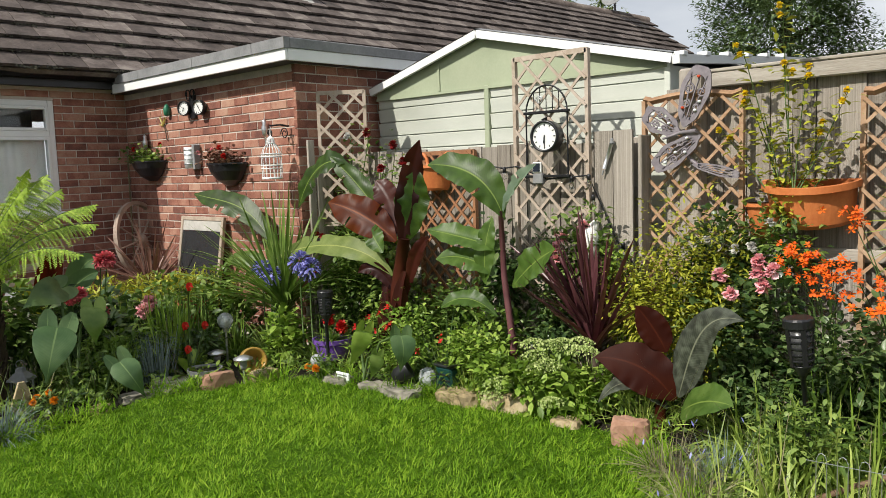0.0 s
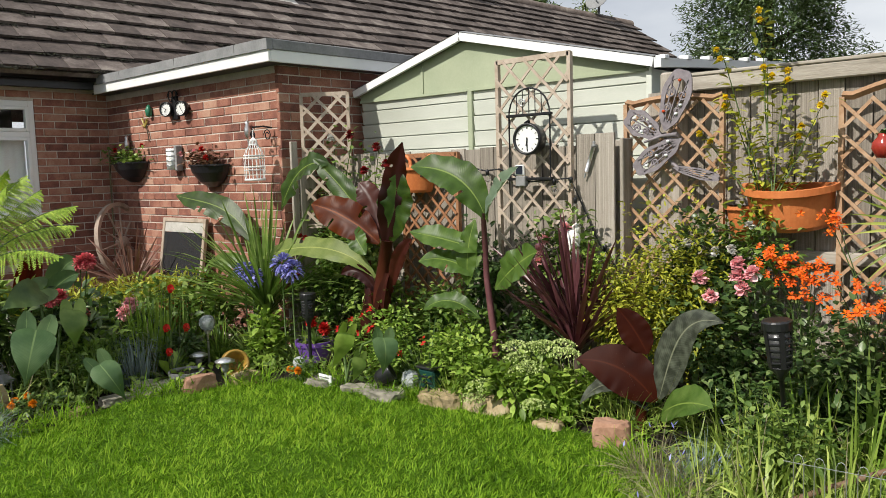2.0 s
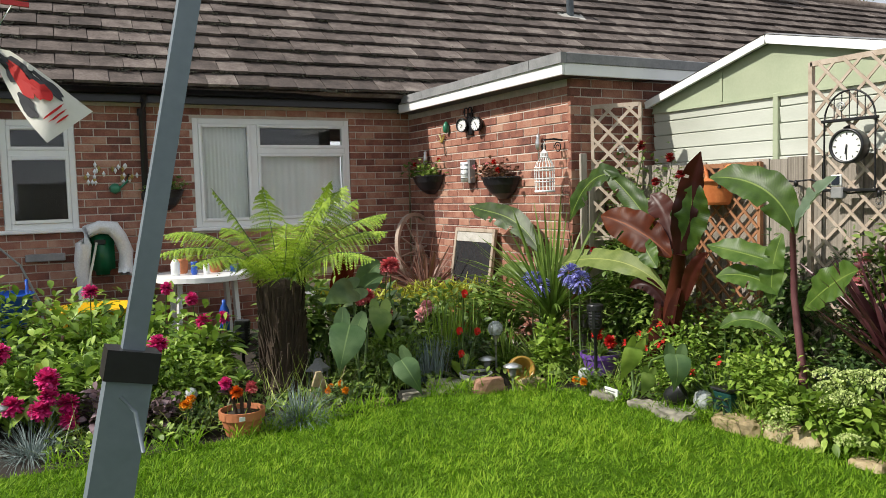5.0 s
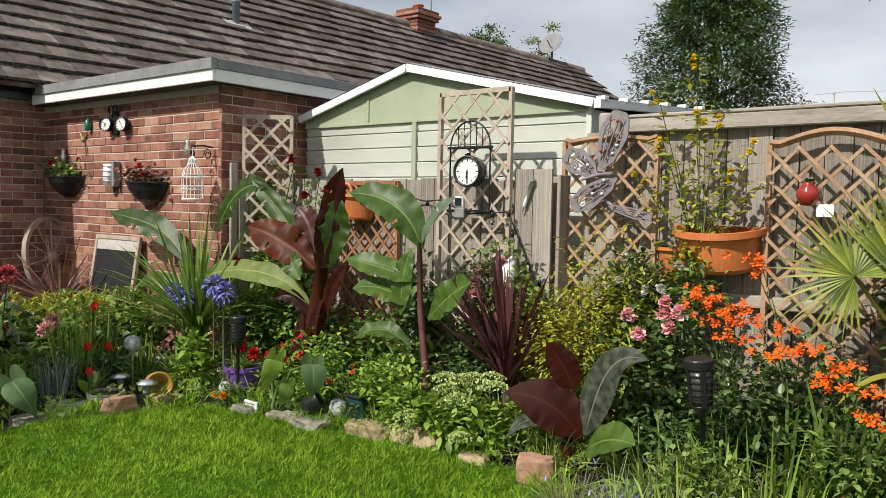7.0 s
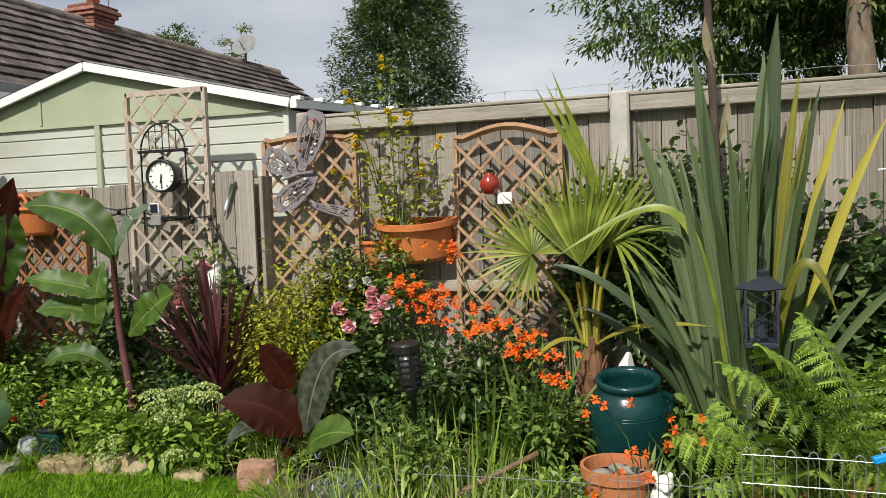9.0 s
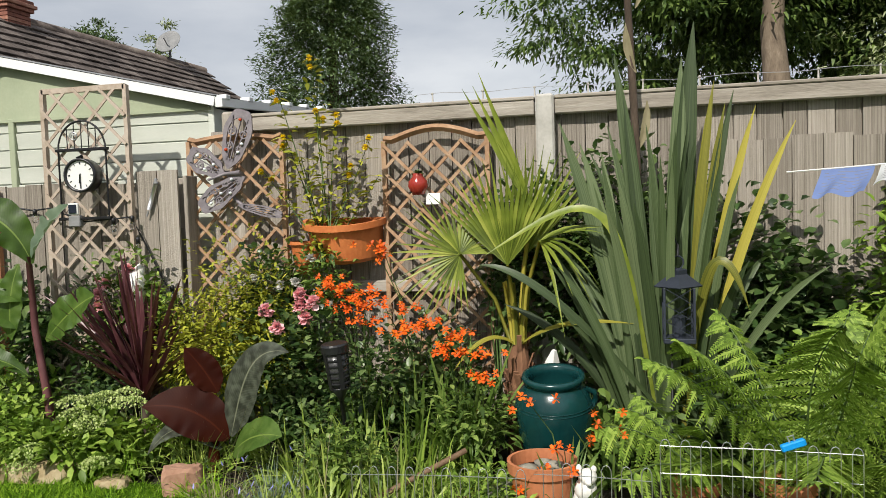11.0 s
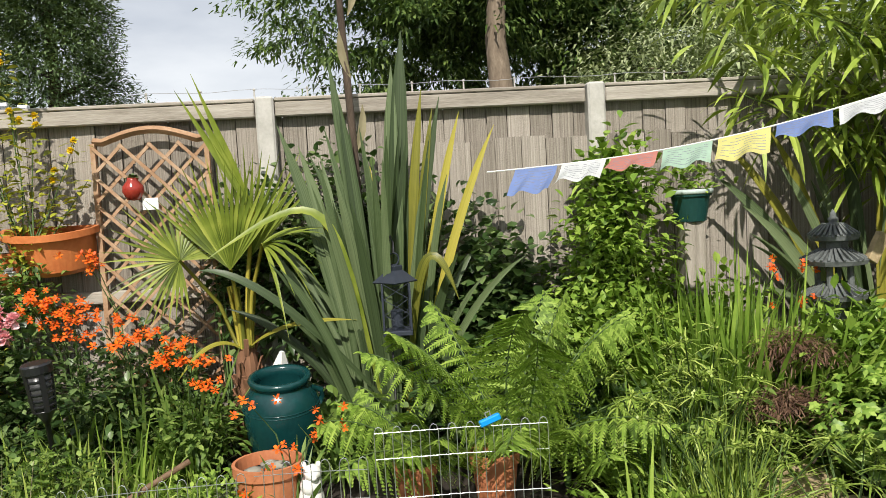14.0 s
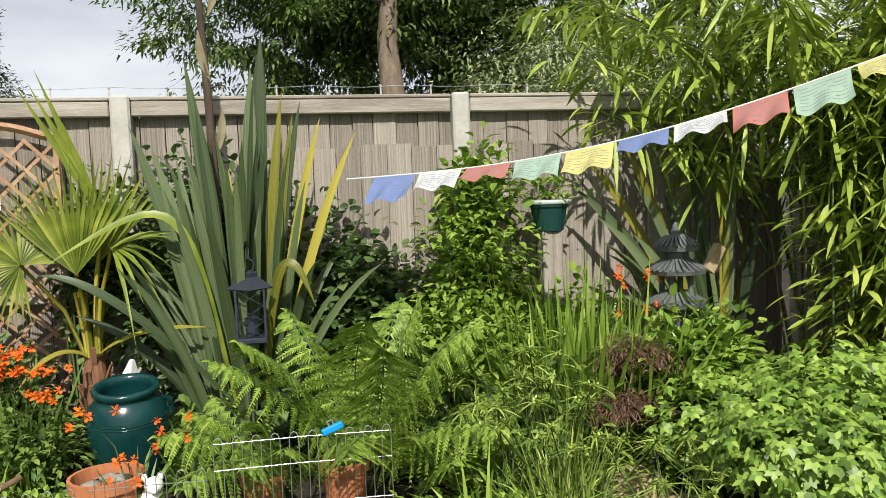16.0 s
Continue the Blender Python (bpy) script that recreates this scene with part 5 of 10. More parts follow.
def taro(x, y, leaves, seed, label):
    rng = np.random.default_rng(seed)
    t = tagged(thing("taro", x, y, 0), label, "taro", "taros at the lawn edge")
    for a, b, w, m in leaves:
        a, b = np.array(a) - (x, y, 0), np.array(b) - (x, y, 0)
        mid = (a + b) / 2 + np.array([-0.02, -0.05, 0.02])
        ln_ = b - a
        across = np.cross(ln_, (-0.25, -0.9, 0.4))
        across = across / np.linalg.norm(across) * w
        back = [curve_leaf([a + ln_ * 0.25 + across * 0.2 * q, a - ln_ * 0.05 + across * 0.24 * q, a - ln_ * 0.28 + across * 0.30 * q], w * 0.46, (0.6, 1.0, 0.9, 0.3), 0.12, (-0.25, -0.9, 0.4)) for q in (-1, 1)]
        lf = leaf_ob("leaf", [curve_leaf([a, mid, b], w, HEART, 0.16, (-0.25, -0.9, 0.4), 0.02, rng)] + back, m, t)
        part("stalk", tube_bm([(rng.normal(0, 0.02), rng.normal(0, 0.02), 0), tuple(a * 0.55 + np.array([0, 0.03, a[2] * 0.25])), tuple(a + np.array([0, 0.03, 0.0]))], 0.011, 6, 0.007), M_STEM, lf, smooth=True)
    return t


taro(2.6, 5.12, [((2.50, 5.0, 0.53), (2.38, 4.93, 0.20), 0.25, M_TARO), ((2.77, 5.1, 0.60), (2.74, 5.03, 0.36), 0.17, M_LEAF), ((2.62, 5.2, 0.74), (2.34, 5.1, 0.66), 0.2, M_LEAF_D)], 5, "taro with large grey-green shield-shaped leaves")
taro(2.75, 4.95, [((2.80, 4.84, 0.27), (2.92, 4.76, 0.02), 0.18, M_TARO)], 6, "small taro with a hanging grey-green leaf")
taro(4.05, 3.9, [((4.0, 3.83, 0.38), (3.98, 3.97, 0.12), 0.13, M_LEAF_L), ((3.98, 3.45, 0.40), (3.95, 3.44, 0.17), 0.17, M_TARO), ((3.95, 3.65, 0.25), (3.92, 3.7, 0.08), 0.1, M_LEAF)], 7, "young taro with pale green leaves by the stones")

# callas, agapanthus, green cordyline
cl = tagged(thing("calla_lily", 3.4, 5.05, 0), "calla lily with red-orange flowers and pale leaves", "calla lily")
rng = np.random.default_rng(15)
n = 14
leaf_ob("leaves", blades(np.zeros((n, 3)), ways(rng, n, 0.7), 0.3, 0.07, 0.3, LEAF, 0.3, rng=rng), M_LEAF_L, cl)
for q in ((-0.08, -0.1, 0.37), (0.07, -0.1, 0.35), (-0.07, -0.1, 0.20), (-0.03, -0.1, 0.64)):
    fl = leaf_ob("flower", [curve_leaf([np.array(q), np.array(q) + (0.0, -0.015, 0.035), np.array(q) + (0.02, -0.03, 0.02)], 0.045, (0.5, 1, 0.9, 0.1), 0.9, (0, -1, 0.4))], M_RED, cl)
    part("stalk", tube_bm([(0, 0, 0), (q[0] * 0.6, q[1] * 0.6, q[2] * 0.6), q], 0.006, 5), M_STEM, fl, smooth=True)

clump("agapanthus", 4.1, 4.95, 0.0, 150, 0.5, 0.02, M_LEAF, "agapanthus with strappy leaves and lavender-blue flower heads", 101, lean=0.9, droop=0.55, base=0.1, category="agapanthus")
for q in ((4.1, 5.12, 0.70), (4.12, 5.05, 0.66), (4.1, 4.63, 0.79), (4.14, 4.57, 0.74)):
    ag = tagged(thing("agapanthus_flower", q[0], q[1], 0), "lavender-blue agapanthus head on a tall stalk", "flower", "agapanthus heads")
    rng = np.random.default_rng(int(q[1] * 100))
    part("stalk", tube_bm([(0, 0, 0), (0.01, 0.02, q[2] * 0.6), (0, 0, q[2])], 0.006, 6), M_STEM, ag, smooth=True)
    d = rng.normal(size=(130, 3))
    d[:, 2] += 0.2
    d /= np.linalg.norm(d, axis=1, keepdims=True)
    leaf_ob("flower_head", blades(np.array([0, 0, q[2]]) + d * 0.045, d, 0.05, 0.016, 0.3, PETAL, 0.3, rng=rng), M_BLUEP, ag)
gc = clump("green_cordyline", 4.28, 5.12, 0.0, 150, 1.06, 0.024, M_LEAF, "green cordyline with a fan of stiff pointed leaves", 102, lean=1.0, droop=0.22, base=0.05, category="cordyline", prof=SWORD, trunk=0.45, fold=0.3)
bush("strawberry_plant", 4.05, 4.80, 0.0, (0.18, 0.16, 0.19), 420, 0.075, 0.05, M_LEAF_L, "light green leafy plant beside the purple pot", 103, category="plant", up=0.5, hollow=0.4)
bush("dark_bush", 4.65, 4.75, 0.0, (0.3, 0.35, 0.55), 1500, 0.07, 0.035, M_LEAF, "dark leafy climber foliage in front of the low fence", 104, flowers=((M_WHITEP, 3, 0.05, "rose"), (M_DEEPRED, 3, 0.06, "rose")))
bush("dark_bush", 4.75, 4.2, 0.0, (0.22, 0.4, 0.42), 1100, 0.07, 0.035, M_LEAF, "dark leafy foliage at the foot of the fence", 105)
bush("dark_bush", 4.75, 3.5, 0.0, (0.2, 0.45, 0.3), 900, 0.07, 0.035, M_LEAF, "dark leafy foliage at the foot of the fence", 106)
# climbing roses on the narrow trellis
rs = tagged(thing("climbing_rose", 4.95, 4.85, 0.0), "climbing rose with dark red and white flowers on the trellis", "rose")
rng = np.random.default_rng(77)
bm = bmesh.new()
tips = [(-0.05, -0.15, 1.74), (-0.05, 0.09, 1.72), (-0.05, -0.45, 1.63), (-0.06, 0.42, 1.7), (-0.05, 0.2, 1.5), (-0.05, -0.3, 1.45), (-0.04, 0.35, 1.3), (-0.05, -0.55, 1.5), (-0.05, 0.55, 1.85)]
pos = []
for tx, ty, tz in tips:
    q = [(rng.normal(0, 0.04), rng.normal(0, 0.08), 0.1), (tx - 0.05, ty * 0.6 + rng.normal(0, 0.05), tz * 0.55), (tx, ty, tz)]
    tube(bm, q, 0.007, 5, 0.003)
    for s in np.linspace(0.4, 1, 26):
        b = Vector(q[0]).lerp(Vector(q[1]), min(1, s * 2)) if s < 0.5 else Vector(q[1]).lerp(Vector(q[2]), (s - 0.5) * 2)
        pos.append((b.x + rng.normal(0, 0.035), b.y + rng.normal(0, 0.05), b.z + rng.normal(0, 0.03)))
part("canes", bm, M_STEM, rs, smooth=True)
pos = np.array(pos)
pos = np.concatenate([pos, pos + rng.normal(0, 0.05, pos.shape), pos + rng.normal(0, 0.08, pos.shape), pos * (1, 1, 0.75) + rng.normal(0, 0.09, pos.shape)])
leaf_ob("leaves", blades(pos, ways(rng, len(pos), 0.0), 0.06, 0.034, 0.3, OVAL, 0.2, rng=rng), M_LEAF, rs)
for (tx, ty, tz), m in zip(tips[:8], (M_DEEPRED, M_WHITEP, M_DEEPRED, M_WHITEP, M_RED, M_DEEPRED, M_DEEPRED, M_DEEPRED)):
    leaf_ob("flower", bloom(rng, (tx - 0.03, ty, tz), (-0.8, -0.5, 0.3), 0.075, "rose"), m, rs)

# ---- red banana, green banana, cordylines before the low fence ----
en = tagged(thing("red_banana"), "tall red banana with broad bronze and green leaves", "banana plant")
rng = np.random.default_rng(55)
part("stem", tube_bm([(4.49, 4.06, -0.03), (4.49, 4.03, 0.3), (4.48, 3.97, 0.62), (4.48, 3.91, 0.95)], 0.10, 14, 0.042), M_REDTALL, en, "thick dark red stem", smooth=True)
for k, (oy, ox, zt) in enumerate(((0.05, -0.05, 0.62), (-0.05, -0.04, 0.72), (0.0, -0.07, 0.50), (0.07, 0.0, 0.80))):
    leaf_ob("sheath", curve_leaf([(4.49 + ox, 4.04 + oy, 0.0), (4.48 + ox * 1.2, 4.0 + oy * 1.2, zt * 0.6), (4.48 + ox * 0.8, 3.96 + oy * 1.8, zt)], 0.12, (0.9, 1.0, 0.9, 0.7, 0.3), 0.7, (-0.95, 0.0, 0.1), 0.0, rng, 0, 12, 4), M_REDTALL, en)
FRONT = (-0.85, -0.5, 0.25)
for pts, w, m, nrm, f in [
    ([(4.48, 3.93, 0.85), (4.46, 3.82, 1.28), (4.44, 3.68, 1.63)], 0.17, M_REDTALL, FRONT, 0.45),
    ([(4.5, 4.0, 0.98), (4.52, 4.10, 1.22), (4.52, 4.23, 1.36)], 0.19, M_REDTALL, FRONT, 0.3),
    ([(4.5, 4.0, 0.90), (4.47, 4.30, 1.27), (4.42, 4.62, 1.55)], 0.17, M_BANANA, (-0.9, -0.3, 0.2), 0.3),
    ([(4.45, 4.48, 1.50), (4.42, 4.78, 1.46), (4.40, 5.02, 1.16)], 0.25, M_BANANA, (-0.75, -0.25, 0.6), 0.22),
    ([(4.46, 3.97, 0.93), (4.39, 4.23, 1.11), (4.33, 4.55, 1.21)], 0.27, M_BRONZE, (-0.85, -0.3, 0.4), 0.3),
    ([(4.50, 3.90, 0.93), (4.47, 3.80, 1.21), (4.46, 3.76, 1.45)], 0.26, M_BANANA, (-0.9, -0.4, 0.15), 0.28),
    ([(4.46, 4.02, 0.68), (4.36, 4.34, 0.87), (4.30, 4.78, 0.87), (4.26, 5.16, 0.76)], 0.19, M_PALEBAN, (-0.7, -0.2, 0.6), 0.15),
    ([(4.40, 4.20, 1.04), (4.36, 4.10, 0.97), (4.34, 3.98, 0.86)], 0.15, M_BANANA, (-0.9, -0.2, 0.4), 0.1),
    ([(4.48, 3.90, 0.55), (4.44, 3.76, 0.83), (4.42, 3.60, 0.98)], 0.10, M_REDTALL, FRONT, 0.5),
    ([(4.46, 4.0, 0.55), (4.40, 4.12, 0.72), (4.34, 4.26, 0.70)], 0.10, M_REDTALL, FRONT, 0.4)]:
    leaf_ob("leaf", curve_leaf(pts, w, PADDLE, f, nrm, 0.08, rng, 2, 34, 10), m, en)
bl = tagged(thing("banana_by_wall"), "green banana with broad leaves against the brick wall", "banana plant")
part("stem", tube_bm([(4.4, 5.4, -0.03), (4.4, 5.42, 0.5), (4.4, 5.45, 0.95)], 0.035, 10, 0.02), M_STEM, bl, smooth=True)
for pts, w in (([(4.4, 5.4, 0.85), (4.36, 5.7, 1.12), (4.3, 6.0, 1.22), (4.25, 6.35, 1.28)], 0.22), ([(4.4, 5.4, 0.6), (4.3, 5.65, 0.74), (4.22, 5.9, 0.66)], 0.15)):
    leaf_ob("leaf", curve_leaf(pts, w, PADDLE, 0.2, (-0.7, -0.3, 0.6), 0.045, rng, 3, 26, 8), M_BANANA, bl)
gb = tagged(thing("green_banana"), "slender green banana with a dark stem and arching leaves", "banana plant")
part("stem", tube_bm([(4.46, 2.90, -0.03), (4.45, 2.93, 0.36), (4.45, 2.985, 0.75), (4.45, 3.0, 1.16)], 0.027, 10, 0.016), M_PURPLE, gb, "dark purplish stem", smooth=True)
for pts, w, m, nrm, f in [
    ([(4.45, 2.98, 1.12), (4.40, 3.16, 1.38), (4.35, 3.52, 1.46)], 0.24, M_BANANA, (-0.75, -0.3, 0.6), 0.35),
    ([(4.45, 2.98, 1.15), (4.42, 2.84, 1.31), (4.38, 2.67, 1.44)], 0.10, M_GLAUC, (-0.8, 0.3, 0.5), 0.9),
    ([(4.44, 2.99, 0.92), (4.37, 3.24, 0.99), (4.30, 3.50, 1.04)], 0.18, M_BANANA, (-0.6, -0.3, 0.7), 0.3),
    ([(4.43, 3.05, 1.12), (4.40, 3.09, 0.93), (4.40, 3.10, 0.70)], 0.14, M_BANANA, (-0.9, -0.3, 0.2), 0.35),
    ([(4.42, 3.04, 0.76), (4.36, 3.22, 0.86), (4.30, 3.43, 0.85)], 0.17, M_BANANA, (-0.6, -0.3, 0.7), 0.2),
    ([(4.45, 2.92, 0.69), (4.40, 2.72, 0.85), (4.36, 2.53, 0.95)], 0.22, M_BANANA, (-0.8, -0.2, 0.5), 0.2),
    ([(4.42, 3.03, 0.50), (4.36, 3.22, 0.60), (4.30, 3.40, 0.53)], 0.13, M_BANANA, (-0.6, -0.3, 0.7), 0.25)]:
    leaf_ob("leaf", curve_leaf(pts, w, PADDLE, f, nrm, 0.075, rng, 1, 32, 10), m, gb)
clump("purple_cordyline", 4.66, 2.46, 0.0, 95, 0.78, 0.033, M_PURPLE, "purple cordyline with a fan of stiff sword leaves", 111, lean=1.05, droop=0.10, base=0.04, category="cordyline", prof=SWORD, trunk=0.46, fold=0.35, low=0.3)
bush("golden_shrub", 4.72, 1.98, 0.0, (0.26, 0.38, 0.52), 5200, 0.042, 0.017, M_LEAF_Y, "golden-leaved airy shrub before the fence", 112, centre=0.70, hollow=0.1, lumps=9, up=0.1)
bush("golden_shrub", 4.78, 2.32, 0.0, (0.14, 0.18, 0.30), 700, 0.04, 0.016, M_LEAF_L, "light green airy shrub beside the cordyline", 113, centre=0.75, hollow=0.1)
clump("iris_leaves", 4.5, 3.6, 0.0, 120, 0.62, 0.016, M_LEAF_D, "arching dark green grassy leaves between the bananas", 114, lean=0.9, droop=0.5, base=0.1)
clump("iris_leaves", 4.25, 3.35, 0.0, 60, 0.5, 0.022, M_LEAF_D, "arching dark green strappy leaves", 115, lean=0.8, droop=0.5, base=0.06)

# front of the middle border
for i, (x, y, r, h, n, lf, m, fl) in enumerate([(4.36, 4.02, 0.24, 0.42, 620, 0.05, M_SHRUB, ((M_RED, 4, 0.05, "flat"),)), (4.25, 3.65, 0.24, 0.40, 620, 0.05, M_SHRUB, ((M_RED, 4, 0.05, "flat"),)), (4.4, 3.85, 0.22, 0.5, 500, 0.05, M_SHRUB, ((M_RED, 3, 0.05, "flat"),)), (4.25, 3.2, 0.2, 0.36, 480, 0.055, M_LEAF_L, ((M_RED, 2, 0.045, "flat"),)), (4.5, 3.2, 0.22, 0.4, 420, 0.055, M_LEAF_L, ()), (4.6, 2.75, 0.2, 0.42, 420, 0.05, M_LEAF_D, ()), (4.3, 3.0, 0.16, 0.34, 380, 0.055, M_LEAF_L, ()), (4.85, 2.9, 0.12, 0.9, 700, 0.05, M_LEAF_D, ((M_PINK, 2, 0.09, "rose"),))]):
    bush("bedding_plant", x, y, 0, (r, r, h * 0.6), int(n * 1.2), lf, lf * 0.5, m, "bushy bedding plant with red flowers" if fl else "bushy green bedding plant", 120 + i, flowers=fl, group="bedding plants", category="plant")

sd = tagged(thing("sedum", 4.32, 2.62, 0), "stonecrop with flat pale green flower heads", "stonecrop")
rng = np.random.default_rng(140)
n = 620
p, d = cloud(rng, n, (0.22, 0.36, 0.16), (0.02, -0.04, 0.16), 0.3, 7)
p[:, 2] = np.maximum(p[:, 2], 0.02)
leaf_ob("leaves", blades(p, d + 0.4 * rng.normal(size=d.shape), 0.07, 0.04, 0.2, OVAL, 0.2, rng=rng), M_LEAF_L, sd)
part("stem", stems_bm(rng, 16, 0.3, 0.3, 0.006, 0.1), M_STEM, sd, smooth=True, kind="stuff")
HEADS = [(-0.07, -0.01, 0.36), (-0.05, -0.19, 0.45), (-0.06, -0.34, 0.43), (-0.08, -0.04, 0.29), (-0.22, 0.14, 0.21), (-0.25, 0.18, 0.13), (-0.23, -0.24, 0.16), (0.0, -0.08, 0.42), (0.04, 0.08, 0.40), (0.0, -0.28, 0.46), (-0.1, -0.12, 0.33)]
for c in HEADS:
    c = np.array(c)
    m = 260
    a, q = rng.uniform(0, 2 * math.pi, m), rng.random(m) ** 0.5
    r = rng.uniform(0.07, 0.10)
    pp = c + np.stack([np.cos(a) * q * r, np.sin(a) * q * r, -0.5 * r * q * q], 1)
    leaf_ob("flower_head", blades(pp, ways(rng, m, 0.8), 0.013, 0.010, 0, PETAL, rng=rng), M_SEDUM, sd)
bush("lime_plant", 4.25, 2.95, 0.0, (0.18, 0.20, 0.17), 620, 0.055, 0.034, M_LEAF_L, "lime-green leafy plant beside the sedum", 141, category="plant")
bush("lime_plant", 4.4, 2.3, 0.0, (0.16, 0.18, 0.13), 300, 0.055, 0.03, M_LEAF_L, "light green leafy plant beside the sedum", 142, category="plant")

for i, (x, y, z, r, n, m, fl) in enumerate([(4.86, 4.75, 0.35, (0.14, 0.36, 0.46), 1500, M_LEAF, ((M_WHITEP, 2, 0.05, "rose"), (M_DEEPRED, 2, 0.05, "rose"))), (4.88, 2.72, 0.35, (0.10, 0.26, 0.42), 1100, M_LEAF, ((M_PINK, 2, 0.08, "rose"),)), (4.9, 3.35, 0.3, (0.08, 0.24, 0.36), 800, M_LEAF_D, ()), (4.75, 3.65, 0.0, (0.14, 0.25, 0.34), 700, M_LEAF, ())]):
    bush("fence_climber", x, y, z, r, n, 0.065, 0.036, m, "leafy rose climber against the low grey fence", 810 + i, category="climber", flowers=fl, group="climbers on the low fence", hollow=0.15, lumps=9)

for i, (x, y, n, h, w, m, ln) in enumerate([(4.2, 4.55, 120, 0.42, 0.014, M_SHRUB, 0.9), (4.35, 3.45, 110, 0.5, 0.014, M_SHRUB, 0.9), (4.2, 3.05, 90, 0.42, 0.008, M_TUFT, 0.9), (4.45, 2.35, 90, 0.5, 0.007, M_TUFT, 0.9), (3.95, 5.3, 120, 0.46, 0.014, M_SHRUB, 1.0), (2.75, 5.5, 90, 0.5, 0.012, M_SHRUB, 0.7), (4.3, 1.95, 70, 0.45, 0.007, M_TUFT, 1.0)]):
    clump("border_tuft", x, y, 0, n, h, w, m, "loose tuft of light green blades between the border plants", 830 + i, lean=ln, droop=0.5, base=0.08, group="tufts between the border plants")


M_SILVER = leafy("silvery_maroon_leaf", (0.008, 0.008, 0.009), (0.038, 0.042, 0.032), (0.17, 0.19, 0.14), rough=0.35, through=0.25, glow=(0.22, 0.30, 0.14), stripes=0.03, spec=0.3, scale=22.0)

# ---- planting: small red banana, grasses, roses, crocosmia ----
e2 = tagged(thing("red_banana_small"), "young red banana with rounded maroon leaves", "banana plant")
rng = np.random.default_rng(56)
part("stem", tube_bm([(4.36, 1.88, -0.03), (4.36, 1.87, 0.15), (4.36, 1.87, 0.30)], 0.035, 10, 0.02), M_REDLEAF, e2, "short dark red stem", smooth=True)
ROUND = (0.12, 0.72, 0.94, 1.02, 0.98, 0.80, 0.50, 0.02)
for pts, w, m, nrm, f in [
    ([(4.34, 1.78, 0.20), (4.29, 1.95, 0.36), (4.23, 2.19, 0.39)], 0.25, M_REDLEAF, (-0.88, 0.0, 0.5), 0.14),
    ([(4.37, 1.84, 0.44), (4.35, 1.91, 0.57), (4.32, 1.99, 0.68)], 0.16, M_REDLEAF, (-0.8, -0.5, 0.1), 0.35),
    ([(4.34, 1.76, 0.22), (4.31, 1.68, 0.45), (4.28, 1.57, 0.63), (4.23, 1.37, 0.68)], 0.20, M_SILVER, (-0.85, -0.1, 0.5), 0.2),
    ([(4.29, 1.72, 0.16), (4.19, 1.55, 0.27), (4.11, 1.37, 0.30)], 0.21, M_BANANA, (-0.7, 0.0, 0.7), 0.12),
    ([(4.36, 1.83, 0.14), (4.27, 2.0, 0.27), (4.18, 2.14, 0.16)], 0.13, M_SILVER, (-0.4, 0.0, 0.9), 0.3)]:
    leaf_ob("leaf", curve_leaf(pts, w, ROUND, f, nrm, 0.025, rng, 0, 34, 10), m, e2)
for i, (x, y, n, h, w, m, ln) in enumerate([(4.2, 1.25, 237, 0.68, 0.015, M_TUFT, 0.95), (4.05, 0.95, 251, 0.76, 0.015, M_TUFT, 1.0), (4.25, 0.75, 210, 0.70, 0.015, M_LEAF_L, 0.9), (3.85, 1.10, 260, 0.55, 0.013, M_TUFT, 1.1), (3.8, 0.75, 280, 0.62, 0.013, M_TUFT, 1.1), (4.45, 1.0, 182, 0.74, 0.015, M_LEAF_L, 0.9), (4.42, 1.45, 180, 0.6, 0.013, M_TUFT, 0.9), (3.6, 0.45, 200, 0.45, 0.009, M_TUFT, 1.1), (3.9, 0.45, 200, 0.5, 0.009, M_LEAF_L, 1.0), (4.3, 0.5, 160, 0.55, 0.010, M_LEAF_L, 0.9), (3.98, 1.06, 200, 0.6, 0.015, M_TUFT, 0.8), (3.7, 0.95, 220, 0.58, 0.014, M_TUFT, 1.0), (3.72, 1.25, 160, 0.45, 0.012, M_TUFT, 1.0)]):
    clump("tufted_grass", x, y, 0, n, h, w, m, "arching tuft of bright yellow-green grass in the border", 150 + i, lean=ln * 1.5, droop=1.25, base=0.16, group="grass tufts")
for i, (x, y) in enumerate([(3.85, 1.55), (3.62, 1.32), (3.4, 1.2), (3.9, 1.32)]):
    t = clump("lavender", x, y, 0, 420, 0.3, 0.004, M_FESCUE if i == 3 else M_DRY, "sprawling grey lavender with faded stems", 160 + i, lean=1.6, droop=0.35, base=0.10, group="lavender bushes", category="lavender", low=0.05)
    rng = np.random.default_rng(170 + i)
    n = 5
    p = np.stack([rng.normal(0, 0.16, n), rng.normal(0, 0.16, n), rng.uniform(0.12, 0.26, n)], 1)
    leaf_ob("bloom", blades(p, ways(rng, n, 0.8), 0.03, 0.008, 0, OVAL, rng=rng), M_BLUEP, t, kind="stuff")

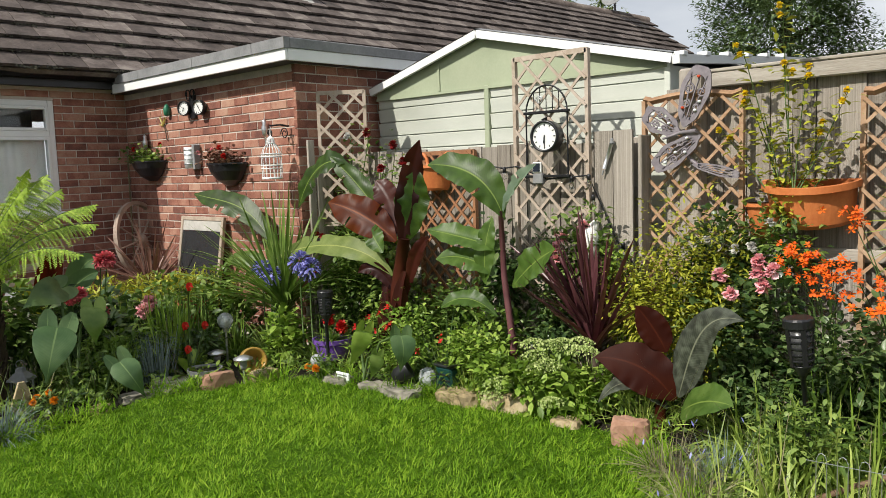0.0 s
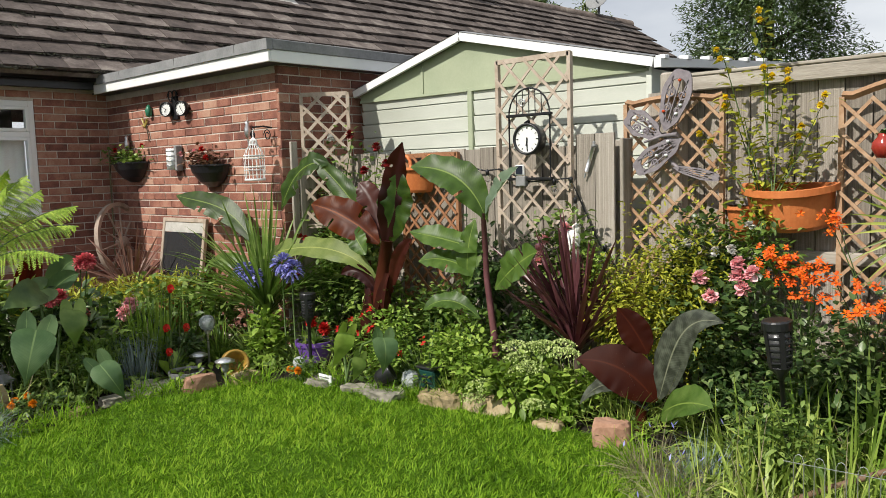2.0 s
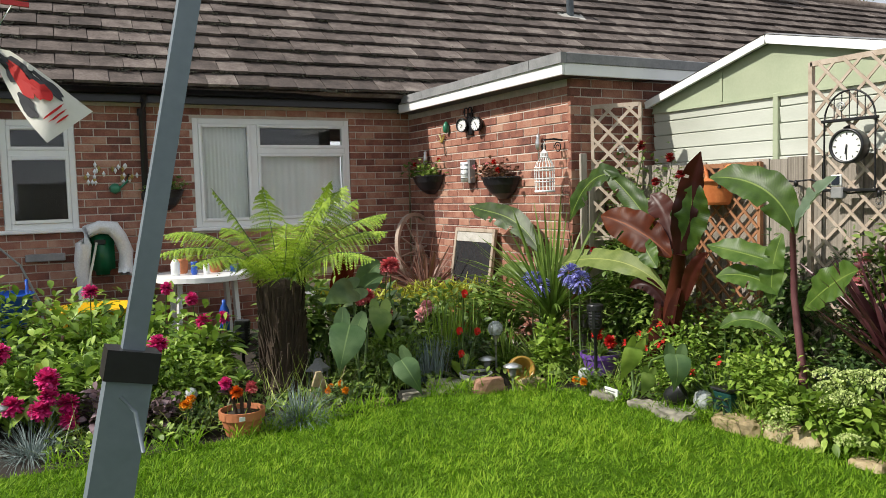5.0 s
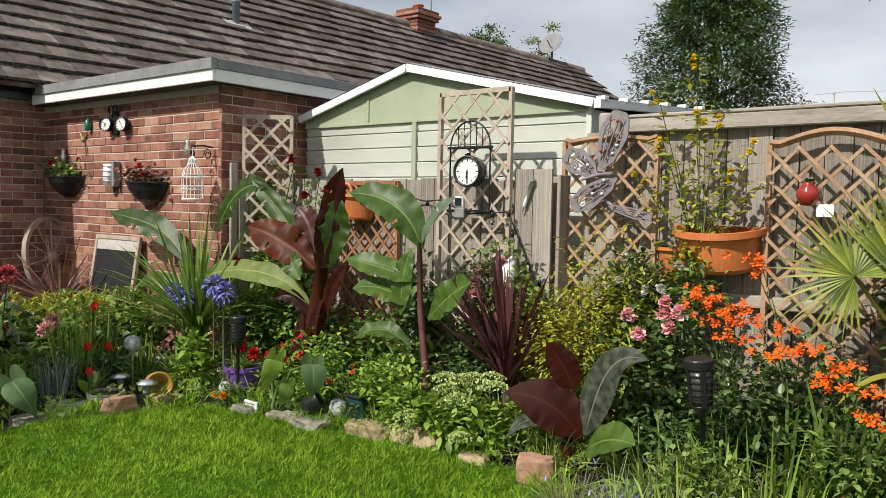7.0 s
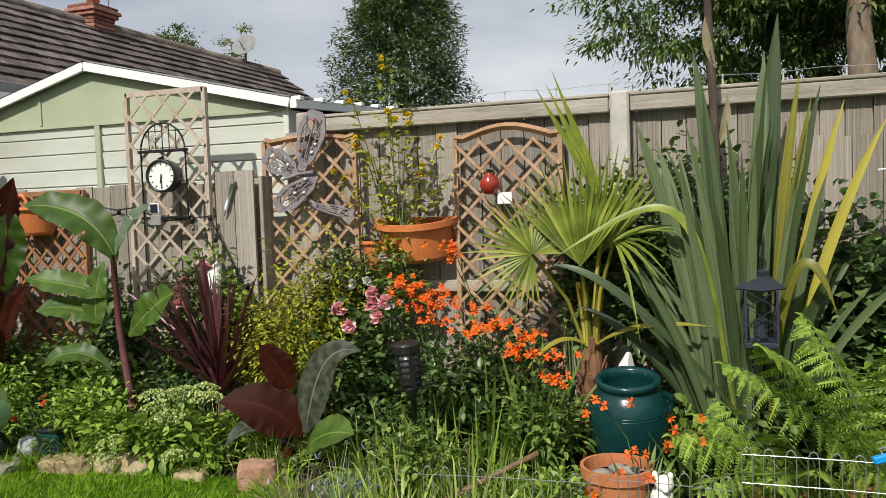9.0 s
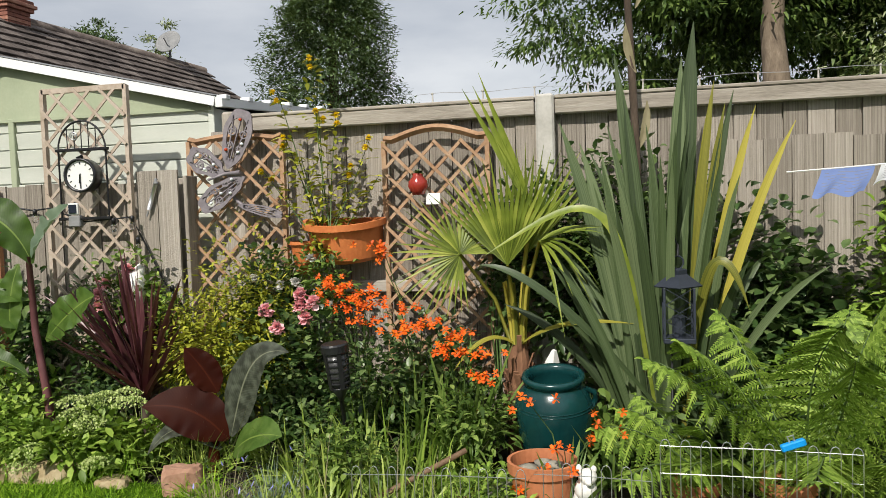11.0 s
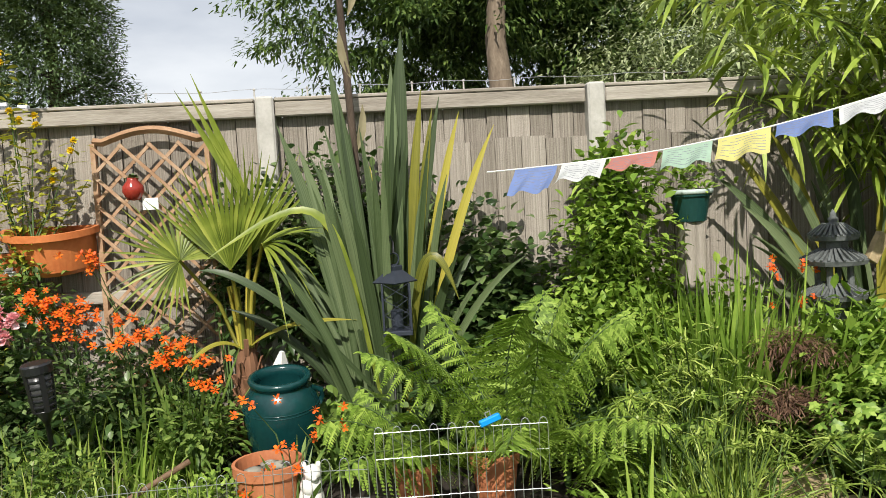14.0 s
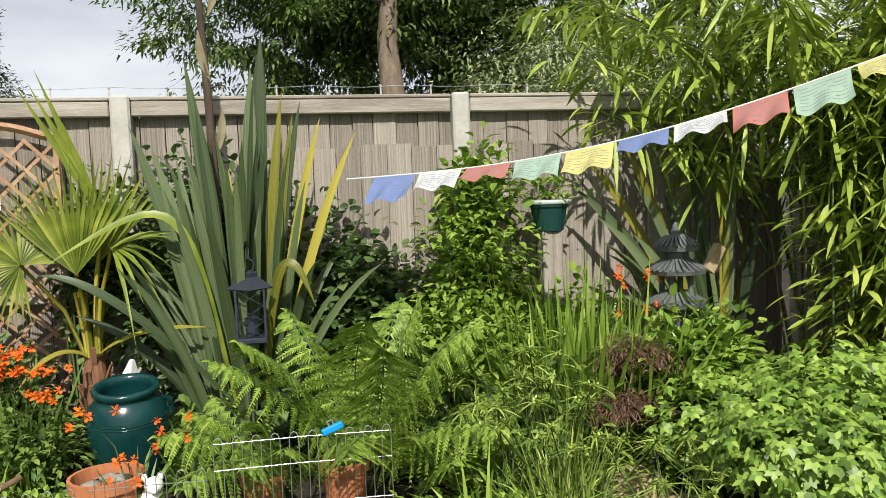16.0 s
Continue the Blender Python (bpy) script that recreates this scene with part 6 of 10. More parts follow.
rp = bush("pink_rose", 4.66, 1.50, 0.0, (0.26, 0.34, 0.40), 900, 0.065, 0.04, M_LEAF_D, "rose bush with clusters of pale pink flowers", 180, category="rose")
rng = np.random.default_rng(181)
for q in ((4.5, 1.41, 0.93), (4.5, 1.34, 0.89), (4.5, 1.42, 0.87), (4.5, 1.39, 0.81), (4.5, 1.61, 0.85), (4.5, 1.55, 0.76)):
    leaf_ob("flower", bloom(rng, np.array(q) - (4.66, 1.50, 0), (-0.9, -0.2, 0.4), 0.085, "rose"), M_PINK, rp)
wr = bush("white_rose", 4.98, 1.80, 0.0, (0.16, 0.28, 0.58), 1500, 0.06, 0.035, M_LEAF_D, "dark climbing shrub with a few white flowers against the fence", 182, category="climber", centre=0.75)
for q in ((4.8, 1.82, 0.99), (4.8, 1.66, 0.95), (4.8, 1.57, 0.97), (4.82, 1.48, 1.1)):
    leaf_ob("flower", bloom(rng, np.array(q) - (4.98, 1.80, 0), (-0.9, -0.2, 0.4), 0.06, "rose"), M_WHITEP, wr)
bush("rose_leaves", 4.60, 1.05, 0.0, (0.22, 0.35, 0.34), 1100, 0.058, 0.034, M_LEAF_D, "mid-green leafy bush under the crocosmia", 183)
bush("rose_leaves", 4.8, 0.75, 0.0, (0.22, 0.35, 0.38), 950, 0.062, 0.034, M_LEAF_D, "leafy bush under the crocosmia", 184)
bush("low_filler", 4.45, 1.4, 0.0, (0.22, 0.3, 0.22), 700, 0.048, 0.028, M_LEAF_D, "low leafy plant behind the young banana", 185)
bush("low_filler", 3.98, 1.03, 0.0, (0.12, 0.2, 0.22), 520, 0.05, 0.024, M_LEAF, "low leafy plant round the leaning solar torch", 188)
bush("low_filler", 4.5, 0.5, 0.0, (0.25, 0.3, 0.25), 700, 0.055, 0.024, M_LEAF, "low leafy plant near the teal urn", 186)
bush("low_filler", 4.65, 2.2, 0.0, (0.2, 0.3, 0.16), 420, 0.05, 0.03, M_LEAF_L, "low leafy plant at the foot of the golden shrub", 187)


def crocosmia(x, y, sprays, seed, n=70, h=0.75, per=8, mat=None, base=0.08, size=0.042):
    rng = np.random.default_rng(seed)
    t = clump("crocosmia", x, y, 0, n, h, 0.022, mat or M_LEAF, "crocosmia with sword leaves and arching orange flower sprays", seed, lean=0.75, droop=0.35, base=base, prof=SWORD, category="crocosmia", group="crocosmia clumps")
    for q in sprays:
        q = np.array(q) - (x, y, 0)
        st = part("flower_stalk", tube_bm([(0, 0, 0.1), (q[0] * 0.4, q[1] * 0.4, q[2] * 0.75), tuple(q)], 0.004, 5, 0.002), M_STEM, t, smooth=True)
        for k in range(per):
            pp = q + rng.normal(0, 0.034, 3) * (1, 1.6, 0.6)
            leaf_ob("flower", bloom(rng, pp, (-0.7, -0.1, 0.5), size * rng.uniform(0.8, 1.2), "flat"), M_ORANGE, st)
    return t


crocosmia(4.72, 1.15, [(4.55, 1.30, 0.99), (4.55, 1.19, 0.97), (4.55, 1.27, 0.92), (4.55, 1.18, 0.90), (4.55, 1.18, 0.84), (4.55, 1.09, 0.92), (4.55, 1.08, 0.88), (4.55, 1.06, 0.79)], 191)
crocosmia(4.7, 0.85, [(4.55, 0.97, 0.85), (4.55, 0.89, 0.84), (4.5, 0.87, 0.76), (4.48, 0.76, 0.78), (4.7, 1.01, 1.12), (4.7, 1.07, 1.18)], 192, per=7)
crocosmia(4.6, 0.6, [(4.42, 0.69, 0.78), (4.4, 0.63, 0.70), (4.4, 0.62, 0.63), (4.38, 0.50, 0.65), (4.3, 0.44, 0.56), (4.45, 0.56, 0.72)], 193)
crocosmia(4.45, -2.15, [(4.3, -2.33, 0.93), (4.3, -2.455, 0.89), (4.3, -2.36, 0.79)], 194, n=195, h=1.12, per=4, mat=M_SHRUB, base=0.3, size=0.042)
bush("low_filler", 4.0, -2.64, 0.0, (0.20, 0.36, 0.46), 1800, 0.085, 0.045, M_SHRUB, "leafy plant at the foot of the pagoda lantern", 195)

crocosmia(3.98, 0.02, [(3.95, 0.17, 0.53), (3.95, -0.17, 0.48), (3.95, -0.10, 0.41), (3.95, 0.03, 0.33), (3.93, 0.08, 0.26), (3.92, 0.15, 0.18)], 196, n=14, h=0.5, per=4, base=0.03)

# ---- fan palm ----
fp = tagged(thing("fan_palm", 4.85, 0.33, 0), "young fan palm with pleated fan leaves and a fibrous trunk", "palm")
rng = np.random.default_rng(201)
bm = bmesh.new()
lathe(bm, [(0.075, -0.03), (0.065, 0.3), (0.06, 0.52), (0.045, 0.62)], 14)
for i in range(60):
    a, h = rng.uniform(0, 2 * math.pi), rng.uniform(0.1, 0.6)
    beam(bm, (0.05 * math.cos(a), 0.05 * math.sin(a), h), (0.085 * math.cos(a), 0.085 * math.sin(a), h + 0.09), 0.025, 0.008)
part("trunk", bm, surface("palm_fibre", [(0.2, (0.12, 0.055, 0.028)), (0.8, (0.30, 0.15, 0.08))], scale=12, rough=0.9, bump=0.6, stretch=(2, 2, 0.4)), fp, "brown fibrous trunk")
for i, (c, way, facev, r, nn, spr, dr, w) in enumerate([
    ((-0.12, 0.03, 1.05), (-0.02, 0.06, 1.0), (-1, 0.1, 0.05), 0.58, 20, 84, 0.04, 0.024),
    ((-0.12, 0.28, 1.11), (-0.1, 0.72, 0.55), (-0.95, 0.0, 0.35), 0.40, 34, 270, 0.16, 0.018),
    ((-0.04, -0.06, 1.10), (0.0, -0.26, 1.0), (-0.95, -0.2, 0.2), 0.60, 13, 56, 0.06, 0.024),
    ((-0.12, -0.14, 1.17), (-0.25, -0.85, 0.30), (-0.5, -0.1, 0.85), 0.40, 14, 120, 0.62, 0.024),
    ((-0.08, -0.10, 1.34), (0.0, 0.40, 0.92), (-0.95, 0.1, 0.2), 0.74, 3, 9, 0.02, 0.042)]):
    lf = leaf_ob("fan_leaf", fan_leaf(rng, np.array(c), way, facev, r, nn, spr, dr, w), M_PALM, fp)
    part("leaf_stalk", tube_bm([(0, 0, 0.5), (c[0] * 0.4, c[1] * 0.4, 0.5 + (c[2] - 0.5) * 0.6), c], 0.014, 6, 0.009), M_FLAX_Y, lf, "yellow-green leaf stalk", smooth=True)
for i in range(9):
    a = rng.uniform(0, 2 * math.pi)
    part("leaf_stalk", tube_bm([(0.02 * math.cos(a), 0.02 * math.sin(a), 0.48), (0.035 * math.cos(a), 0.035 * math.sin(a), 0.70), (0.07 * math.cos(a), 0.07 * math.sin(a), 0.95)], 0.018, 6, 0.008), M_FLAX_Y, fp, "yellow-green leaf stalk", smooth=True)
leaf_ob("old_leaf", [curve_leaf([(-0.02, 0.0, 0.6), (-0.15, -0.25, 0.74), (-0.22, -0.6, 0.76)], 0.05, SWORD, 0.2, (-0.4, 0, 0.9)), curve_leaf([(-0.02, 0.0, 0.6), (-0.12, 0.15, 0.66), (-0.2, 0.32, 0.5)], 0.04, SWORD, 0.2, (-0.4, 0, 0.9))], M_FLAX_Y, fp, "yellowing old leaf")

# ---- great flax ----
fx = tagged(thing("flax", 4.80, -0.42, 0), "tall grey-green flax with broad sword leaves and some yellow ones", "flax")
rng = np.random.default_rng(211)


SWORD_LEAF = (0.35, 0.6, 0.85, 1.0, 0.95, 0.7, 0.04)


def flax_blade(x0, y0, tip, w, mat, sag=0.0, turn=0.0):
    """A long folded blade from the crown to its tip, bowing by sag."""
    b, e = np.array([x0, y0, 0.03]), np.asarray(tip, float)
    mid = b + (e - b) * 0.55 + np.array([0, (e[1] - b[1]) * -0.10, sag + 0.03])
    leaf_ob("blade", curve_leaf([b, mid, e], w, SWORD_LEAF, 0.4, (-0.9, turn, 0.3), 0, rng, 0, 12, 2), mat, fx)


for i in range(50):
    k = rng.uniform(-1, 1)
    up = 1.95 - 0.70 * abs(k) - 0.55 * rng.random()
    reach = k * rng.uniform(0.55, 1.05) * (1.0 if k > 0 else 0.72)
    flax_blade(rng.normal(0, 0.07), k * 0.17 + rng.normal(0, 0.04), (rng.normal(-0.05, 0.16), reach, up), rng.uniform(0.032, 0.060), M_FLAX if rng.random() < 0.96 else M_FLAX_Y, rng.uniform(0, 0.1) * abs(k), rng.uniform(-0.5, 0.5))
for y0, ty, tz, w, m in [(0.12, 0.50, 1.77, 0.07, M_FLAX), (0.1, 0.40, 1.66, 0.07, M_FLAX), (0.05, 0.22, 2.09, 0.075, M_FLAX), (0.04, 0.18, 1.9, 0.07, M_FLAX), (-0.04, -0.16, 2.22, 0.105, M_FLAX), (-0.02, -0.10, 2.05, 0.09, M_FLAX), (-0.07, -0.25, 1.93, 0.055, M_FLAX_Y), (-0.09, -0.30, 1.82, 0.05, M_FLAX_Y), (-0.08, -0.34, 1.88, 0.055, M_FLAX), (-0.1, -0.44, 1.80, 0.05, M_FLAX_Y), (-0.1, -0.62, 1.72, 0.05, M_FLAX_Y)]:
    flax_blade(0.0, y0, (-0.04, ty, tz), w, m)
for pts, w, m in (([(-0.05, 0.05, 0.3), (-0.2, 0.20, 1.11), (-0.2, 0.42, 1.33), (-0.25, 0.87, 1.11)], 0.045, M_PALM), ([(-0.1, 0.02, 0.3), (-0.3, 0.52, 0.89), (-0.3, 0.89, 1.07)], 0.045, M_FLAX), ([(-0.1, -0.1, 0.3), (-0.28, -0.20, 1.03), (-0.32, -0.36, 0.85)], 0.05, M_FLAX_Y)):
    leaf_ob("blade", curve_leaf(pts, w, SWORD_LEAF, 0.3, (-0.8, 0, 0.6), 0, rng, 0, 16, 2), m, fx)
st = tagged(thing("flax_flower_stalk", 4.95, -0.33, 0), "tall dark woody flower stalk of the flax", "stalk")
part("stalk", tube_bm([(0, 0, 0), (-0.02, 0.02, 1.0), (0.0, 0.03, 1.7), (0.03, 0.06, 2.45), (0.05, 0.1, 2.9)], 0.028, 8, 0.015), M_BARK, st, "dark woody stalk", smooth=True)
for z, s in ((1.25, 1), (1.62, -1), (2.02, 1), (2.35, -1)):
    leaf_ob("bract", curve_leaf([(0, 0.02, z), (0, 0.02 + 0.04 * s, z + 0.12), (0, 0.02 + 0.05 * s, z + 0.26)], 0.045, LEAF, 0.6, (-1, 0, 0)), M_DRY, st, "dry tan bract")
bush("dark_ivy", 5.05, -0.95, 0.0, (0.17, 0.55, 0.62), 2300, 0.075, 0.06, M_LEAF_D, "glossy dark ivy climbing the fence", 221, category="ivy", centre=0.65, hollow=0.3, lumps=10)
bush("dark_ivy", 5.08, -0.15, 0.0, (0.12, 0.6, 0.75), 3000, 0.06, 0.045, M_LEAF_D, "thin dark climber on the fence behind the flax", 222, category="ivy", centre=0.9, hollow=0.15, lumps=10)
bush("dark_ivy", 5.1, 0.45, 0.0, (0.1, 0.3, 0.55), 800, 0.055, 0.04, M_LEAF_D, "thin dark climber on the fence beside the palm", 223, category="ivy", centre=1.1, hollow=0.1)
bush("dark_ivy", 5.0, -0.55, 0.0, (0.14, 0.5, 0.55), 2400, 0.065, 0.045, M_LEAF_D, "dark shaded climber behind the flax", 227, category="ivy", centre=0.55, hollow=0.2, lumps=9)
bush("fence_shrub", 4.95, -1.75, 0.0, (0.25, 0.42, 0.72), 3600, 0.075, 0.038, M_LEAF_L, "leafy mid-green shrub growing up the fence", 224, centre=0.78, lumps=9, droop=0.5)
bush("fence_shrub", 4.6, -1.6, 0.0, (0.35, 0.5, 0.42), 2600, 0.075, 0.036, M_LEAF_L, "leafy mid-green shrub below the flags", 225, lumps=8, droop=0.5)
bush("fence_shrub", 5.05, -1.75, 0.9, (0.12, 0.2, 0.42), 520, 0.09, 0.05, M_SHRUB, "upper shoots of the green shrub by the post", 226, lumps=5)
bush("fence_shrub", 4.72, -2.22, 0.0, (0.22, 0.30, 0.42), 2000, 0.075, 0.036, M_LEAF_L, "leafy light green shrub below the green pot", 228, lumps=8, droop=0.5)
leafy_bed = [(4.3, -1.35, 0.3, 0.3, 0.5, M_LEAF_D, 700, 0.08), (4.6, -0.75, 0.3, 0.3, 0.5, M_LEAF_D, 700, 0.09), (4.15, -1.95, 0.35, 0.35, 0.55, M_LEAF, 900, 0.07), (4.4, -2.25, 0.3, 0.3, 0.5, M_LEAF, 600, 0.07), (4.7, 0.0, 0.25, 0.3, 0.4, M_LEAF, 600, 0.08), (4.15, 0.2, 0.2, 0.2, 0.2, M_LEAF, 380, 0.05), (4.0, 0.4, 0.3, 0.3, 0.22, M_LEAF_L, 420, 0.05), (3.6, -0.1, 0.3, 0.3, 0.15, M_LEAF_L, 320, 0.05), (3.5, -1.3, 0.35, 0.4, 0.25, M_LEAF_L, 600, 0.06), (3.85, -1.6, 0.3, 0.4, 0.4, M_LEAF, 700, 0.06)]
for i, (x, y, rx, ry, h, m, n, lf) in enumerate(leafy_bed):
    bush("bed_foliage", x, y, 0, (rx, ry, h * 0.5), n, lf, lf * 0.42, m, "leafy green filling plant in the far border", 230 + i, group="far border foliage")

# ---- ground ferns ----
for i, (x, y, z, rows) in enumerate([
    (4.1, -0.95, 0.15, [(160, 66, 1.20, 0.39, 0.32), (200, 60, 1.12, 0.37, 0.34), (245, 62, 1.18, 0.39, 0.36), (285, 58, 1.12, 0.37, 0.34), (120, 60, 1.12, 0.39, 0.34), (180, 42, 1.00, 0.37, 0.42), (215, 38, 1.00, 0.35, 0.42), (255, 36, 1.06, 0.37, 0.40), (90, 52, 1.06, 0.37, 0.34), (330, 66, 1.06, 0.37, 0.3), (45, 64, 1.06, 0.35, 0.3), (265, 74, 1.06, 0.37, 0.3)]),
    (4.12, -0.62, 0.12, [(110, 48, 0.88, 0.34, 0.42), (135, 40, 0.85, 0.34, 0.44), (160, 46, 0.78, 0.32, 0.46), (85, 56, 0.8, 0.32, 0.40), (190, 50, 0.7, 0.30, 0.46), (225, 48, 0.7, 0.30, 0.44), (60, 50, 0.75, 0.30, 0.36), (145, 64, 0.72, 0.30, 0.40)]),
    (3.95, -1.25, 0.12, [(250, 40, 0.90, 0.35, 0.42), (280, 48, 0.90, 0.35, 0.40), (215, 50, 0.80, 0.33, 0.44), (180, 46, 0.78, 0.33, 0.44), (310, 50, 0.80, 0.33, 0.38), (150, 56, 0.78, 0.33, 0.40)])]):
    rows = [(a, e + 3, l * (1.04, 0.98, 0.84)[i], w * 1.22, c * 0.95) for a, e, l, w, c in rows]
    fern("ground_fern", x, y, z, rows, ("large bright green fern with tall arching fronds", "bright green fern arching over the wire edging", "bright green fern with spreading fronds")[i], 242 + i, lace=True)

# ---- right-hand corner: bamboo, second flax, acer, mounds ----
def bamboo(x, y, n, seed, h=2.6, reach=0.7, aim=None, low=0.18):
    rng = np.random.default_rng(seed)
    t = tagged(thing("bamboo", x, y, 0), "tall bamboo clump with arching canes and long green leaves", "bamboo", "bamboo clumps")
    P, D = [], []
    for i in range(n):
        a = rng.uniform(0, 2 * math.pi) if aim is None else radians(aim) + rng.normal(0, 0.45)
        b = np.array([rng.normal(0, 0.14), rng.normal(0, 0.14), 0])
        q = rng.uniform(0.2, 1.0) * reach
        hh = h * rng.uniform(0.75, 1.1)
        pts = [b, b + (q * 0.15 * math.cos(a), q * 0.15 * math.sin(a), hh * 0.5), b + (q * 0.5 * math.cos(a), q * 0.5 * math.sin(a), hh * 0.85), b + (q * math.cos(a), q * math.sin(a), hh)]
        part("cane", tube_bm([tuple(p) for p in pts], 0.009, 6, 0.003), M_DRY if i % 3 else M_STEM, t, smooth=True)
        m = 125
        s = rng.random(m) ** 0.7
        s = low + (1 - low) * s
        k = np.array([np.interp(s, (0, 0.5, 0.85, 1.0), [p[j] for p in pts]) for j in range(3)]).T
        w = rng.normal(size=(m, 3))
        w[:, 2] = -0.2 + 0.5 * w[:, 2]
        w /= np.linalg.norm(w, axis=1, keepdims=True)
        P.append(k + w * rng.uniform(0.02, 0.22, (m, 1)))
        D.append(w)
    P, D = np.concatenate(P), np.concatenate(D)
    leaf_ob("leaves", blades(P, D, rng.uniform(0.11, 0.25, len(P)), rng.uniform(0.018, 0.040, len(P)), rng.uniform(0.1, 0.6, len(P)), LEAF, 0.15, rng=rng), M_BAMBOO, t)
    return t


bamboo(4.12, -3.76, 26, 251, 2.7, 0.25, None, 0.12)
bamboo(3.7, -3.92, 9, 252, 2.6, 0.35)
bamboo(4.85, -3.85, 9, 253, 2.40, 1.75, 92, 0.70)
bamboo(4.45, -3.75, 7, 255, 2.45, 1.45, 98, 0.74)
f2 = tagged(thing("flax", 4.95, -3.28, 0), "dark flax with shaded arching leaves before the fence", "flax")
rng = np.random.default_rng(261)
fx = f2
for ty, tz, w, m in ((0.97, 1.40, 0.07, M_FLAX), (0.87, 1.60, 0.06, M_FLAX_Y), (0.33, 1.77, 0.075, M_FLAX), (0.66, 1.46, 0.06, M_FLAX), (0.10, 1.72, 0.07, M_FLAX), (0.02, 1.58, 0.07, M_FLAX), (0.72, 1.66, 0.05, M_FLAX_Y), (0.50, 1.72, 0.06, M_FLAX), (0.90, 1.22, 0.06, M_FLAX), (0.80, 1.06, 0.055, M_FLAX)):
    flax_blade(rng.normal(-0.03, 0.05), ty * 0.12, (rng.normal(-0.08, 0.08), ty, tz), w, m, 0.05 * ty, rng.uniform(-0.4, 0.4))
for i in range(14):
    k = rng.uniform(-0.5, 1)
    flax_blade(rng.normal(0, 0.06), k * 0.14, (rng.normal(-0.05, 0.10), k * rng.uniform(0.5, 0.9), 1.6 - 0.5 * abs(k) - 0.4 * rng.random()), rng.uniform(0.04, 0.065), M_FLAX if i % 5 else M_FLAX_Y, 0.08 * abs(k), rng.uniform(-0.5, 0.5))
for i, (x, y, z, r, h) in enumerate([(3.88, -2.13, 0.40, 0.21, 0.06), (4.0, -2.24, 0.60, 0.19, 0.07)]):
    rng = np.random.default_rng(270 + i)
    ac = tagged(thing("acer", x, y, 0), "low dissected acer with feathery bronze leaves", "acer", "dissected acers")
    part("stem", stems_bm(rng, 6, r, z, 0.008, 0.03), M_BARK, ac, smooth=True, kind="stuff")
    n = 1500
    p, d = cloud(rng, n, (r, r * 1.1, h), (0, 0, z), 0.2, 9)
    p[:, 2] -= 0.9 * (p[:, 0] ** 2 + p[:, 1] ** 2)
    d = d + 0.6 * rng.normal(size=(n, 3))
    d[:, 2] = d[:, 2] * 0.5 - 0.2
    leaf_ob("leaves", blades(p, d, 0.05, 0.006, 0.3, OVAL, rng=rng), M_ACER, ac)
GERAN = [(3.15, -2.45, 0.5, 0.42, 0.26, 2300), (2.95, -2.75, 0.4, 0.4, 0.28, 1700), (3.35, -2.9, 0.45, 0.4, 0.3, 1800)]
for i, (x, y, rx, ry, h, n) in enumerate(GERAN):
    rng = np.random.default_rng(280 + i)
    g = tagged(thing("geranium_mound", x, y, 0), "dense mound of lobed mid-green geranium leaves", "geranium", "geranium mounds")
    part("stem", stems_bm(rng, 30, rx, 0.5, 0.004, 0.2), M_STEM, g, smooth=True, kind="stuff")
    p, d = cloud(rng, n, (rx, ry, h), (0, 0, 0.43), 0.55, 5)
    p[:, 2] = np.maximum(p[:, 2], 0.03)
    up = d * (0.5, 0.5, 0.4) + np.array([-0.25, 0.1, 0.75])
    up /= np.linalg.norm(up, axis=1, keepdims=True)
    up = up + 0.30 * rng.normal(size=(n, 3))
    up /= np.linalg.norm(up, axis=1, keepdims=True)
    sets, turn = [], rng.uniform(0, 6.3, n)
    for k in range(5):
        a = 2 * math.pi * k / 5 + turn
        u = np.cross(up, np.array([0.4, 0.3, 0.8]))
        u /= np.linalg.norm(u, axis=1, keepdims=True)
        w = np.cross(up, u)
        dd = np.cos(a)[:, None] * u + np.sin(a)[:, None] * w
        sets.append(blades(p, dd, rng.uniform(0.024, 0.036, n), 0.021, rng.uniform(0.0, 0.5, n), (0.2, 0.7, 1.0, 0.55, 0.2), S=np.cross(dd, up)))
    leaf_ob("leaves", sets, M_SHRUB, g)
for i, (x, y, n, h, w, m, ln) in enumerate([(3.75, -1.75, 200, 0.7, 0.012, M_TUFT, 0.9), (3.9, -1.45, 160, 0.65, 0.012, M_LEAF_L, 0.9), (3.5, -1.65, 200, 0.6, 0.010, M_TUFT, 1.0), (3.3, -1.3, 30, 0.62, 0.022, M_LEAF_L, 0.7), (3.35, -1.75, 60, 0.5, 0.012, M_LEAF, 0.9), (4.42, -2.1, 460, 1.12, 0.028, M_SHRUB, 0.75), (4.1, -2.12, 200, 0.7, 0.016, M_SHRUB, 0.9), (4.12, -2.48, 300, 0.80, 0.022, M_SHRUB, 0.8), (4.35, -2.6, 120, 0.7, 0.014, M_LEAF, 1.1), (3.05, -1.55, 40, 0.5, 0.014, M_LEAF_L, 0.8), (4.7, -2.0, 80, 0.8, 0.016, M_LEAF, 0.6), (4.4, -1.92, 170, 1.12, 0.028, M_LEAF_L, 0.55), (4.35, -2.12, 190, 1.15, 0.028, M_LEAF_L, 0.55), (4.3, -2.34, 170, 1.0, 0.026, M_LEAF_L, 0.6), (4.5, -0.15, 60, 0.5, 0.018, M_LEAF, 0.9)]):
    clump("border_grass", x, y, 0, n, h, w, m, "arching green grassy leaves in the far border", 290 + i, lean=ln, droop=0.5, base=0.30 if h >= 1.0 else 0.10, group="far border grasses")
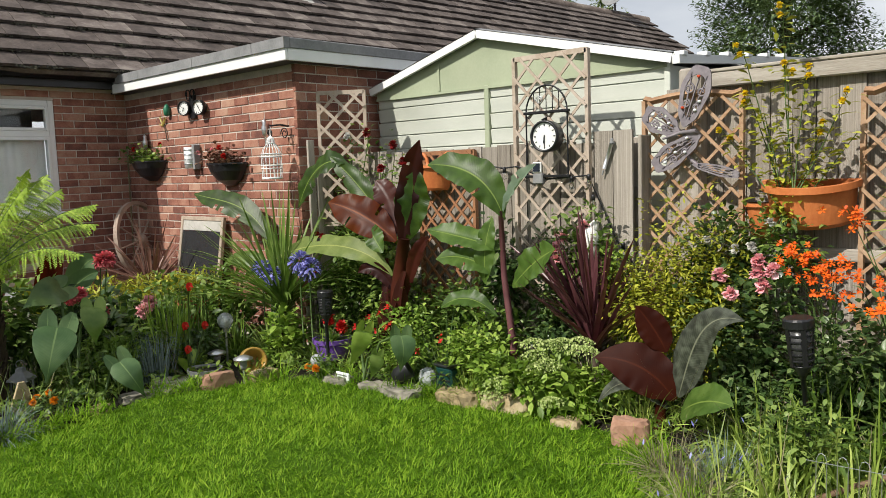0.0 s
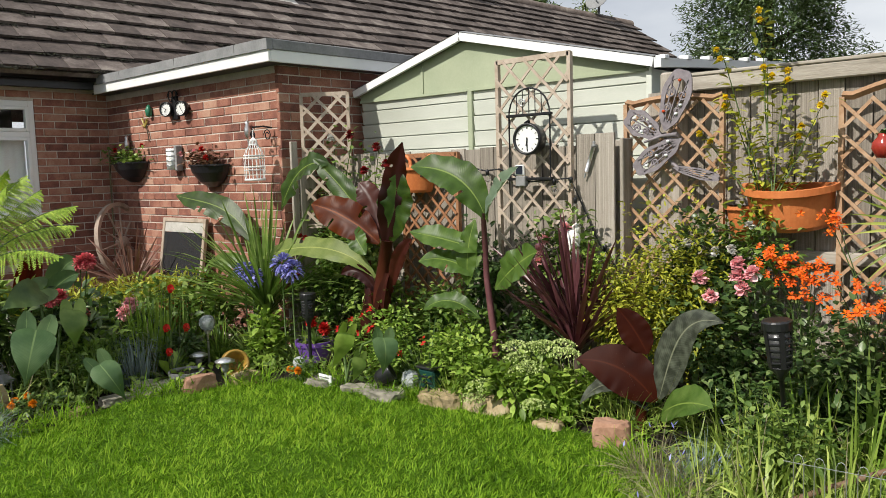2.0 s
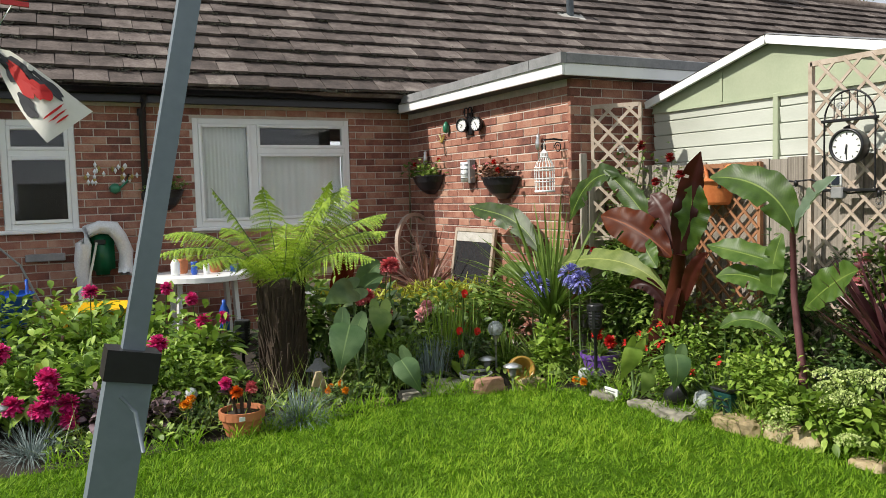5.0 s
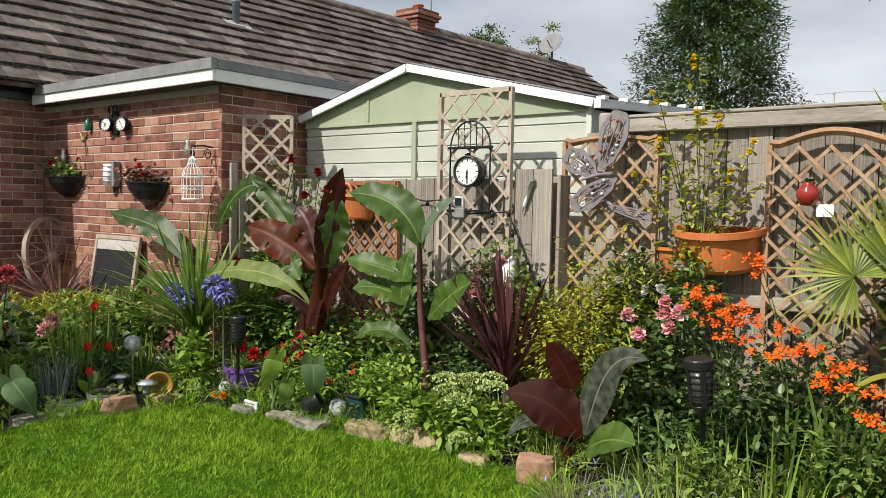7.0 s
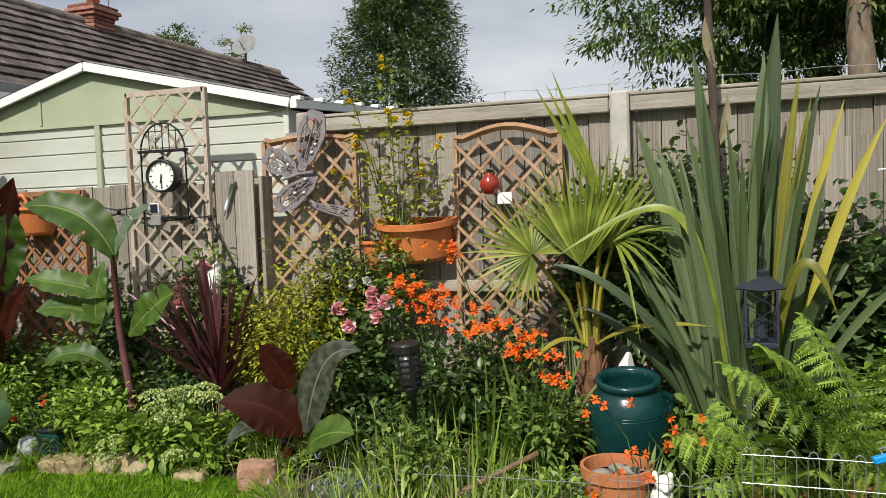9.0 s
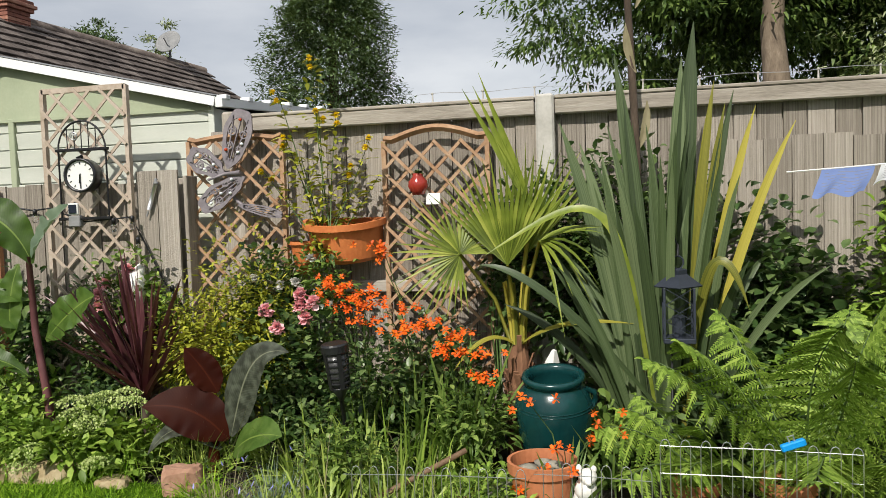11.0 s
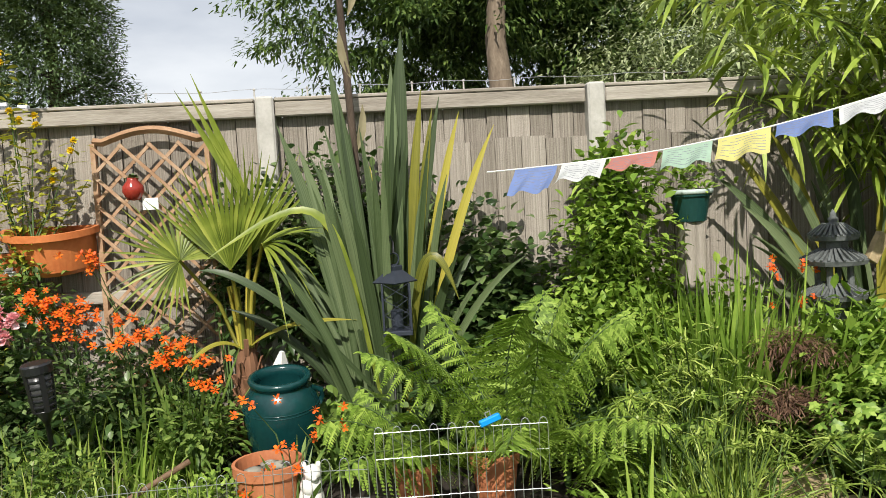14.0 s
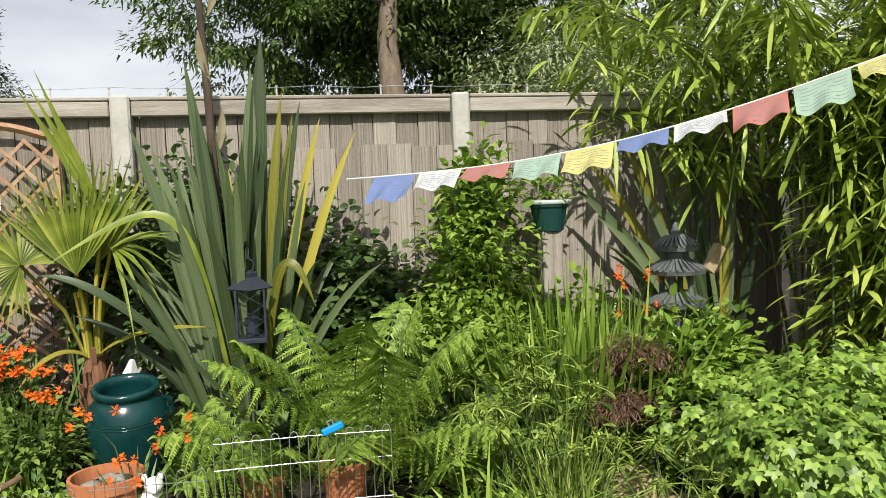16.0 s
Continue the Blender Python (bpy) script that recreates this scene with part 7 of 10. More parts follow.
for i, (x, y, z, c) in enumerate([(3.8, -1.65, 0.55, 14), (3.65, -1.5, 0.5, 14), (4.0, -1.8, 0.62, 14), (3.5, -1.75, 0.42, 12), (3.2, -2.0, 0.35, 16)]):
    rng = np.random.default_rng(310 + i)
    t = tagged(thing("umbrella_sedge", x, y, 0), "umbrella sedge with yellow-green flower tufts", "sedge", "umbrella sedges")
    bm = bmesh.new()
    sets = []
    for k in range(c):
        q = (rng.normal(0, 0.16), rng.normal(0, 0.16), z + rng.normal(0, 0.06))
        tube(bm, [(rng.normal(0, 0.03), rng.normal(0, 0.03), 0), (q[0] * 0.6, q[1] * 0.6, q[2] * 0.6), q], 0.003, 4)
        sets.append(blades(np.tile(q, (9, 1)), ways(rng, 9, 0.0), 0.10, 0.008, 0.4, BLADE, rng=rng))
        sets.append(blades(np.tile(q, (26, 1)) + rng.normal(0, 0.012, (26, 3)), ways(rng, 26, 0.4), 0.018, 0.010, 0.1, OVAL, rng=rng))
    part("sedge_stem", bm, M_STEM, t, smooth=True, kind="stuff")
    leaf_ob("sedge_head", sets, M_TUFT, t, kind="stuff")

# ---- kerria in the wall trough ----
kr = tagged(thing("kerria", 4.98, 1.45, 1.05), "tall lanky plant with yellow flowers growing from the trough", "plant")
rng = np.random.default_rng(321)
bm = bmesh.new()
pos = []
tips = [(0, 0.0, 0.88), (0.02, 0.22, 0.74), (0, -0.3, 0.71), (0.03, -0.17, 0.56), (0, 0.36, 0.55), (0, 0.25, 1.0), (0, 0.03, 1.18), (0, -0.1, 0.85), (0.02, -0.34, 0.5), (0, 0.12, 0.62)]
for tx, ty, tz in tips:
    q = [(rng.normal(0, 0.02), rng.normal(0, 0.06), -0.02), (tx, ty * 0.5, tz * 0.55), (tx - 0.02, ty, tz)]
    tube(bm, q, 0.005, 5, 0.002)
    for s in np.linspace(0.12, 1, 46):
        b = Vector(q[0]).lerp(Vector(q[1]), min(1, s * 2)) if s < 0.5 else Vector(q[1]).lerp(Vector(q[2]), (s - 0.5) * 2)
        pos.append((b.x + rng.normal(0, 0.015), b.y + rng.normal(0, 0.035), b.z))
part("stem", bm, M_STEM, kr, smooth=True, kind="stuff")
pos = np.array(pos)
leaf_ob("leaves", blades(pos, ways(rng, len(pos), 0.1), 0.075, 0.026, 0.4, LEAF, rng=rng), M_LEAF_Y, kr)
for tx, ty, tz in tips[:8]:
    for k in range(2):
        leaf_ob("flower", bloom(rng, (tx - 0.03, ty + rng.normal(0, 0.03), tz - 0.05 * k), (-0.9, -0.2, 0.4), 0.04, "rose"), M_YELLOW, kr)
bush("trailing_climber", 4.93, 1.50, 0.62, (0.12, 0.24, 0.26), 520, 0.055, 0.03, M_LEAF, "green trailing stems hanging over the trough", 322, category="climber", centre=0.3)


# ---- trellises ----
def trellis(name, a, b, z0, z1, mat, label, cell=0.165, post=0.032, lath=0.018, arch=0.0, category="trellis"):
    """A diamond trellis panel standing between plan points a and b."""
    a, b = Vector((*a, 0)), Vector((*b, 0))
    u = (b - a).normalized()
    w = (b - a).length
    nrm = Vector((u.y, -u.x, 0))
    if nrm.x > 0:
        nrm = -nrm
    t = tagged(thing(name), label, category)
    def at(s, z, o=0.0):
        q = a + u * s + nrm * o
        return (q.x, q.y, z)
    for s in (0, w):
        bm = bmesh.new()
        beam(bm, at(s, z0), at(s, z1 + 0.01), post, post * 0.8, up=tuple(u))
        part("post", bm, mat, t)
    if arch:
        pts = [at(w * k / 12, z1 + arch * (math.sin(math.pi * k / 12) ** 1.2) + (0.02 if k in (0, 12) else 0)) for k in range(13)]
        part("arched_rail", tube_bm([tuple(p) for p in pts], 0.022, 4), mat, t)
    else:
        bm = bmesh.new()
        beam(bm, at(0, z1), at(w, z1), post, post)
        part("top_rail", bm, mat, t)
    bm = bmesh.new()
    beam(bm, at(0, z0 + 0.05), at(w, z0 + 0.05), post, post)
    part("bottom_rail", bm, mat, t)
    h = z1 - z0 - 0.05
    for sgn, off in ((1, 0.012), (-1, 0.024)):
        c = -h
        while c < w + h:
            # line s = c + sgn * (z - z0) clipped to the panel
            ends = []
            for s in (0.0, w):
                z = (s - c) * sgn
                if 0 <= z <= h:
                    ends.append((s, z))
            for z in (0.0, h):
                s = c + sgn * z
                if 0 < s < w:
                    ends.append((s, z))
            if len(ends) >= 2:
                ends.sort(key=lambda q: q[1])
                p, q = ends[0], ends[-1]
                if abs(q[1] - p[1]) > 0.03:
                    bm = bmesh.new()
                    top = arch * 0.8 * math.sin(math.pi * q[0] / w) if arch else 0
                    beam(bm, at(p[0], z0 + 0.05 + p[1], off), at(q[0], z0 + 0.05 + q[1], off), lath, 0.009, up=tuple(nrm))
                    part("lath", bm, mat, t)
            c += cell * 1.05
    return t


trellis("clock_trellis", (4.97, 3.27), (4.97, 2.69), 0.05, 2.15, M_TRELLIS, "tall bleached wooden diamond trellis on the low fence")
trellis("narrow_trellis", (4.74, 5.14), (4.98, 4.84), 0.95, 2.08, M_TRELLIS, "narrow bleached wooden trellis at the house corner", 0.165, lath=0.024)
trellis("brown_trellis", (5.03, 4.27), (5.03, 3.71), 0.3, 1.55, M_BROWNTREL, "red-brown diamond trellis behind the hanging planter", 0.12)
trellis("tan_trellis", (5.15, 2.39), (5.15, 1.77), 0.35, 1.80, M_TAN, "tan wooden diamond trellis behind the metal butterfly", 0.15, arch=0.03)
trellis("tan_trellis", (5.17, 1.135), (5.17, 0.52), 0.35, 1.745, M_TAN, "tan wooden diamond trellis with an arched top", 0.15, arch=0.075)

# ---- on the fences ----
M_CLOCKFACE = plain("clock_face", (0.80, 0.80, 0.77), rough=0.4, vary=0.04)
FACE = Matrix.Rotation(radians(-90), 4, "Y")


def dial(name, x, y, z, r, turn, depth, label, ticks=12, hour=175, minute=183, category="clock"):
    """A round dial in a black case. turn: degrees by which it faces away from the -x direction."""
    t = tagged(thing(name, x, y, z), label, category)
    t.matrix_world = pose(x, y, z, 0, 0, turn) @ FACE
    bm = lathe_bm([(r * 0.86, -depth), (r, -depth * 0.85), (r * 1.04, 0.0), (r * 1.02, 0.014), (r * 0.90, 0.016), (r * 0.87, 0.0)], 40)
    part("case", bm, M_BLACK, t, "black round case", smooth=True)
    part("face", lathe_bm([(r * 0.88, 0.0), (r * 0.88, 0.002), (0.0, 0.002)], 40), M_CLOCKFACE, t, "white face")
    for k in range(ticks):
        a = 2 * math.pi * k / ticks
        bm = bmesh.new()
        beam(bm, (r * 0.66 * math.cos(a), r * 0.66 * math.sin(a), 0.004), (r * 0.80 * math.cos(a), r * 0.80 * math.sin(a), 0.004), r * (0.07 if k % 3 == 0 else 0.045), 0.002)
        part("hour_mark", bm, M_BLACK, t)
    for nm, deg, ln, w in (("hour_hand", hour, 0.46, 0.08), ("minute_hand", minute, 0.66, 0.05)):
        a = radians(deg)
        bm = bmesh.new()
        beam(bm, (-0.1 * r * math.cos(a), -0.1 * r * math.sin(a), 0.007), (ln * r * math.cos(a), ln * r * math.sin(a), 0.007), r * w, 0.002)
        part(nm, bm, M_BLACK, t)
    return t


dial("garden_clock", 4.86, 2.95, 1.62, 0.10, 6, 0.085, "round double-sided garden clock in a black case on a bracket", hour=172, minute=180)
iw = tagged(thing("clock_ironwork"), "black wrought-iron arch and rails holding the clock", "ironwork")
YC = 2.985
for y in (YC + 0.165, YC - 0.165):
    part("upright", tube_bm([(4.93, y, 1.36), (4.93, y, 1.78)], 0.006, 6), M_IRON, iw)
part("arch", tube_bm([(4.93, YC + 0.165 * math.cos(a), 1.78 + 0.175 * math.sin(a)) for a in np.linspace(0, math.pi, 15)], 0.006, 6), M_IRON, iw, smooth=True)
for z in (1.78, 1.36):
    part("rail", box_bm(4.915, YC - 0.18, z - 0.009, 4.945, YC + 0.18, z + 0.009, 0.003), M_IRON, iw)
for k in (-0.1, -0.05, 0.0, 0.05, 0.1):
    part("bar", tube_bm([(4.93, YC + k, 1.785), (4.93, YC + k, 1.78 + 0.17 * math.sqrt(max(0, 1 - (k / 0.165) ** 2)))], 0.0035, 5), M_IRON, iw)
part("scroll", tube_bm([(4.925, YC + 0.05 + 0.03 * math.cos(a) * (1 - a / 14), 1.86 + 0.03 * math.sin(a) * (1 - a / 14)) for a in np.linspace(0, 9, 22)], 0.004, 5), M_STEEL, iw, smooth=True)
part("clock_bracket", tube_bm([(4.93, YC, 1.70), (4.90, YC - 0.02, 1.74), (4.87, YC - 0.01, 1.725)], 0.008, 6), M_IRON, iw, smooth=True)
sp = tagged(thing("clock_charger"), "small framed solar charger hanging under the clock", "charger")
part("frame", box_bm(4.90, 3.015, 1.385, 4.915, 3.085, 1.455, 0.004), M_WHITE, sp)
part("cell", box_bm(4.896, 3.023, 1.393, 4.8995, 3.077, 1.447), plain("solar_cell", (0.02, 0.025, 0.04), rough=0.2), sp)
part("battery_box", box_bm(4.905, 3.01, 1.31, 4.945, 3.09, 1.38, 0.006), M_EDGING, sp)
th = tagged(thing("wall_thermometer"), "slim metal thermometer fixed to the grey end panel", "thermometer")
part("tube", tube_bm([(4.985, 2.585, 1.40), (4.985, 2.53, 1.555)], 0.013, 10), M_STEEL, th, smooth=True)
part("finial", lathe_bm([(0.0, 0.03), (0.012, 0.02), (0.008, 0.01), (0.016, 0.0), (0.016, -0.01)], 12, (4.985, 2.527, 1.562)), M_EDGING, th, smooth=True)
part("tail", tube_bm([(4.985, 2.59, 1.39), (4.985, 2.6, 1.36)], 0.006, 6), M_EDGING, th)
cb = tagged(thing("light_cable"), "dark festoon cable with bulbs along the fence", "string light")
part("cable", tube_bm([(4.975, 3.62, 1.46), (5.04, 3.45, 1.42), (4.945, 3.25, 1.43), (4.945, 3.0, 1.34), (4.945, 2.68, 1.36), (4.98, 2.62, 1.2), (4.985, 2.5, 0.95), (4.985, 2.38, 0.80)], 0.006, 6), M_BLACK, cb, smooth=True)
for q in ((4.96, 3.6, 1.43), (5.02, 3.42, 1.39), (4.94, 2.8, 1.32), (4.94, 2.67, 1.33), (4.94, 2.64, 1.2), (4.98, 2.45, 0.9)):
    blb = part("socket", lathe_bm([(0.012, 0.0), (0.014, 0.03), (0.006, 0.04)], 10, q), M_BLACK, cb, smooth=True)
    part("bulb", lathe_bm([(0.0, -0.05), (0.015, -0.044), (0.02, -0.025), (0.012, 0.0)], 12, q), M_GLASS, blb, smooth=True)


def half_pot(name, x, y, z, w, d, h, mat, label, handles=False, rim=0.02, category="planter", foot=0.62):
    """A half-round wall planter, flat at the back (towards +x)."""
    t = tagged(thing(name, x, y, z), label, category)
    bm = bmesh.new()
    prof = [(foot, 0.0), (foot + 0.08, h * 0.1), (0.95, h - rim), (1.06, h - rim), (1.06, h), (0.96, h), (0.92, h - rim * 1.5), (foot + 0.04, 0.02)]
    n = 22
    rings = []
    for r, zz in prof:
        rings.append([bm.verts.new((-math.sin(math.pi * i / n) * d * r, math.cos(math.pi * i / n) * w / 2 * r, zz)) for i in range(n + 1)])
    for a, b in zip(rings, rings[1:]):
        for i in range(n):
            bm.faces.new((a[i], a[i + 1], b[i + 1], b[i]))
        bm.faces.new((a[n], a[0], b[0], b[n]))
    bm.faces.new(rings[0])
    bm.faces.new(list(reversed(rings[-1])))
    bmesh.ops.recalc_face_normals(bm, faces=bm.faces)
    part("pot", bm, mat, t, smooth=False)
    if handles:
        for s in (-1, 1):
            part("handle", tube_bm([(-0.01, s * w * 0.34 + 0.05 * math.cos(a), h + 0.085 * math.sin(a)) for a in np.linspace(0, math.pi, 12)], 0.014, 8), mat, t, smooth=True)
    return t


hp = half_pot("hanging_planter", 5.0, 4.07, 1.27, 0.38, 0.17, 0.19, M_TERRA_P, "terracotta-coloured plastic planter with two loop handles", True)
part("compost", box_bm(-0.11, -0.13, 0.12, -0.01, 0.13, 0.15), M_SOIL, hp)
tr = half_pot("fence_trough", 5.22, 1.39, 1.06, 0.49, 0.26, 0.24, M_TERRA_P, "wide terracotta-coloured plastic trough hung on the tall fence", rim=0.035, foot=0.78)
part("compost", box_bm(-0.16, -0.15, 0.10, -0.02, 0.15, 0.12), M_SOIL, tr)
tr.matrix_world = pose(5.21, 1.39, 1.075, 0, -9, 0)
half_pot("fence_pot", 5.22, 1.66, 0.98, 0.2, 0.15, 0.2, M_TERRA_P, "smaller terracotta pot beside the trough", rim=0.02)
rv = tagged(thing("red_vase", 5.09, 0.915, 1.43), "small round glossy red vase hung on the trellis", "vase")
part("body", lathe_bm([(0.0, 0.0), (0.035, 0.005), (0.058, 0.05), (0.055, 0.08), (0.03, 0.11), (0.034, 0.125), (0.028, 0.125)], 22), surface("red_glaze", [(0.2, (0.25, 0.02, 0.015)), (0.8, (0.42, 0.06, 0.04))], rough=0.15, bump=0.02), rv, smooth=True)
part("hanger", tube_bm([(0.0, 0, 0.12), (0.05, 0, 0.2), (0.07, 0, 0.2)], 0.004, 5), M_IRON, rv)
rng = np.random.default_rng(401)
leaf_ob("leaves", blades(np.tile((0, 0, 0.12), (26, 1)), ways(rng, 26, 0.5), 0.05, 0.02, 0.3, OVAL, rng=rng), M_LEAF_D, rv)
tg = tagged(part("plant_tag", box_bm(5.10, 0.79, 1.375, 5.106, 0.875, 1.44, 0.002), M_WHITE), "white card tag pinned on the trellis", "tag")

# metal butterfly
bf = tagged(thing("metal_butterfly"), "large grey metal butterfly with scrollwork wings and glass beads", "ornament")
M_PEWTER = surface("pewter", [(0.2, (0.15, 0.13, 0.145)), (0.8, (0.30, 0.27, 0.29))], scale=20, rough=0.6, metal=0.2, bump=0.2)


def wing(y0, z0, y1, z1, wd, scallop, scrolls):
    """A flat wing from its root to its tip: a broad scalloped rim, with scrolls and ribs in the opening."""
    root, tip = Vector((y0, z0)), Vector((y1, z1))
    along = tip - root
    ln = along.length
    along.normalize()
    out = Vector((-along.y, along.x))
    def at(u, o, dx=0.0):
        q = root + along * (ln * u) + out * (wd * o)
        return Vector((5.07 + dx, q.x, q.y))
    bm = bmesh.new()
    n, rings = 48, []
    for dx, k in ((0.0, 1.0), (0.0, 0.70), (0.012, 0.70), (0.012, 1.0)):
        ring = []
        for i in range(n):
            q = 2 * math.pi * i / n
            u = 0.5 - 0.5 * math.cos(q)
            r = (1 + (scallop * math.cos(7 * q) if k == 1.0 else 0.0)) * k
            ring.append(bm.verts.new(at(0.5 + (u - 0.5) * r, 0.5 * math.sin(q) * (0.65 + 0.45 * u) * r, dx - 0.012)))
        rings.append(ring)
    for a, b in zip(rings, rings[1:] + rings[:1]):
        for i in range(n):
            bm.faces.new((a[i], a[(i + 1) % n], b[(i + 1) % n], b[i]))
    bmesh.ops.recalc_face_normals(bm, faces=bm.faces)
    w = part("wing", bm, M_PEWTER, bf)
    for u, o, r in scrolls:
        part("scroll", tube_bm([at(u + r * wd / ln * math.cos(q) * (1 - q / 12), o + r * math.sin(q) * (1 - q / 12), -0.006) for q in np.linspace(0, 8, 20)], 0.0065, 5), M_PEWTER, w, smooth=True)
    for o in (-0.25, 0.0, 0.25):
        bm = bmesh.new()
        beam(bm, at(0.12, o * 0.4, -0.006), at(0.86, o, -0.006), 0.012, 0.006)
        part("rib", bm, M_PEWTER, w)
    return at


M_BEAD_R = plain("red_bead", (0.5, 0.06, 0.02), rough=0.1)
M_BEAD_W = plain("clear_bead", (0.75, 0.78, 0.8), rough=0.1)
SCROLLS = ((0.35, 0.18, 0.14), (0.6, 0.2, 0.16), (0.6, -0.2, 0.16), (0.36, -0.16, 0.13))
at1 = wing(2.085, 1.635, 1.965, 1.98, 0.20, 0.03, SCROLLS)
at2 = wing(2.115, 1.605, 2.345, 1.735, 0.17, 0.06, SCROLLS)
at3 = wing(1.985, 1.575, 2.285, 1.395, 0.16, 0.05, SCROLLS)
at4 = wing(2.03, 1.41, 1.745, 1.34, 0.07, 0.03, ())
part("body", tube_bm([(5.05, 2.0, 1.605), (5.05, 2.1, 1.60), (5.05, 2.215, 1.568)], 0.014, 8, 0.007), M_PEWTER, bf, smooth=True)
part("stem", tube_bm([(5.085, 2.10, 1.62), (5.095, 2.07, 1.45), (5.095, 1.98, 1.38)], 0.012, 7), M_PEWTER, bf, smooth=True)
for f, u, o, m in ((at1, 0.82, 0.0, M_BEAD_R), (at1, 0.45, 0.25, M_BEAD_W), (at1, 0.28, -0.2, M_BEAD_R), (at1, 0.3, 0.2, M_BEAD_W), (at2, 0.75, 0.1, M_BEAD_W), (at2, 0.45, -0.2, M_BEAD_W), (at2, 0.3, 0.1, M_BEAD_W), (at3, 0.2, 0.2, M_BEAD_W), (at3, 0.5, 0.0, M_BEAD_W), (at3, 0.75, -0.1, M_BEAD_W), (at3, 0.35, -0.2, M_BEAD_W)):
    c = f(u, o, -0.018)
    part("bead", lathe_bm([(0.0, -0.010), (0.009, -0.006), (0.011, 0.0), (0.009, 0.006), (0.0, 0.010)], 10, tuple(c)), m, bf, smooth=True)

# wire strip along the top of the tall fence
wf = tagged(thing("fence_top_wire"), "thin wire on white plastic pegs along the fence top", "wire")
for i in range(11):
    y = 0.85 - i * 0.3
    part("peg", lathe_bm([(0.006, 0.0), (0.004, 0.05), (0.008, 0.055), (0.008, 0.062), (0.0, 0.066)], 8, (5.25, y, 1.966)), M_CONCRETE, wf)
part("strand", tube_bm([(5.25, 0.95 - 0.15 * i, 2.022 + 0.006 * math.sin(i * 1.7)) for i in range(24)], 0.0014, 4), M_STEEL, wf)

# ---- on the brick walls ----
def hay_basket(name, x, y, z, w, facing, mat, label, flowers, seed, leafm=M_LEAF):
    t = tagged(thing(name, x, y, z), label, "planter")
    t.matrix_world = pose(x, y, z, 0, 0, facing)
    bm = bmesh.new()
    n = 20
    rings = []
    for r, zz in ((0.25, 0.0), (0.62, 0.05), (0.9, 0.13), (1.0, 0.19), (1.04, 0.19), (1.04, 0.205), (0.96, 0.205), (0.9, 0.17)):
        rings.append([bm.verts.new((-math.sin(math.pi * i / n) * 0.19 * r, math.cos(math.pi * i / n) * w / 2 * r, zz)) for i in range(n + 1)])
    for a, b in zip(rings, rings[1:]):
        for i in range(n):
            bm.faces.new((a[i], a[i + 1], b[i + 1], b[i]))
        bm.faces.new((a[n], a[0], b[0], b[n]))
    bm.faces.new(rings[0])
    bm.faces.new(list(reversed(rings[-1])))
    part("basket", bm, mat, t, "black plastic half-basket")
    rng = np.random.default_rng(seed)
    n = 260
    p = np.stack([rng.uniform(-0.19, -0.0, n), rng.normal(0, w * 0.25, n), 0.19 + np.abs(rng.normal(0, 0.07, n))], 1)
    leaf_ob("leaves", blades(p, ways(rng, n, 0.3), 0.055, 0.035, 0.3, OVAL, 0.2, rng=rng), leafm, t)
    for fm, c in flowers:
        for k in range(c):
            leaf_ob("flower", bloom(rng, (rng.uniform(-0.2, -0.05), rng.normal(0, w * 0.3), rng.uniform(0.24, 0.38)), (-0.7, 0, 0.6), 0.055, "rose"), fm, t)
    return t


hay_basket("wall_planter", XB - 0.01, 7.70, 1.40, 0.56, 0, M_BLACK, "black half-basket of green leaves and red flowers on the brick wall", ((M_RED, 2),), 411)
hay_basket("wall_planter", XB - 0.01, 6.22, 1.34, 0.52, 0, M_BLACK, "black half-basket of fading pink and red flowers on the brick wall", ((M_RED, 2), (M_PINK, 3)), 412, M_ACER)
hay_basket("wall_planter", 1.83, YA - 0.01, 1.31, 0.36, 90, M_BLACK, "black half-basket beside the downpipe", ((M_WHITEP, 1),), 413)
dial("wall_dial", XB - 0.07, 6.89, 2.08, 0.068, 20, 0.04, "small round wall clock in a black case", hour=150, minute=60)
dial("wall_dial", XB - 0.07, 6.62, 2.07, 0.068, 20, 0.04, "small round wall thermometer in a black case", hour=30, minute=210, category="thermometer")
dbk = tagged(thing("dial_bracket"), "scrolled black bracket carrying the two dials", "bracket")
part("plate", box_bm(XB - 0.03, 6.77, 1.98, XB + 0.0, 6.86, 2.20, 0.006), M_IRON, dbk)
for s in (-1, 1):
    part("scroll", tube_bm([(XB - 0.04, 6.815 + s * (0.04 + 0.05 * math.cos(q) * (1 - q / 14)), 2.20 + 0.05 * math.sin(q)) for q in np.linspace(0, 7, 16)], 0.006, 5), M_IRON, dbk, smooth=True)
wlt = tagged(thing("wall_light"), "white slatted outdoor wall light on the brick", "lamp")
part("back_plate", box_bm(XB - 0.015, 6.76, 1.50, XB, 6.90, 1.74, 0.006), M_STEEL, wlt)
part("shade", lathe_bm([(0.055, 0.0), (0.055, 0.20), (0.0, 0.20)], 18, (XB - 0.06, 6.85, 1.51)), M_WHITE, wlt, "white cylinder", smooth=True)
for i in range(4):
    part("slat", lathe_bm([(0.058, 0.0), (0.062, 0.006), (0.058, 0.012)], 18, (XB - 0.06, 6.85, 1.545 + i * 0.045)), M_STEEL, wlt, smooth=True)
part("post_plate", box_bm(XB - 0.08, 6.74, 1.50, XB - 0.015, 6.775, 1.73, 0.004), M_EDGING, wlt)
lz = tagged(thing("metal_lizard"), "green and yellow metal wall ornament", "ornament")
M_ORN_G, M_ORN_Y = plain("green_enamel", (0.03, 0.18, 0.10), rough=0.3), plain("ochre_enamel", (0.35, 0.26, 0.06), rough=0.4)
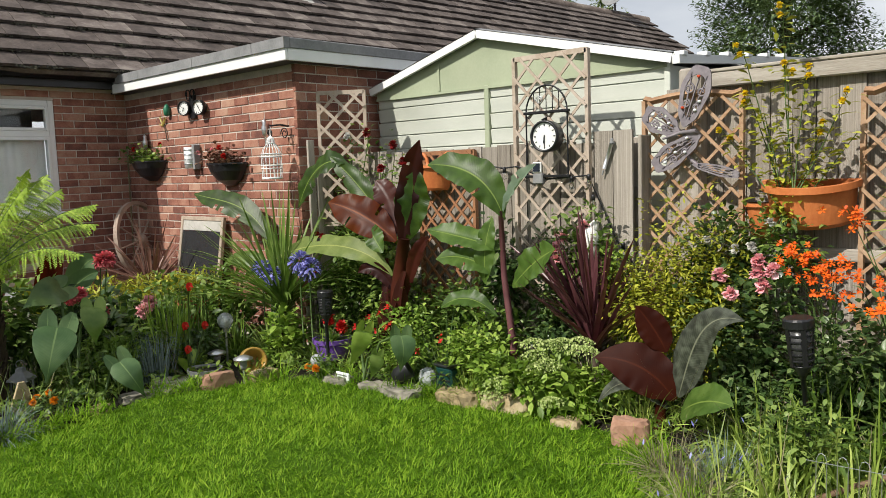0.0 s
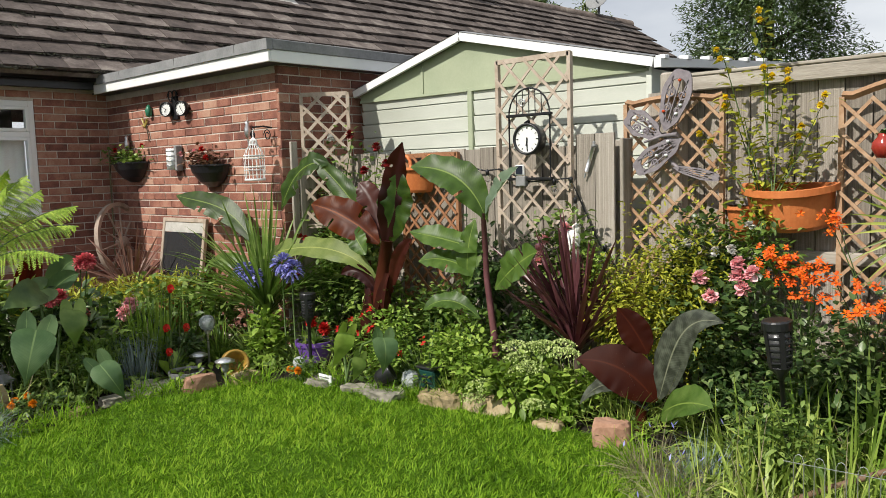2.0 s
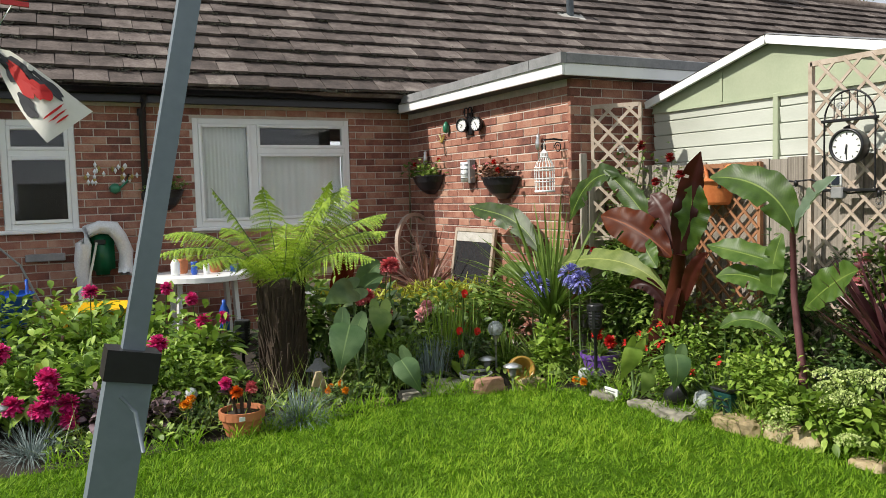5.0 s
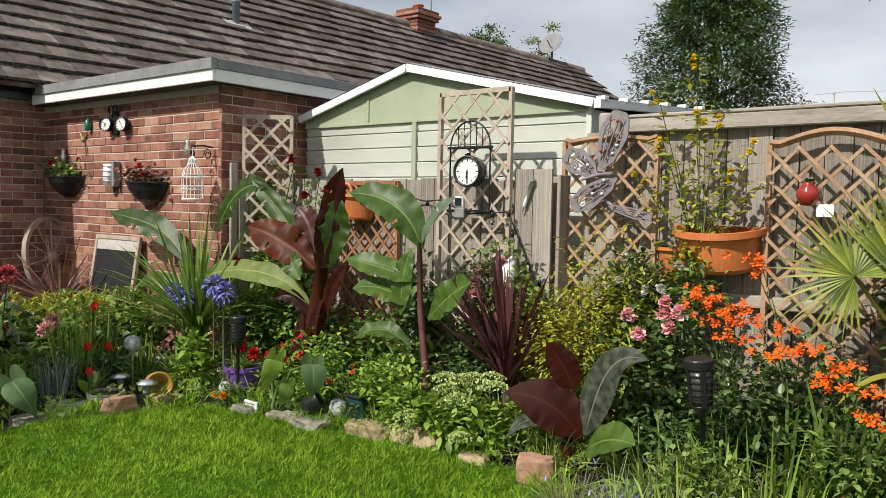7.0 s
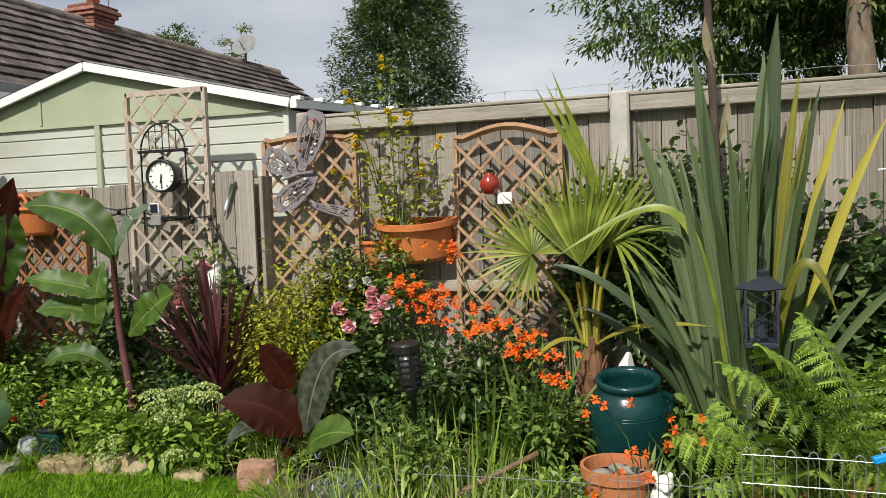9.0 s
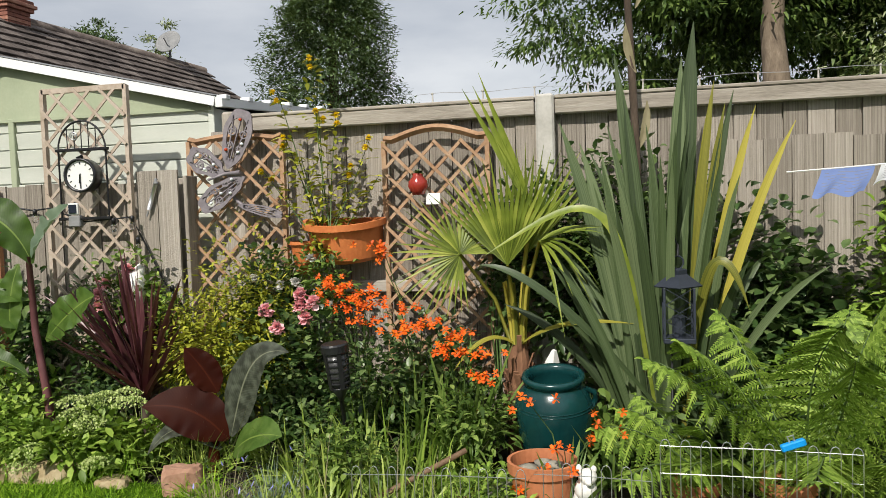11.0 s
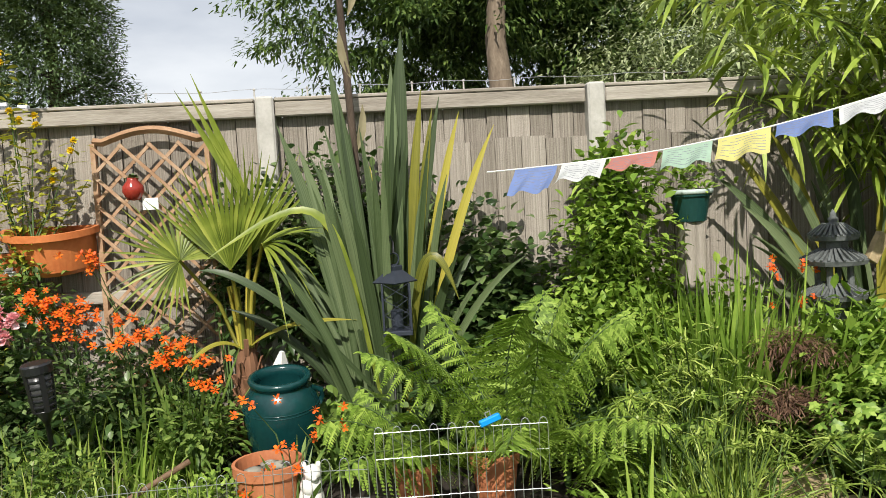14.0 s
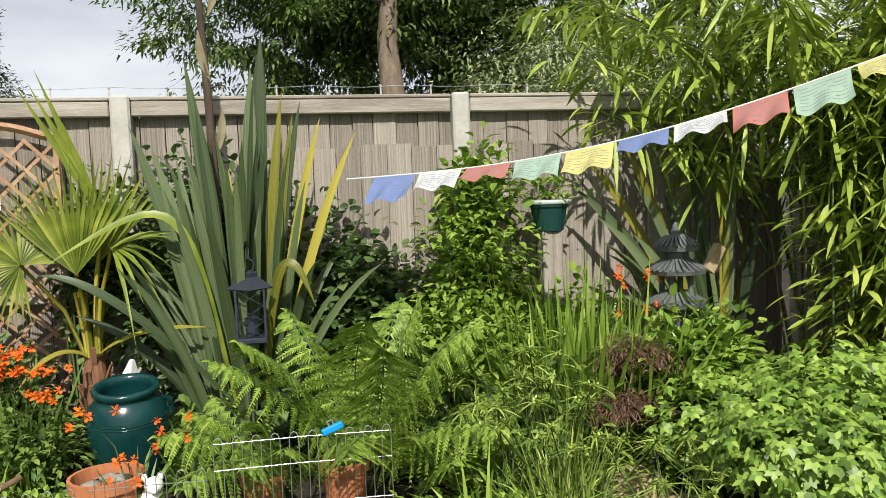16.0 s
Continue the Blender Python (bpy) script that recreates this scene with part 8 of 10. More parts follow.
part("bird", lathe_bm([(0.0, 0.0), (0.03, 0.02), (0.035, 0.07), (0.02, 0.11), (0.0, 0.13)], 12, (XB - 0.03, 7.30, 2.03)), M_ORN_G, lz, smooth=True)
for k in range(7):
    part("leaf", tube_bm([(XB - 0.015, 7.42, 1.95), (XB - 0.02, 7.42 + 0.07 * math.cos(k), 1.97 + 0.07 * abs(math.sin(k * 1.3)))], 0.012, 6, 0.004), M_ORN_Y, lz)
part("stem", tube_bm([(XB - 0.015, 7.40, 1.97), (XB - 0.015, 7.36, 1.80)], 0.006, 5), M_BARK, lz)
for y, z, h in ((7.78, 1.78, 0.16), (5.62, 1.80, 0.17)):
    bo = tagged(thing("metal_bird"), "small silvery metal bird on the brick wall", "ornament")
    part("body", lathe_bm([(0.0, 0.0), (0.022, 0.03), (0.028, 0.08), (0.016, 0.12), (0.02, 0.14), (0.0, 0.165)], 12, (XB - 0.04, y, z - 0.06)), M_STEEL, bo, smooth=True)
    part("tail", tube_bm([(XB - 0.03, y + 0.01, z - 0.06), (XB - 0.02, y + 0.02, z - 0.14)], 0.008, 6, 0.003), M_STEEL, bo)
bkt = tagged(thing("scroll_bracket"), "black scrolled iron bracket holding the bird cage", "bracket")
part("arm", tube_bm([(XB - 0.02, 5.30, 1.82), (XB - 0.10, 5.31, 1.83), (XB - 0.20, 5.31, 1.82)], 0.008, 6), M_IRON, bkt)
for c, r in ((0.0, 0.05), (0.1, 0.035)):
    part("scroll", tube_bm([(XB - 0.06 - c, 5.31 + c * 0.6 + r * math.cos(q) * (1 - q / 14), 1.76 + r * math.sin(q) * (1 - q / 14)) for q in np.linspace(0, 9, 22)], 0.005, 5), M_IRON, bkt, smooth=True)
cg = tagged(thing("bird_cage", XB - 0.20, 5.31, 1.34), "white wire bird cage hanging from the bracket", "bird cage")
for i in range(16):
    a = 2 * math.pi * i / 16
    part("wire", tube_bm([(0.10 * math.cos(a), 0.10 * math.sin(a), 0.0), (0.105 * math.cos(a), 0.105 * math.sin(a), 0.22), (0.085 * math.cos(a), 0.085 * math.sin(a), 0.30), (0.04 * math.cos(a), 0.04 * math.sin(a), 0.36), (0.035 * math.cos(a), 0.035 * math.sin(a), 0.40), (0.0, 0.0, 0.44)], 0.0042, 4), M_WHITE, cg)
for z, r in ((0.0, 0.105), (0.10, 0.106), (0.13, 0.106), (0.22, 0.108), (0.25, 0.106), (0.36, 0.045)):
    part("ring", tube_bm([(r * math.cos(q), r * math.sin(q), z) for q in np.linspace(0, 2 * math.pi, 24)], 0.005, 5), M_WHITE, cg, smooth=True)
part("base", lathe_bm([(0.105, -0.01), (0.11, 0.0), (0.105, 0.012), (0.0, 0.012)], 20), M_WHITE, cg)
part("hook", tube_bm([(0, 0, 0.44), (0, 0, 0.50), (0.01, 0, 0.52), (0.0, 0.0, 0.53)], 0.004, 5), M_WHITE, cg)

cg.matrix_world = pose(XB - 0.20, 5.31, 1.40) @ Matrix.Scale(0.78, 4)

# wagon wheel, leaning picture frame, canes by the wall
wh = tagged(thing("wagon_wheel"), "weathered wooden wagon wheel leaning by the wall", "wheel")
wh.matrix_world = pose(4.42, 7.80, 0.79, 0, 0, 30) @ Matrix.Rotation(radians(82), 4, "X")
M_OLDWOOD = surface("old_wheel_wood", [(0.2, (0.22, 0.16, 0.12)), (0.8, (0.48, 0.38, 0.31))], scale=8, rough=0.85, bump=0.4)
bm = bmesh.new()
n = 40
ring = [[], [], [], []]
for i in range(n):
    a = 2 * math.pi * i / n
    for k, (r, z) in enumerate(((0.372, -0.022), (0.412, -0.022), (0.412, 0.022), (0.372, 0.022))):
        ring[k].append(bm.verts.new((r * math.cos(a), r * math.sin(a), z)))
for k in range(4):
    for i in range(n):
        bm.faces.new((ring[k][i], ring[k][(i + 1) % n], ring[(k + 1) % 4][(i + 1) % n], ring[(k + 1) % 4][i]))
part("rim", bm, M_OLDWOOD, wh)
part("hub", lathe_bm([(0.03, -0.06), (0.055, -0.04), (0.06, 0.0), (0.055, 0.04), (0.03, 0.06)], 16), M_OLDWOOD, wh, smooth=True)
for i in range(10):
    a = 2 * math.pi * i / 10 + 0.15
    part("spoke", tube_bm([(0.05 * math.cos(a), 0.05 * math.sin(a), 0), (0.375 * math.cos(a), 0.375 * math.sin(a), 0)], 0.010, 6), M_OLDWOOD, wh)
pf = tagged(thing("picture_frame"), "old wooden frame with a dark panel leaning on the wall", "frame")
pf.matrix_world = pose(XB - 0.16, 6.70, 0.36, 0, 9, 0)
for a in ((-0.385, 0, -0.345, 0.70), (0.345, 0, 0.385, 0.70), (-0.345, 0, 0.345, 0.04), (-0.345, 0.66, 0.345, 0.70)):
    part("rail", box_bm(-0.015, a[0], a[1], 0.02, a[2], a[3], 0.004), M_TRELLIS, pf)
part("panel", box_bm(-0.002, -0.345, 0.04, 0.006, 0.345, 0.56), plain("dark_glazed_panel", (0.03, 0.032, 0.035), rough=0.08), pf, "dark glazed panel")
part("strip", box_bm(-0.006, -0.345, 0.565, 0.004, 0.345, 0.66), M_CONCRETE, pf, "pale strip")
cn = tagged(part("bamboo_cane", tube_bm([(4.48, 8.12, 0.3), (4.53, 8.2, 1.75)], 0.008, 6), M_DRY), "pale bamboo cane propped in the wall corner", "cane")
pk = tagged(thing("metal_peacock"), "green metal peacock wall ornament with white petal feathers", "ornament")
part("body", lathe_bm([(0.0, 0.0), (0.05, 0.03), (0.055, 0.07), (0.03, 0.10), (0.0, 0.11)], 14, (1.37, YA - 0.03, 1.48)), M_ORN_G, pk, smooth=True)
part("neck", tube_bm([(1.41, YA - 0.03, 1.54), (1.48, YA - 0.03, 1.60), (1.50, YA - 0.03, 1.68)], 0.014, 7, 0.009), M_ORN_G, pk, smooth=True)
rng = np.random.default_rng(421)
for i in range(26):
    a, r = radians(rng.uniform(15, 175)), rng.uniform(0.10, 0.27)
    part("feather", lathe_bm([(0.0, -0.032), (0.018, 0.0), (0.0, 0.032)], 8, (1.35 + r * math.cos(a), YA - 0.015, 1.55 + r * math.sin(a))), M_BEAD_W if i % 3 else M_ORN_Y, pk)
hr = tagged(thing("hose_reel"), "green hose reel box on the wall draped with a white towel", "hose reel")
bm = box_bm(1.10, YA - 0.24, 0.72, 1.32, YA - 0.02, 1.13)
bmesh.ops.bevel(bm, geom=bm.edges[:], offset=0.05, segments=3, affect="EDGES")
part("case", bm, plain("green_plastic", (0.006, 0.11, 0.045), rough=0.35), hr, "green plastic case", smooth=True)
part("slot", box_bm(1.14, YA - 0.248, 1.01, 1.24, YA - 0.236, 1.06, 0.004), M_BLACK, hr)
tw = tagged(thing("bath_towel"), "white fluffy towel draped over the hose reel", "towel")
M_TOWEL = plain("white_towelling", (0.72, 0.74, 0.75), rough=0.95, vary=0.15, scale=60, bump=0.8)
prof = [(1.05, 0.50), (1.04, 0.66), (1.03, 0.84), (1.05, 1.02), (1.10, 1.14), (1.20, 1.18), (1.31, 1.16), (1.38, 1.06), (1.42, 0.92), (1.41, 0.80), (1.40, 0.72)]
bm = tube_bm([(x, YA - 0.20 + 0.02 * math.sin(i * 1.7), z) for i, (x, z) in enumerate(prof)], 0.062, 14)
rg = random.Random(77)
for q in bm.verts:
    q.co.y = YA - 0.17 + (q.co.y - YA + 0.17) * 1.9
    q.co += Vector((rg.uniform(-0.012, 0.012), rg.uniform(-0.015, 0.015), rg.uniform(-0.012, 0.012)))
part("cloth", bm, M_TOWEL, tw, smooth=True)
sh = tagged(part("wall_shelf_bracket", box_bm(0.56, YA - 0.07, 0.87, 0.90, YA - 0.0, 0.94, 0.006), M_EDGING), "pale grey metal box rail on the brick wall", "bracket")
hs = tagged(part("hose", tube_bm([(1.16, YA - 0.25, 1.03), (1.10, YA - 0.35, 0.8), (1.02, YA - 0.5, 0.5), (1.0, YA - 0.6, 0.2), (1.0, YA - 0.7, 0.03)], 0.011, 7), plain("pale_hose", (0.55, 0.56, 0.5), rough=0.5)), "pale garden hose hanging from the reel", "hose")
h2 = tagged(part("hose", tube_bm([(0.1, YA - 0.1, 1.0), (0.32, YA - 0.12, 1.06), (0.52, YA - 0.14, 0.85), (0.66, YA - 0.2, 0.5), (0.7, YA - 0.3, 0.1), (0.72, YA - 0.35, 0.0)], 0.011, 7), plain("grey_hose", (0.25, 0.27, 0.25), rough=0.5)), "grey hose looping down the wall", "hose")

# ---- by the house: table, tubs, chair ----
tb = tagged(thing("patio_table", 2.04, 7.60, 0), "white half-round plastic garden table", "table")
part("tabletop", lathe_bm([(0.40, 0.655), (0.46, 0.662), (0.46, 0.708), (0.45, 0.715), (0.0, 0.715)], 36), M_WHITE, tb, smooth=False)
for a in (35, 145, 215, 325):
    q = radians(a)
    bm = bmesh.new()
    beam(bm, (0.30 * math.cos(q), 0.30 * math.sin(q), 0.68), (0.34 * math.cos(q), 0.34 * math.sin(q), 0.0), 0.11, 0.035)
    part("leg", bm, M_WHITE, tb)
bt = tagged(thing("bottle", 1.78, 7.53, 0.715), "white plastic bottle on the table", "bottle")
part("body", lathe_bm([(0.038, 0.0), (0.042, 0.02), (0.042, 0.11), (0.018, 0.15), (0.0, 0.15)], 18), M_WHITE, bt, smooth=True)
part("cap", lathe_bm([(0.019, 0.15), (0.019, 0.175), (0.0, 0.176)], 14), M_EDGING, bt)
M_BLUE = plain("blue_plastic", (0.012, 0.08, 0.42), rough=0.35)
for x, y, r, h, m, lb in ((2.02, 7.5, 0.03, 0.12, M_BLUE, "small blue bottle on the white table"), (2.24, 7.6, 0.06, 0.11, M_TERRA, "small clay pot on the white table"), (2.40, 7.55, 0.045, 0.07, M_BLUE, "small blue cup on the white table"), (1.95, 7.7, 0.05, 0.14, M_TERRA, "clay jar on the white table"), (2.12, 7.45, 0.028, 0.1, M_WHITE, "slim white bottle on the white table")):
    tagged(part("table_jar", lathe_bm([(r * 0.8, 0), (r, h * 0.2), (r, h * 0.85), (r * 1.05, h), (r * 0.9, h), (r * 0.85, h * 0.5), (0, h * 0.45)], 18, (x - 0.08, y - 0.02, 0.715)), m, smooth=True), lb, "jar")
wr2 = tagged(part("water_bottle", lathe_bm([(0.035, 0), (0.038, 0.02), (0.038, 0.15), (0.015, 0.2), (0.015, 0.23), (0, 0.23)], 14, (1.86, 5.95, 0.42)), M_BLUE, smooth=True), "clear blue bottle upturned on a cane", "bottle")
tagged(part("bottle_cane", tube_bm([(1.86, 5.95, 0), (1.86, 5.95, 0.45)], 0.007, 6), M_DRY), "cane holding up a bottle", "cane")
tubp = tagged(thing("blue_tub", 0.36, 7.55, 0), "blue flexible garden tub", "tub")
part("body", lathe_bm([(0.17, 0.25), (0.2, 0.3), (0.24, 0.62), (0.26, 0.64), (0.25, 0.66), (0.22, 0.6), (0.0, 0.35)], 26), M_BLUE, tubp, smooth=True)
part("handle", tube_bm([(0.24 * math.cos(0.6), 0.08 * math.cos(q), 0.64 + 0.12 * math.sin(q)) for q in np.linspace(0, math.pi, 12)], 0.014, 7), M_BLUE, tubp, smooth=True)
part("stand", lathe_bm([(0.2, 0.0), (0.2, 0.25), (0.0, 0.25)], 20), M_GREYSTONE, tubp)
yb = tagged(thing("yellow_tray", 1.08, 7.2, 0), "yellow plastic barrow tray resting on the ground", "barrow")
part("tray", lathe_bm([(0.2, 0.28), (0.3, 0.40), (0.36, 0.52), (0.37, 0.53), (0.35, 0.53), (0.28, 0.42), (0.0, 0.32)], 24), plain("yellow_plastic", (0.72, 0.42, 0.01), rough=0.35), yb, smooth=True)
part("base", lathe_bm([(0.16, 0.0), (0.2, 0.28), (0.0, 0.29)], 16), M_BLACK, yb)
brl = tagged(thing("black_rail"), "low black metal border rail", "rail")
part("bar", tube_bm([(-0.3, 6.85, 0.42), (0.35, 6.85, 0.45), (1.0, 6.85, 0.47)], 0.013, 7), M_IRON, brl, smooth=True)
for x in (-0.25, 0.35, 0.95):
    part("leg", tube_bm([(x, 6.85, 0.0), (x, 6.85, 0.45)], 0.011, 6), M_IRON, brl)
chx = tagged(thing("slatted_chair", 3.0, 6.95, 0), "weathered wooden slatted folding chair with a grey cushion", "chair")
for i in range(4):
    part("seat_slat", box_bm(-0.2, -0.18 + i * 0.095, 0.43, 0.2, -0.10 + i * 0.095, 0.445, 0.003), M_TRELLIS, chx)
for x in (-0.19, 0.19):
    for y in (-0.17, 0.17):
        part("leg", box_bm(x - 0.015, y - 0.02, 0.0, x + 0.015, y + 0.02, 0.43, 0.003), M_TRELLIS, chx)
    part("back_post", box_bm(x - 0.015, 0.19, 0.43, x + 0.015, 0.22, 0.85, 0.003), M_TRELLIS, chx)
for z in (0.55, 0.67, 0.79):
    part("back_slat", box_bm(-0.175, 0.195, z, 0.175, 0.21, z + 0.06, 0.003), M_TRELLIS, chx)
cu = box_bm(-0.17, -0.15, 0.446, 0.17, 0.15, 0.52)
bmesh.ops.bevel(cu, geom=cu.edges[:], offset=0.03, segments=3, affect="EDGES")
part("cushion", cu, M_EDGING, chx, "grey cushion", smooth=True)


# ---- along the lawn edge: stones and lamps ----
def rock(x, y, z, sx, sy, sz, mat, label, seed, rz=0.0):
    rng = random.Random(seed)
    bm = bmesh.new()
    bmesh.ops.create_icosphere(bm, subdivisions=3, radius=1.0)
    o = Vector((rng.uniform(0, 50), rng.uniform(0, 50), rng.uniform(0, 50)))
    for v in bm.verts:
        c = v.co.normalized()
        flat = Vector((max(-0.78, min(0.78, c.x)), max(-0.78, min(0.78, c.y)), max(-0.62, min(0.62, c.z))))
        k = 1 + 0.20 * noise.noise(c * 1.6 + o) + 0.07 * noise.noise(c * 5 + o)
        v.co = Vector((flat.x * sx * k, flat.y * sy * k, flat.z * sz * k))
    ob = part("edging_stone", bm, mat, smooth=False)
    ob.matrix_world = pose(x, y, z + sz * 0.4, 0, 0, rz)
    return tagged(ob, label, "stone", "lawn edging stones")


M_REDSTONE = surface("reddish_stone", [(0.2, (0.26, 0.13, 0.08)), (0.8, (0.48, 0.29, 0.20))], scale=9, rough=0.95, bump=0.7)
for i, (x, y, sx, sy, sz, m, lb, rz) in enumerate([
    (4.19, 2.75, 0.13, 0.22, 0.12, M_STONE, "large golden sandstone block at the lawn edge", 10), (4.10, 3.07, 0.11, 0.19, 0.10, M_STONE, "golden sandstone slab at the lawn edge", 5),
    (4.0, 3.50, 0.12, 0.21, 0.075, M_GREYSTONE, "flat pale stone at the lawn edge", -5), (3.98, 3.75, 0.08, 0.1, 0.06, M_GREYSTONE, "small pale stone at the lawn edge", 20),
    (3.95, 4.05, 0.1, 0.14, 0.07, M_GREYSTONE, "mossy grey stone at the lawn edge", 10), (3.37, 4.62, 0.15, 0.08, 0.12, M_REDSTONE, "reddish brick-like stone at the lawn edge", 8),
    (3.70, 4.58, 0.12, 0.10, 0.08, M_STONE, "moss-covered stone at the lawn edge", 0), (3.08, 4.78, 0.12, 0.08, 0.06, M_GREYSTONE, "grey stone at the lawn edge", 15),
    (2.62, 4.76, 0.07, 0.06, 0.055, M_STONE, "small sandstone at the lawn edge", 30), (4.10, 1.90, 0.09, 0.12, 0.15, M_REDSTONE, "reddish stone by the young banana", 20),
    (3.2, 4.95, 0.16, 0.09, 0.06, M_GREYSTONE, "low grey stone among the leaves", -10), (2.9, 4.86, 0.13, 0.08, 0.05, M_GREYSTONE, "low grey stone among the leaves", 5),
    (4.14, 2.32, 0.07, 0.11, 0.06, M_STONE, "small golden stone at the lawn edge", 0), (3.72, -2.05, 0.16, 0.2, 0.14, M_STONE, "large golden rock beside the acer", 10),
    (3.5, -2.2, 0.1, 0.12, 0.1, M_STONE, "golden rock beside the acer", 40), (4.28, -2.75, 0.14, 0.14, 0.16, M_GREYSTONE, "round grey rock below the stone lantern", 0), (4.2, 0.32, 0.13, 0.12, 0.09, M_GREYSTONE, "grey stone beside the clay pot", 12), (4.05, 0.5, 0.09, 0.09, 0.07, M_REDSTONE, "reddish stone near the stick", 50)]):
    rock(x, y, -0.015, sx, sy, sz, m, lb, 500 + i, rz)


def torch(x, y, z0, h, lean, label, head=0.20, r=0.05):
    """A solar torch: spike, slotted lamp head and cap."""
    t = tagged(thing("solar_torch", x, y, z0), label, "solar lamp", "solar torches")
    t.matrix_world = pose(x, y, z0, lean[0], lean[1], 0)
    part("spike", tube_bm([(0, 0, -0.06), (0, 0, h - head)], 0.012, 8), M_BLACK, t, smooth=True)
    part("cup", lathe_bm([(0.012, h - head - 0.03), (0.024, h - head), (r * 0.72, h - head + 0.03), (r * 0.74, h - head + 0.035), (0.0, h - head + 0.036)], 18), M_BLACK, t, smooth=True)
    part("flame_tube", lathe_bm([(r * 0.70, h - head + 0.035), (r * 0.84, h - 0.045)], 18), plain("smoked_plastic", (0.05, 0.05, 0.05), rough=0.25), t, smooth=True)
    for i in range(6):
        zz = h - head + 0.05 + i * (head - 0.10) / 5
        rr = r * (0.74 + 0.12 * i / 5)
        part("slat_ring", lathe_bm([(rr, zz), (rr + 0.004, zz + 0.003), (rr + 0.004, zz + 0.008), (rr, zz + 0.011)], 18), M_BLACK, t)
    for i in range(5):
        a = 2 * math.pi * i / 5
        bm = bmesh.new()
        beam(bm, (r * 0.72 * math.cos(a), r * 0.72 * math.sin(a), h - head + 0.03), (r * 0.9 * math.cos(a), r * 0.9 * math.sin(a), h - 0.04), 0.022, 0.006, up=(math.cos(a), math.sin(a), 0))
        part("strut", bm, M_BLACK, t)
    part("cap", lathe_bm([(r * 0.9, h - 0.045), (r, h - 0.04), (r, h - 0.008), (r * 0.9, h), (0.0, h)], 22), M_BLACK, t, smooth=False)
    return t


torch(4.07, 4.31, 0.0, 0.60, (0, 0), "black solar torch lamp standing beside the purple pot", 0.2, 0.058)
torch(4.12, 1.02, 0.0, 0.76, (-4, -4), "black solar torch lamp leaning among the grasses", 0.24, 0.064)
torch(1.93, 5.70, 0.0, 0.52, (0, 0), "black solar torch lamp beside the tree fern", 0.2, 0.06)


def pot(name, x, y, z, r, h, mat, label, soil=True, category="plant pot", taper=0.72, rim=0.02):
    t = tagged(thing(name, x, y, z), label, category)
    part("pot", lathe_bm([(r * taper, 0), (r * 0.92, h - rim * 1.6), (r, h - rim * 1.6), (r * 1.02, h), (r * 0.92, h), (r * 0.88, h * 0.75), (0, h * 0.75)], 28), mat, t, smooth=False)
    if soil:
        part("compost", lathe_bm([(r * 0.88, h * 0.80), (0, h * 0.84)], 20), M_SOIL, t, smooth=True)
    return t


M_PURP = plain("purple_plastic", (0.16, 0.07, 0.36), rough=0.35)
pp = pot("purple_pot", 4.24, 4.47, 0.06, 0.145, 0.15, M_PURP, "purple plastic pot of strappy leaves and red flowers")
rng = np.random.default_rng(601)
leaf_ob("leaves", blades(np.tile((0, 0, 0.12), (40, 1)), ways(rng, 40, 0.6), 0.24, 0.018, 0.4, SWORD, rng=rng), M_LEAF, pp)
for q in ((-0.02, 0.0, 0.30), (0.03, -0.08, 0.24)):
    leaf_ob("flower", bloom(rng, q, (-0.8, -0.3, 0.5), 0.10, "ball"), M_RED, pp)
tp = pot("terracotta_pot", 1.65, 4.64, 0.0, 0.135, 0.15, M_TERRA, "terracotta pot of dark succulents at the lawn edge", rim=0.03)
part("price_label", box_bm(-0.05, -0.136, 0.11, -0.015, -0.131, 0.135), M_WHITE, tp, "small white label")
for q, h in ((0.0, 0.32), (0.06, 0.26), (-0.06, 0.24)):
    part("succulent_stem", tube_bm([(q * 0.5, 0, 0.1), (q, 0.0, h)], 0.012, 7), M_BARK, tp)
    leaf_ob("rosette", blades(np.tile((q, 0, h), (26, 1)), ways(rng, 26, 0.25), 0.09, 0.035, 0.0, LEAF, 0.3, rng=rng), M_LEAF if q >= 0 else M_HEUCH, tp, kind="stuff")
for q, fm in (((-0.10, -0.05, 0.33), M_MAGENTA), ((-0.05, -0.09, 0.28), M_ORANGE), ((0.05, -0.06, 0.29), M_ROSE)):
    leaf_ob("flower", bloom(rng, q, (-0.3, -0.8, 0.4), 0.08, "ball"), fm, tp)
bp = tagged(thing("tilted_pot", 3.72, 4.72, 0.09), "ochre glazed pot lying on its side", "plant pot")
bp.matrix_world = pose(3.72, 4.74, 0.10, 75, 0, -25)
part("pot", lathe_bm([(0.05, -0.11), (0.085, -0.08), (0.10, 0.0), (0.085, 0.07), (0.095, 0.09), (0.08, 0.09), (0.07, 0.06), (0.0, -0.07)], 24), surface("ochre_glaze", [(0.2, (0.22, 0.12, 0.02)), (0.8, (0.45, 0.28, 0.06))], rough=0.35, bump=0.1), bp, smooth=True)
db = pot("dark_bowl", 3.42, 4.88, 0.0, 0.12, 0.09, M_EDGING, "low dark bowl of small plants")
dp = pot("brown_pot", 4.2, 4.95, 0.0, 0.13, 0.26, surface("brown_clay", [(0.2, (0.06, 0.035, 0.025)), (0.8, (0.13, 0.08, 0.06))], rough=0.7), "dark brown clay pot under the agapanthus")
cp = pot("clay_pot", 3.95, 5.95, 0.2, 0.14, 0.2, M_TERRA, "pale terracotta pot on the raised stones", rim=0.03)
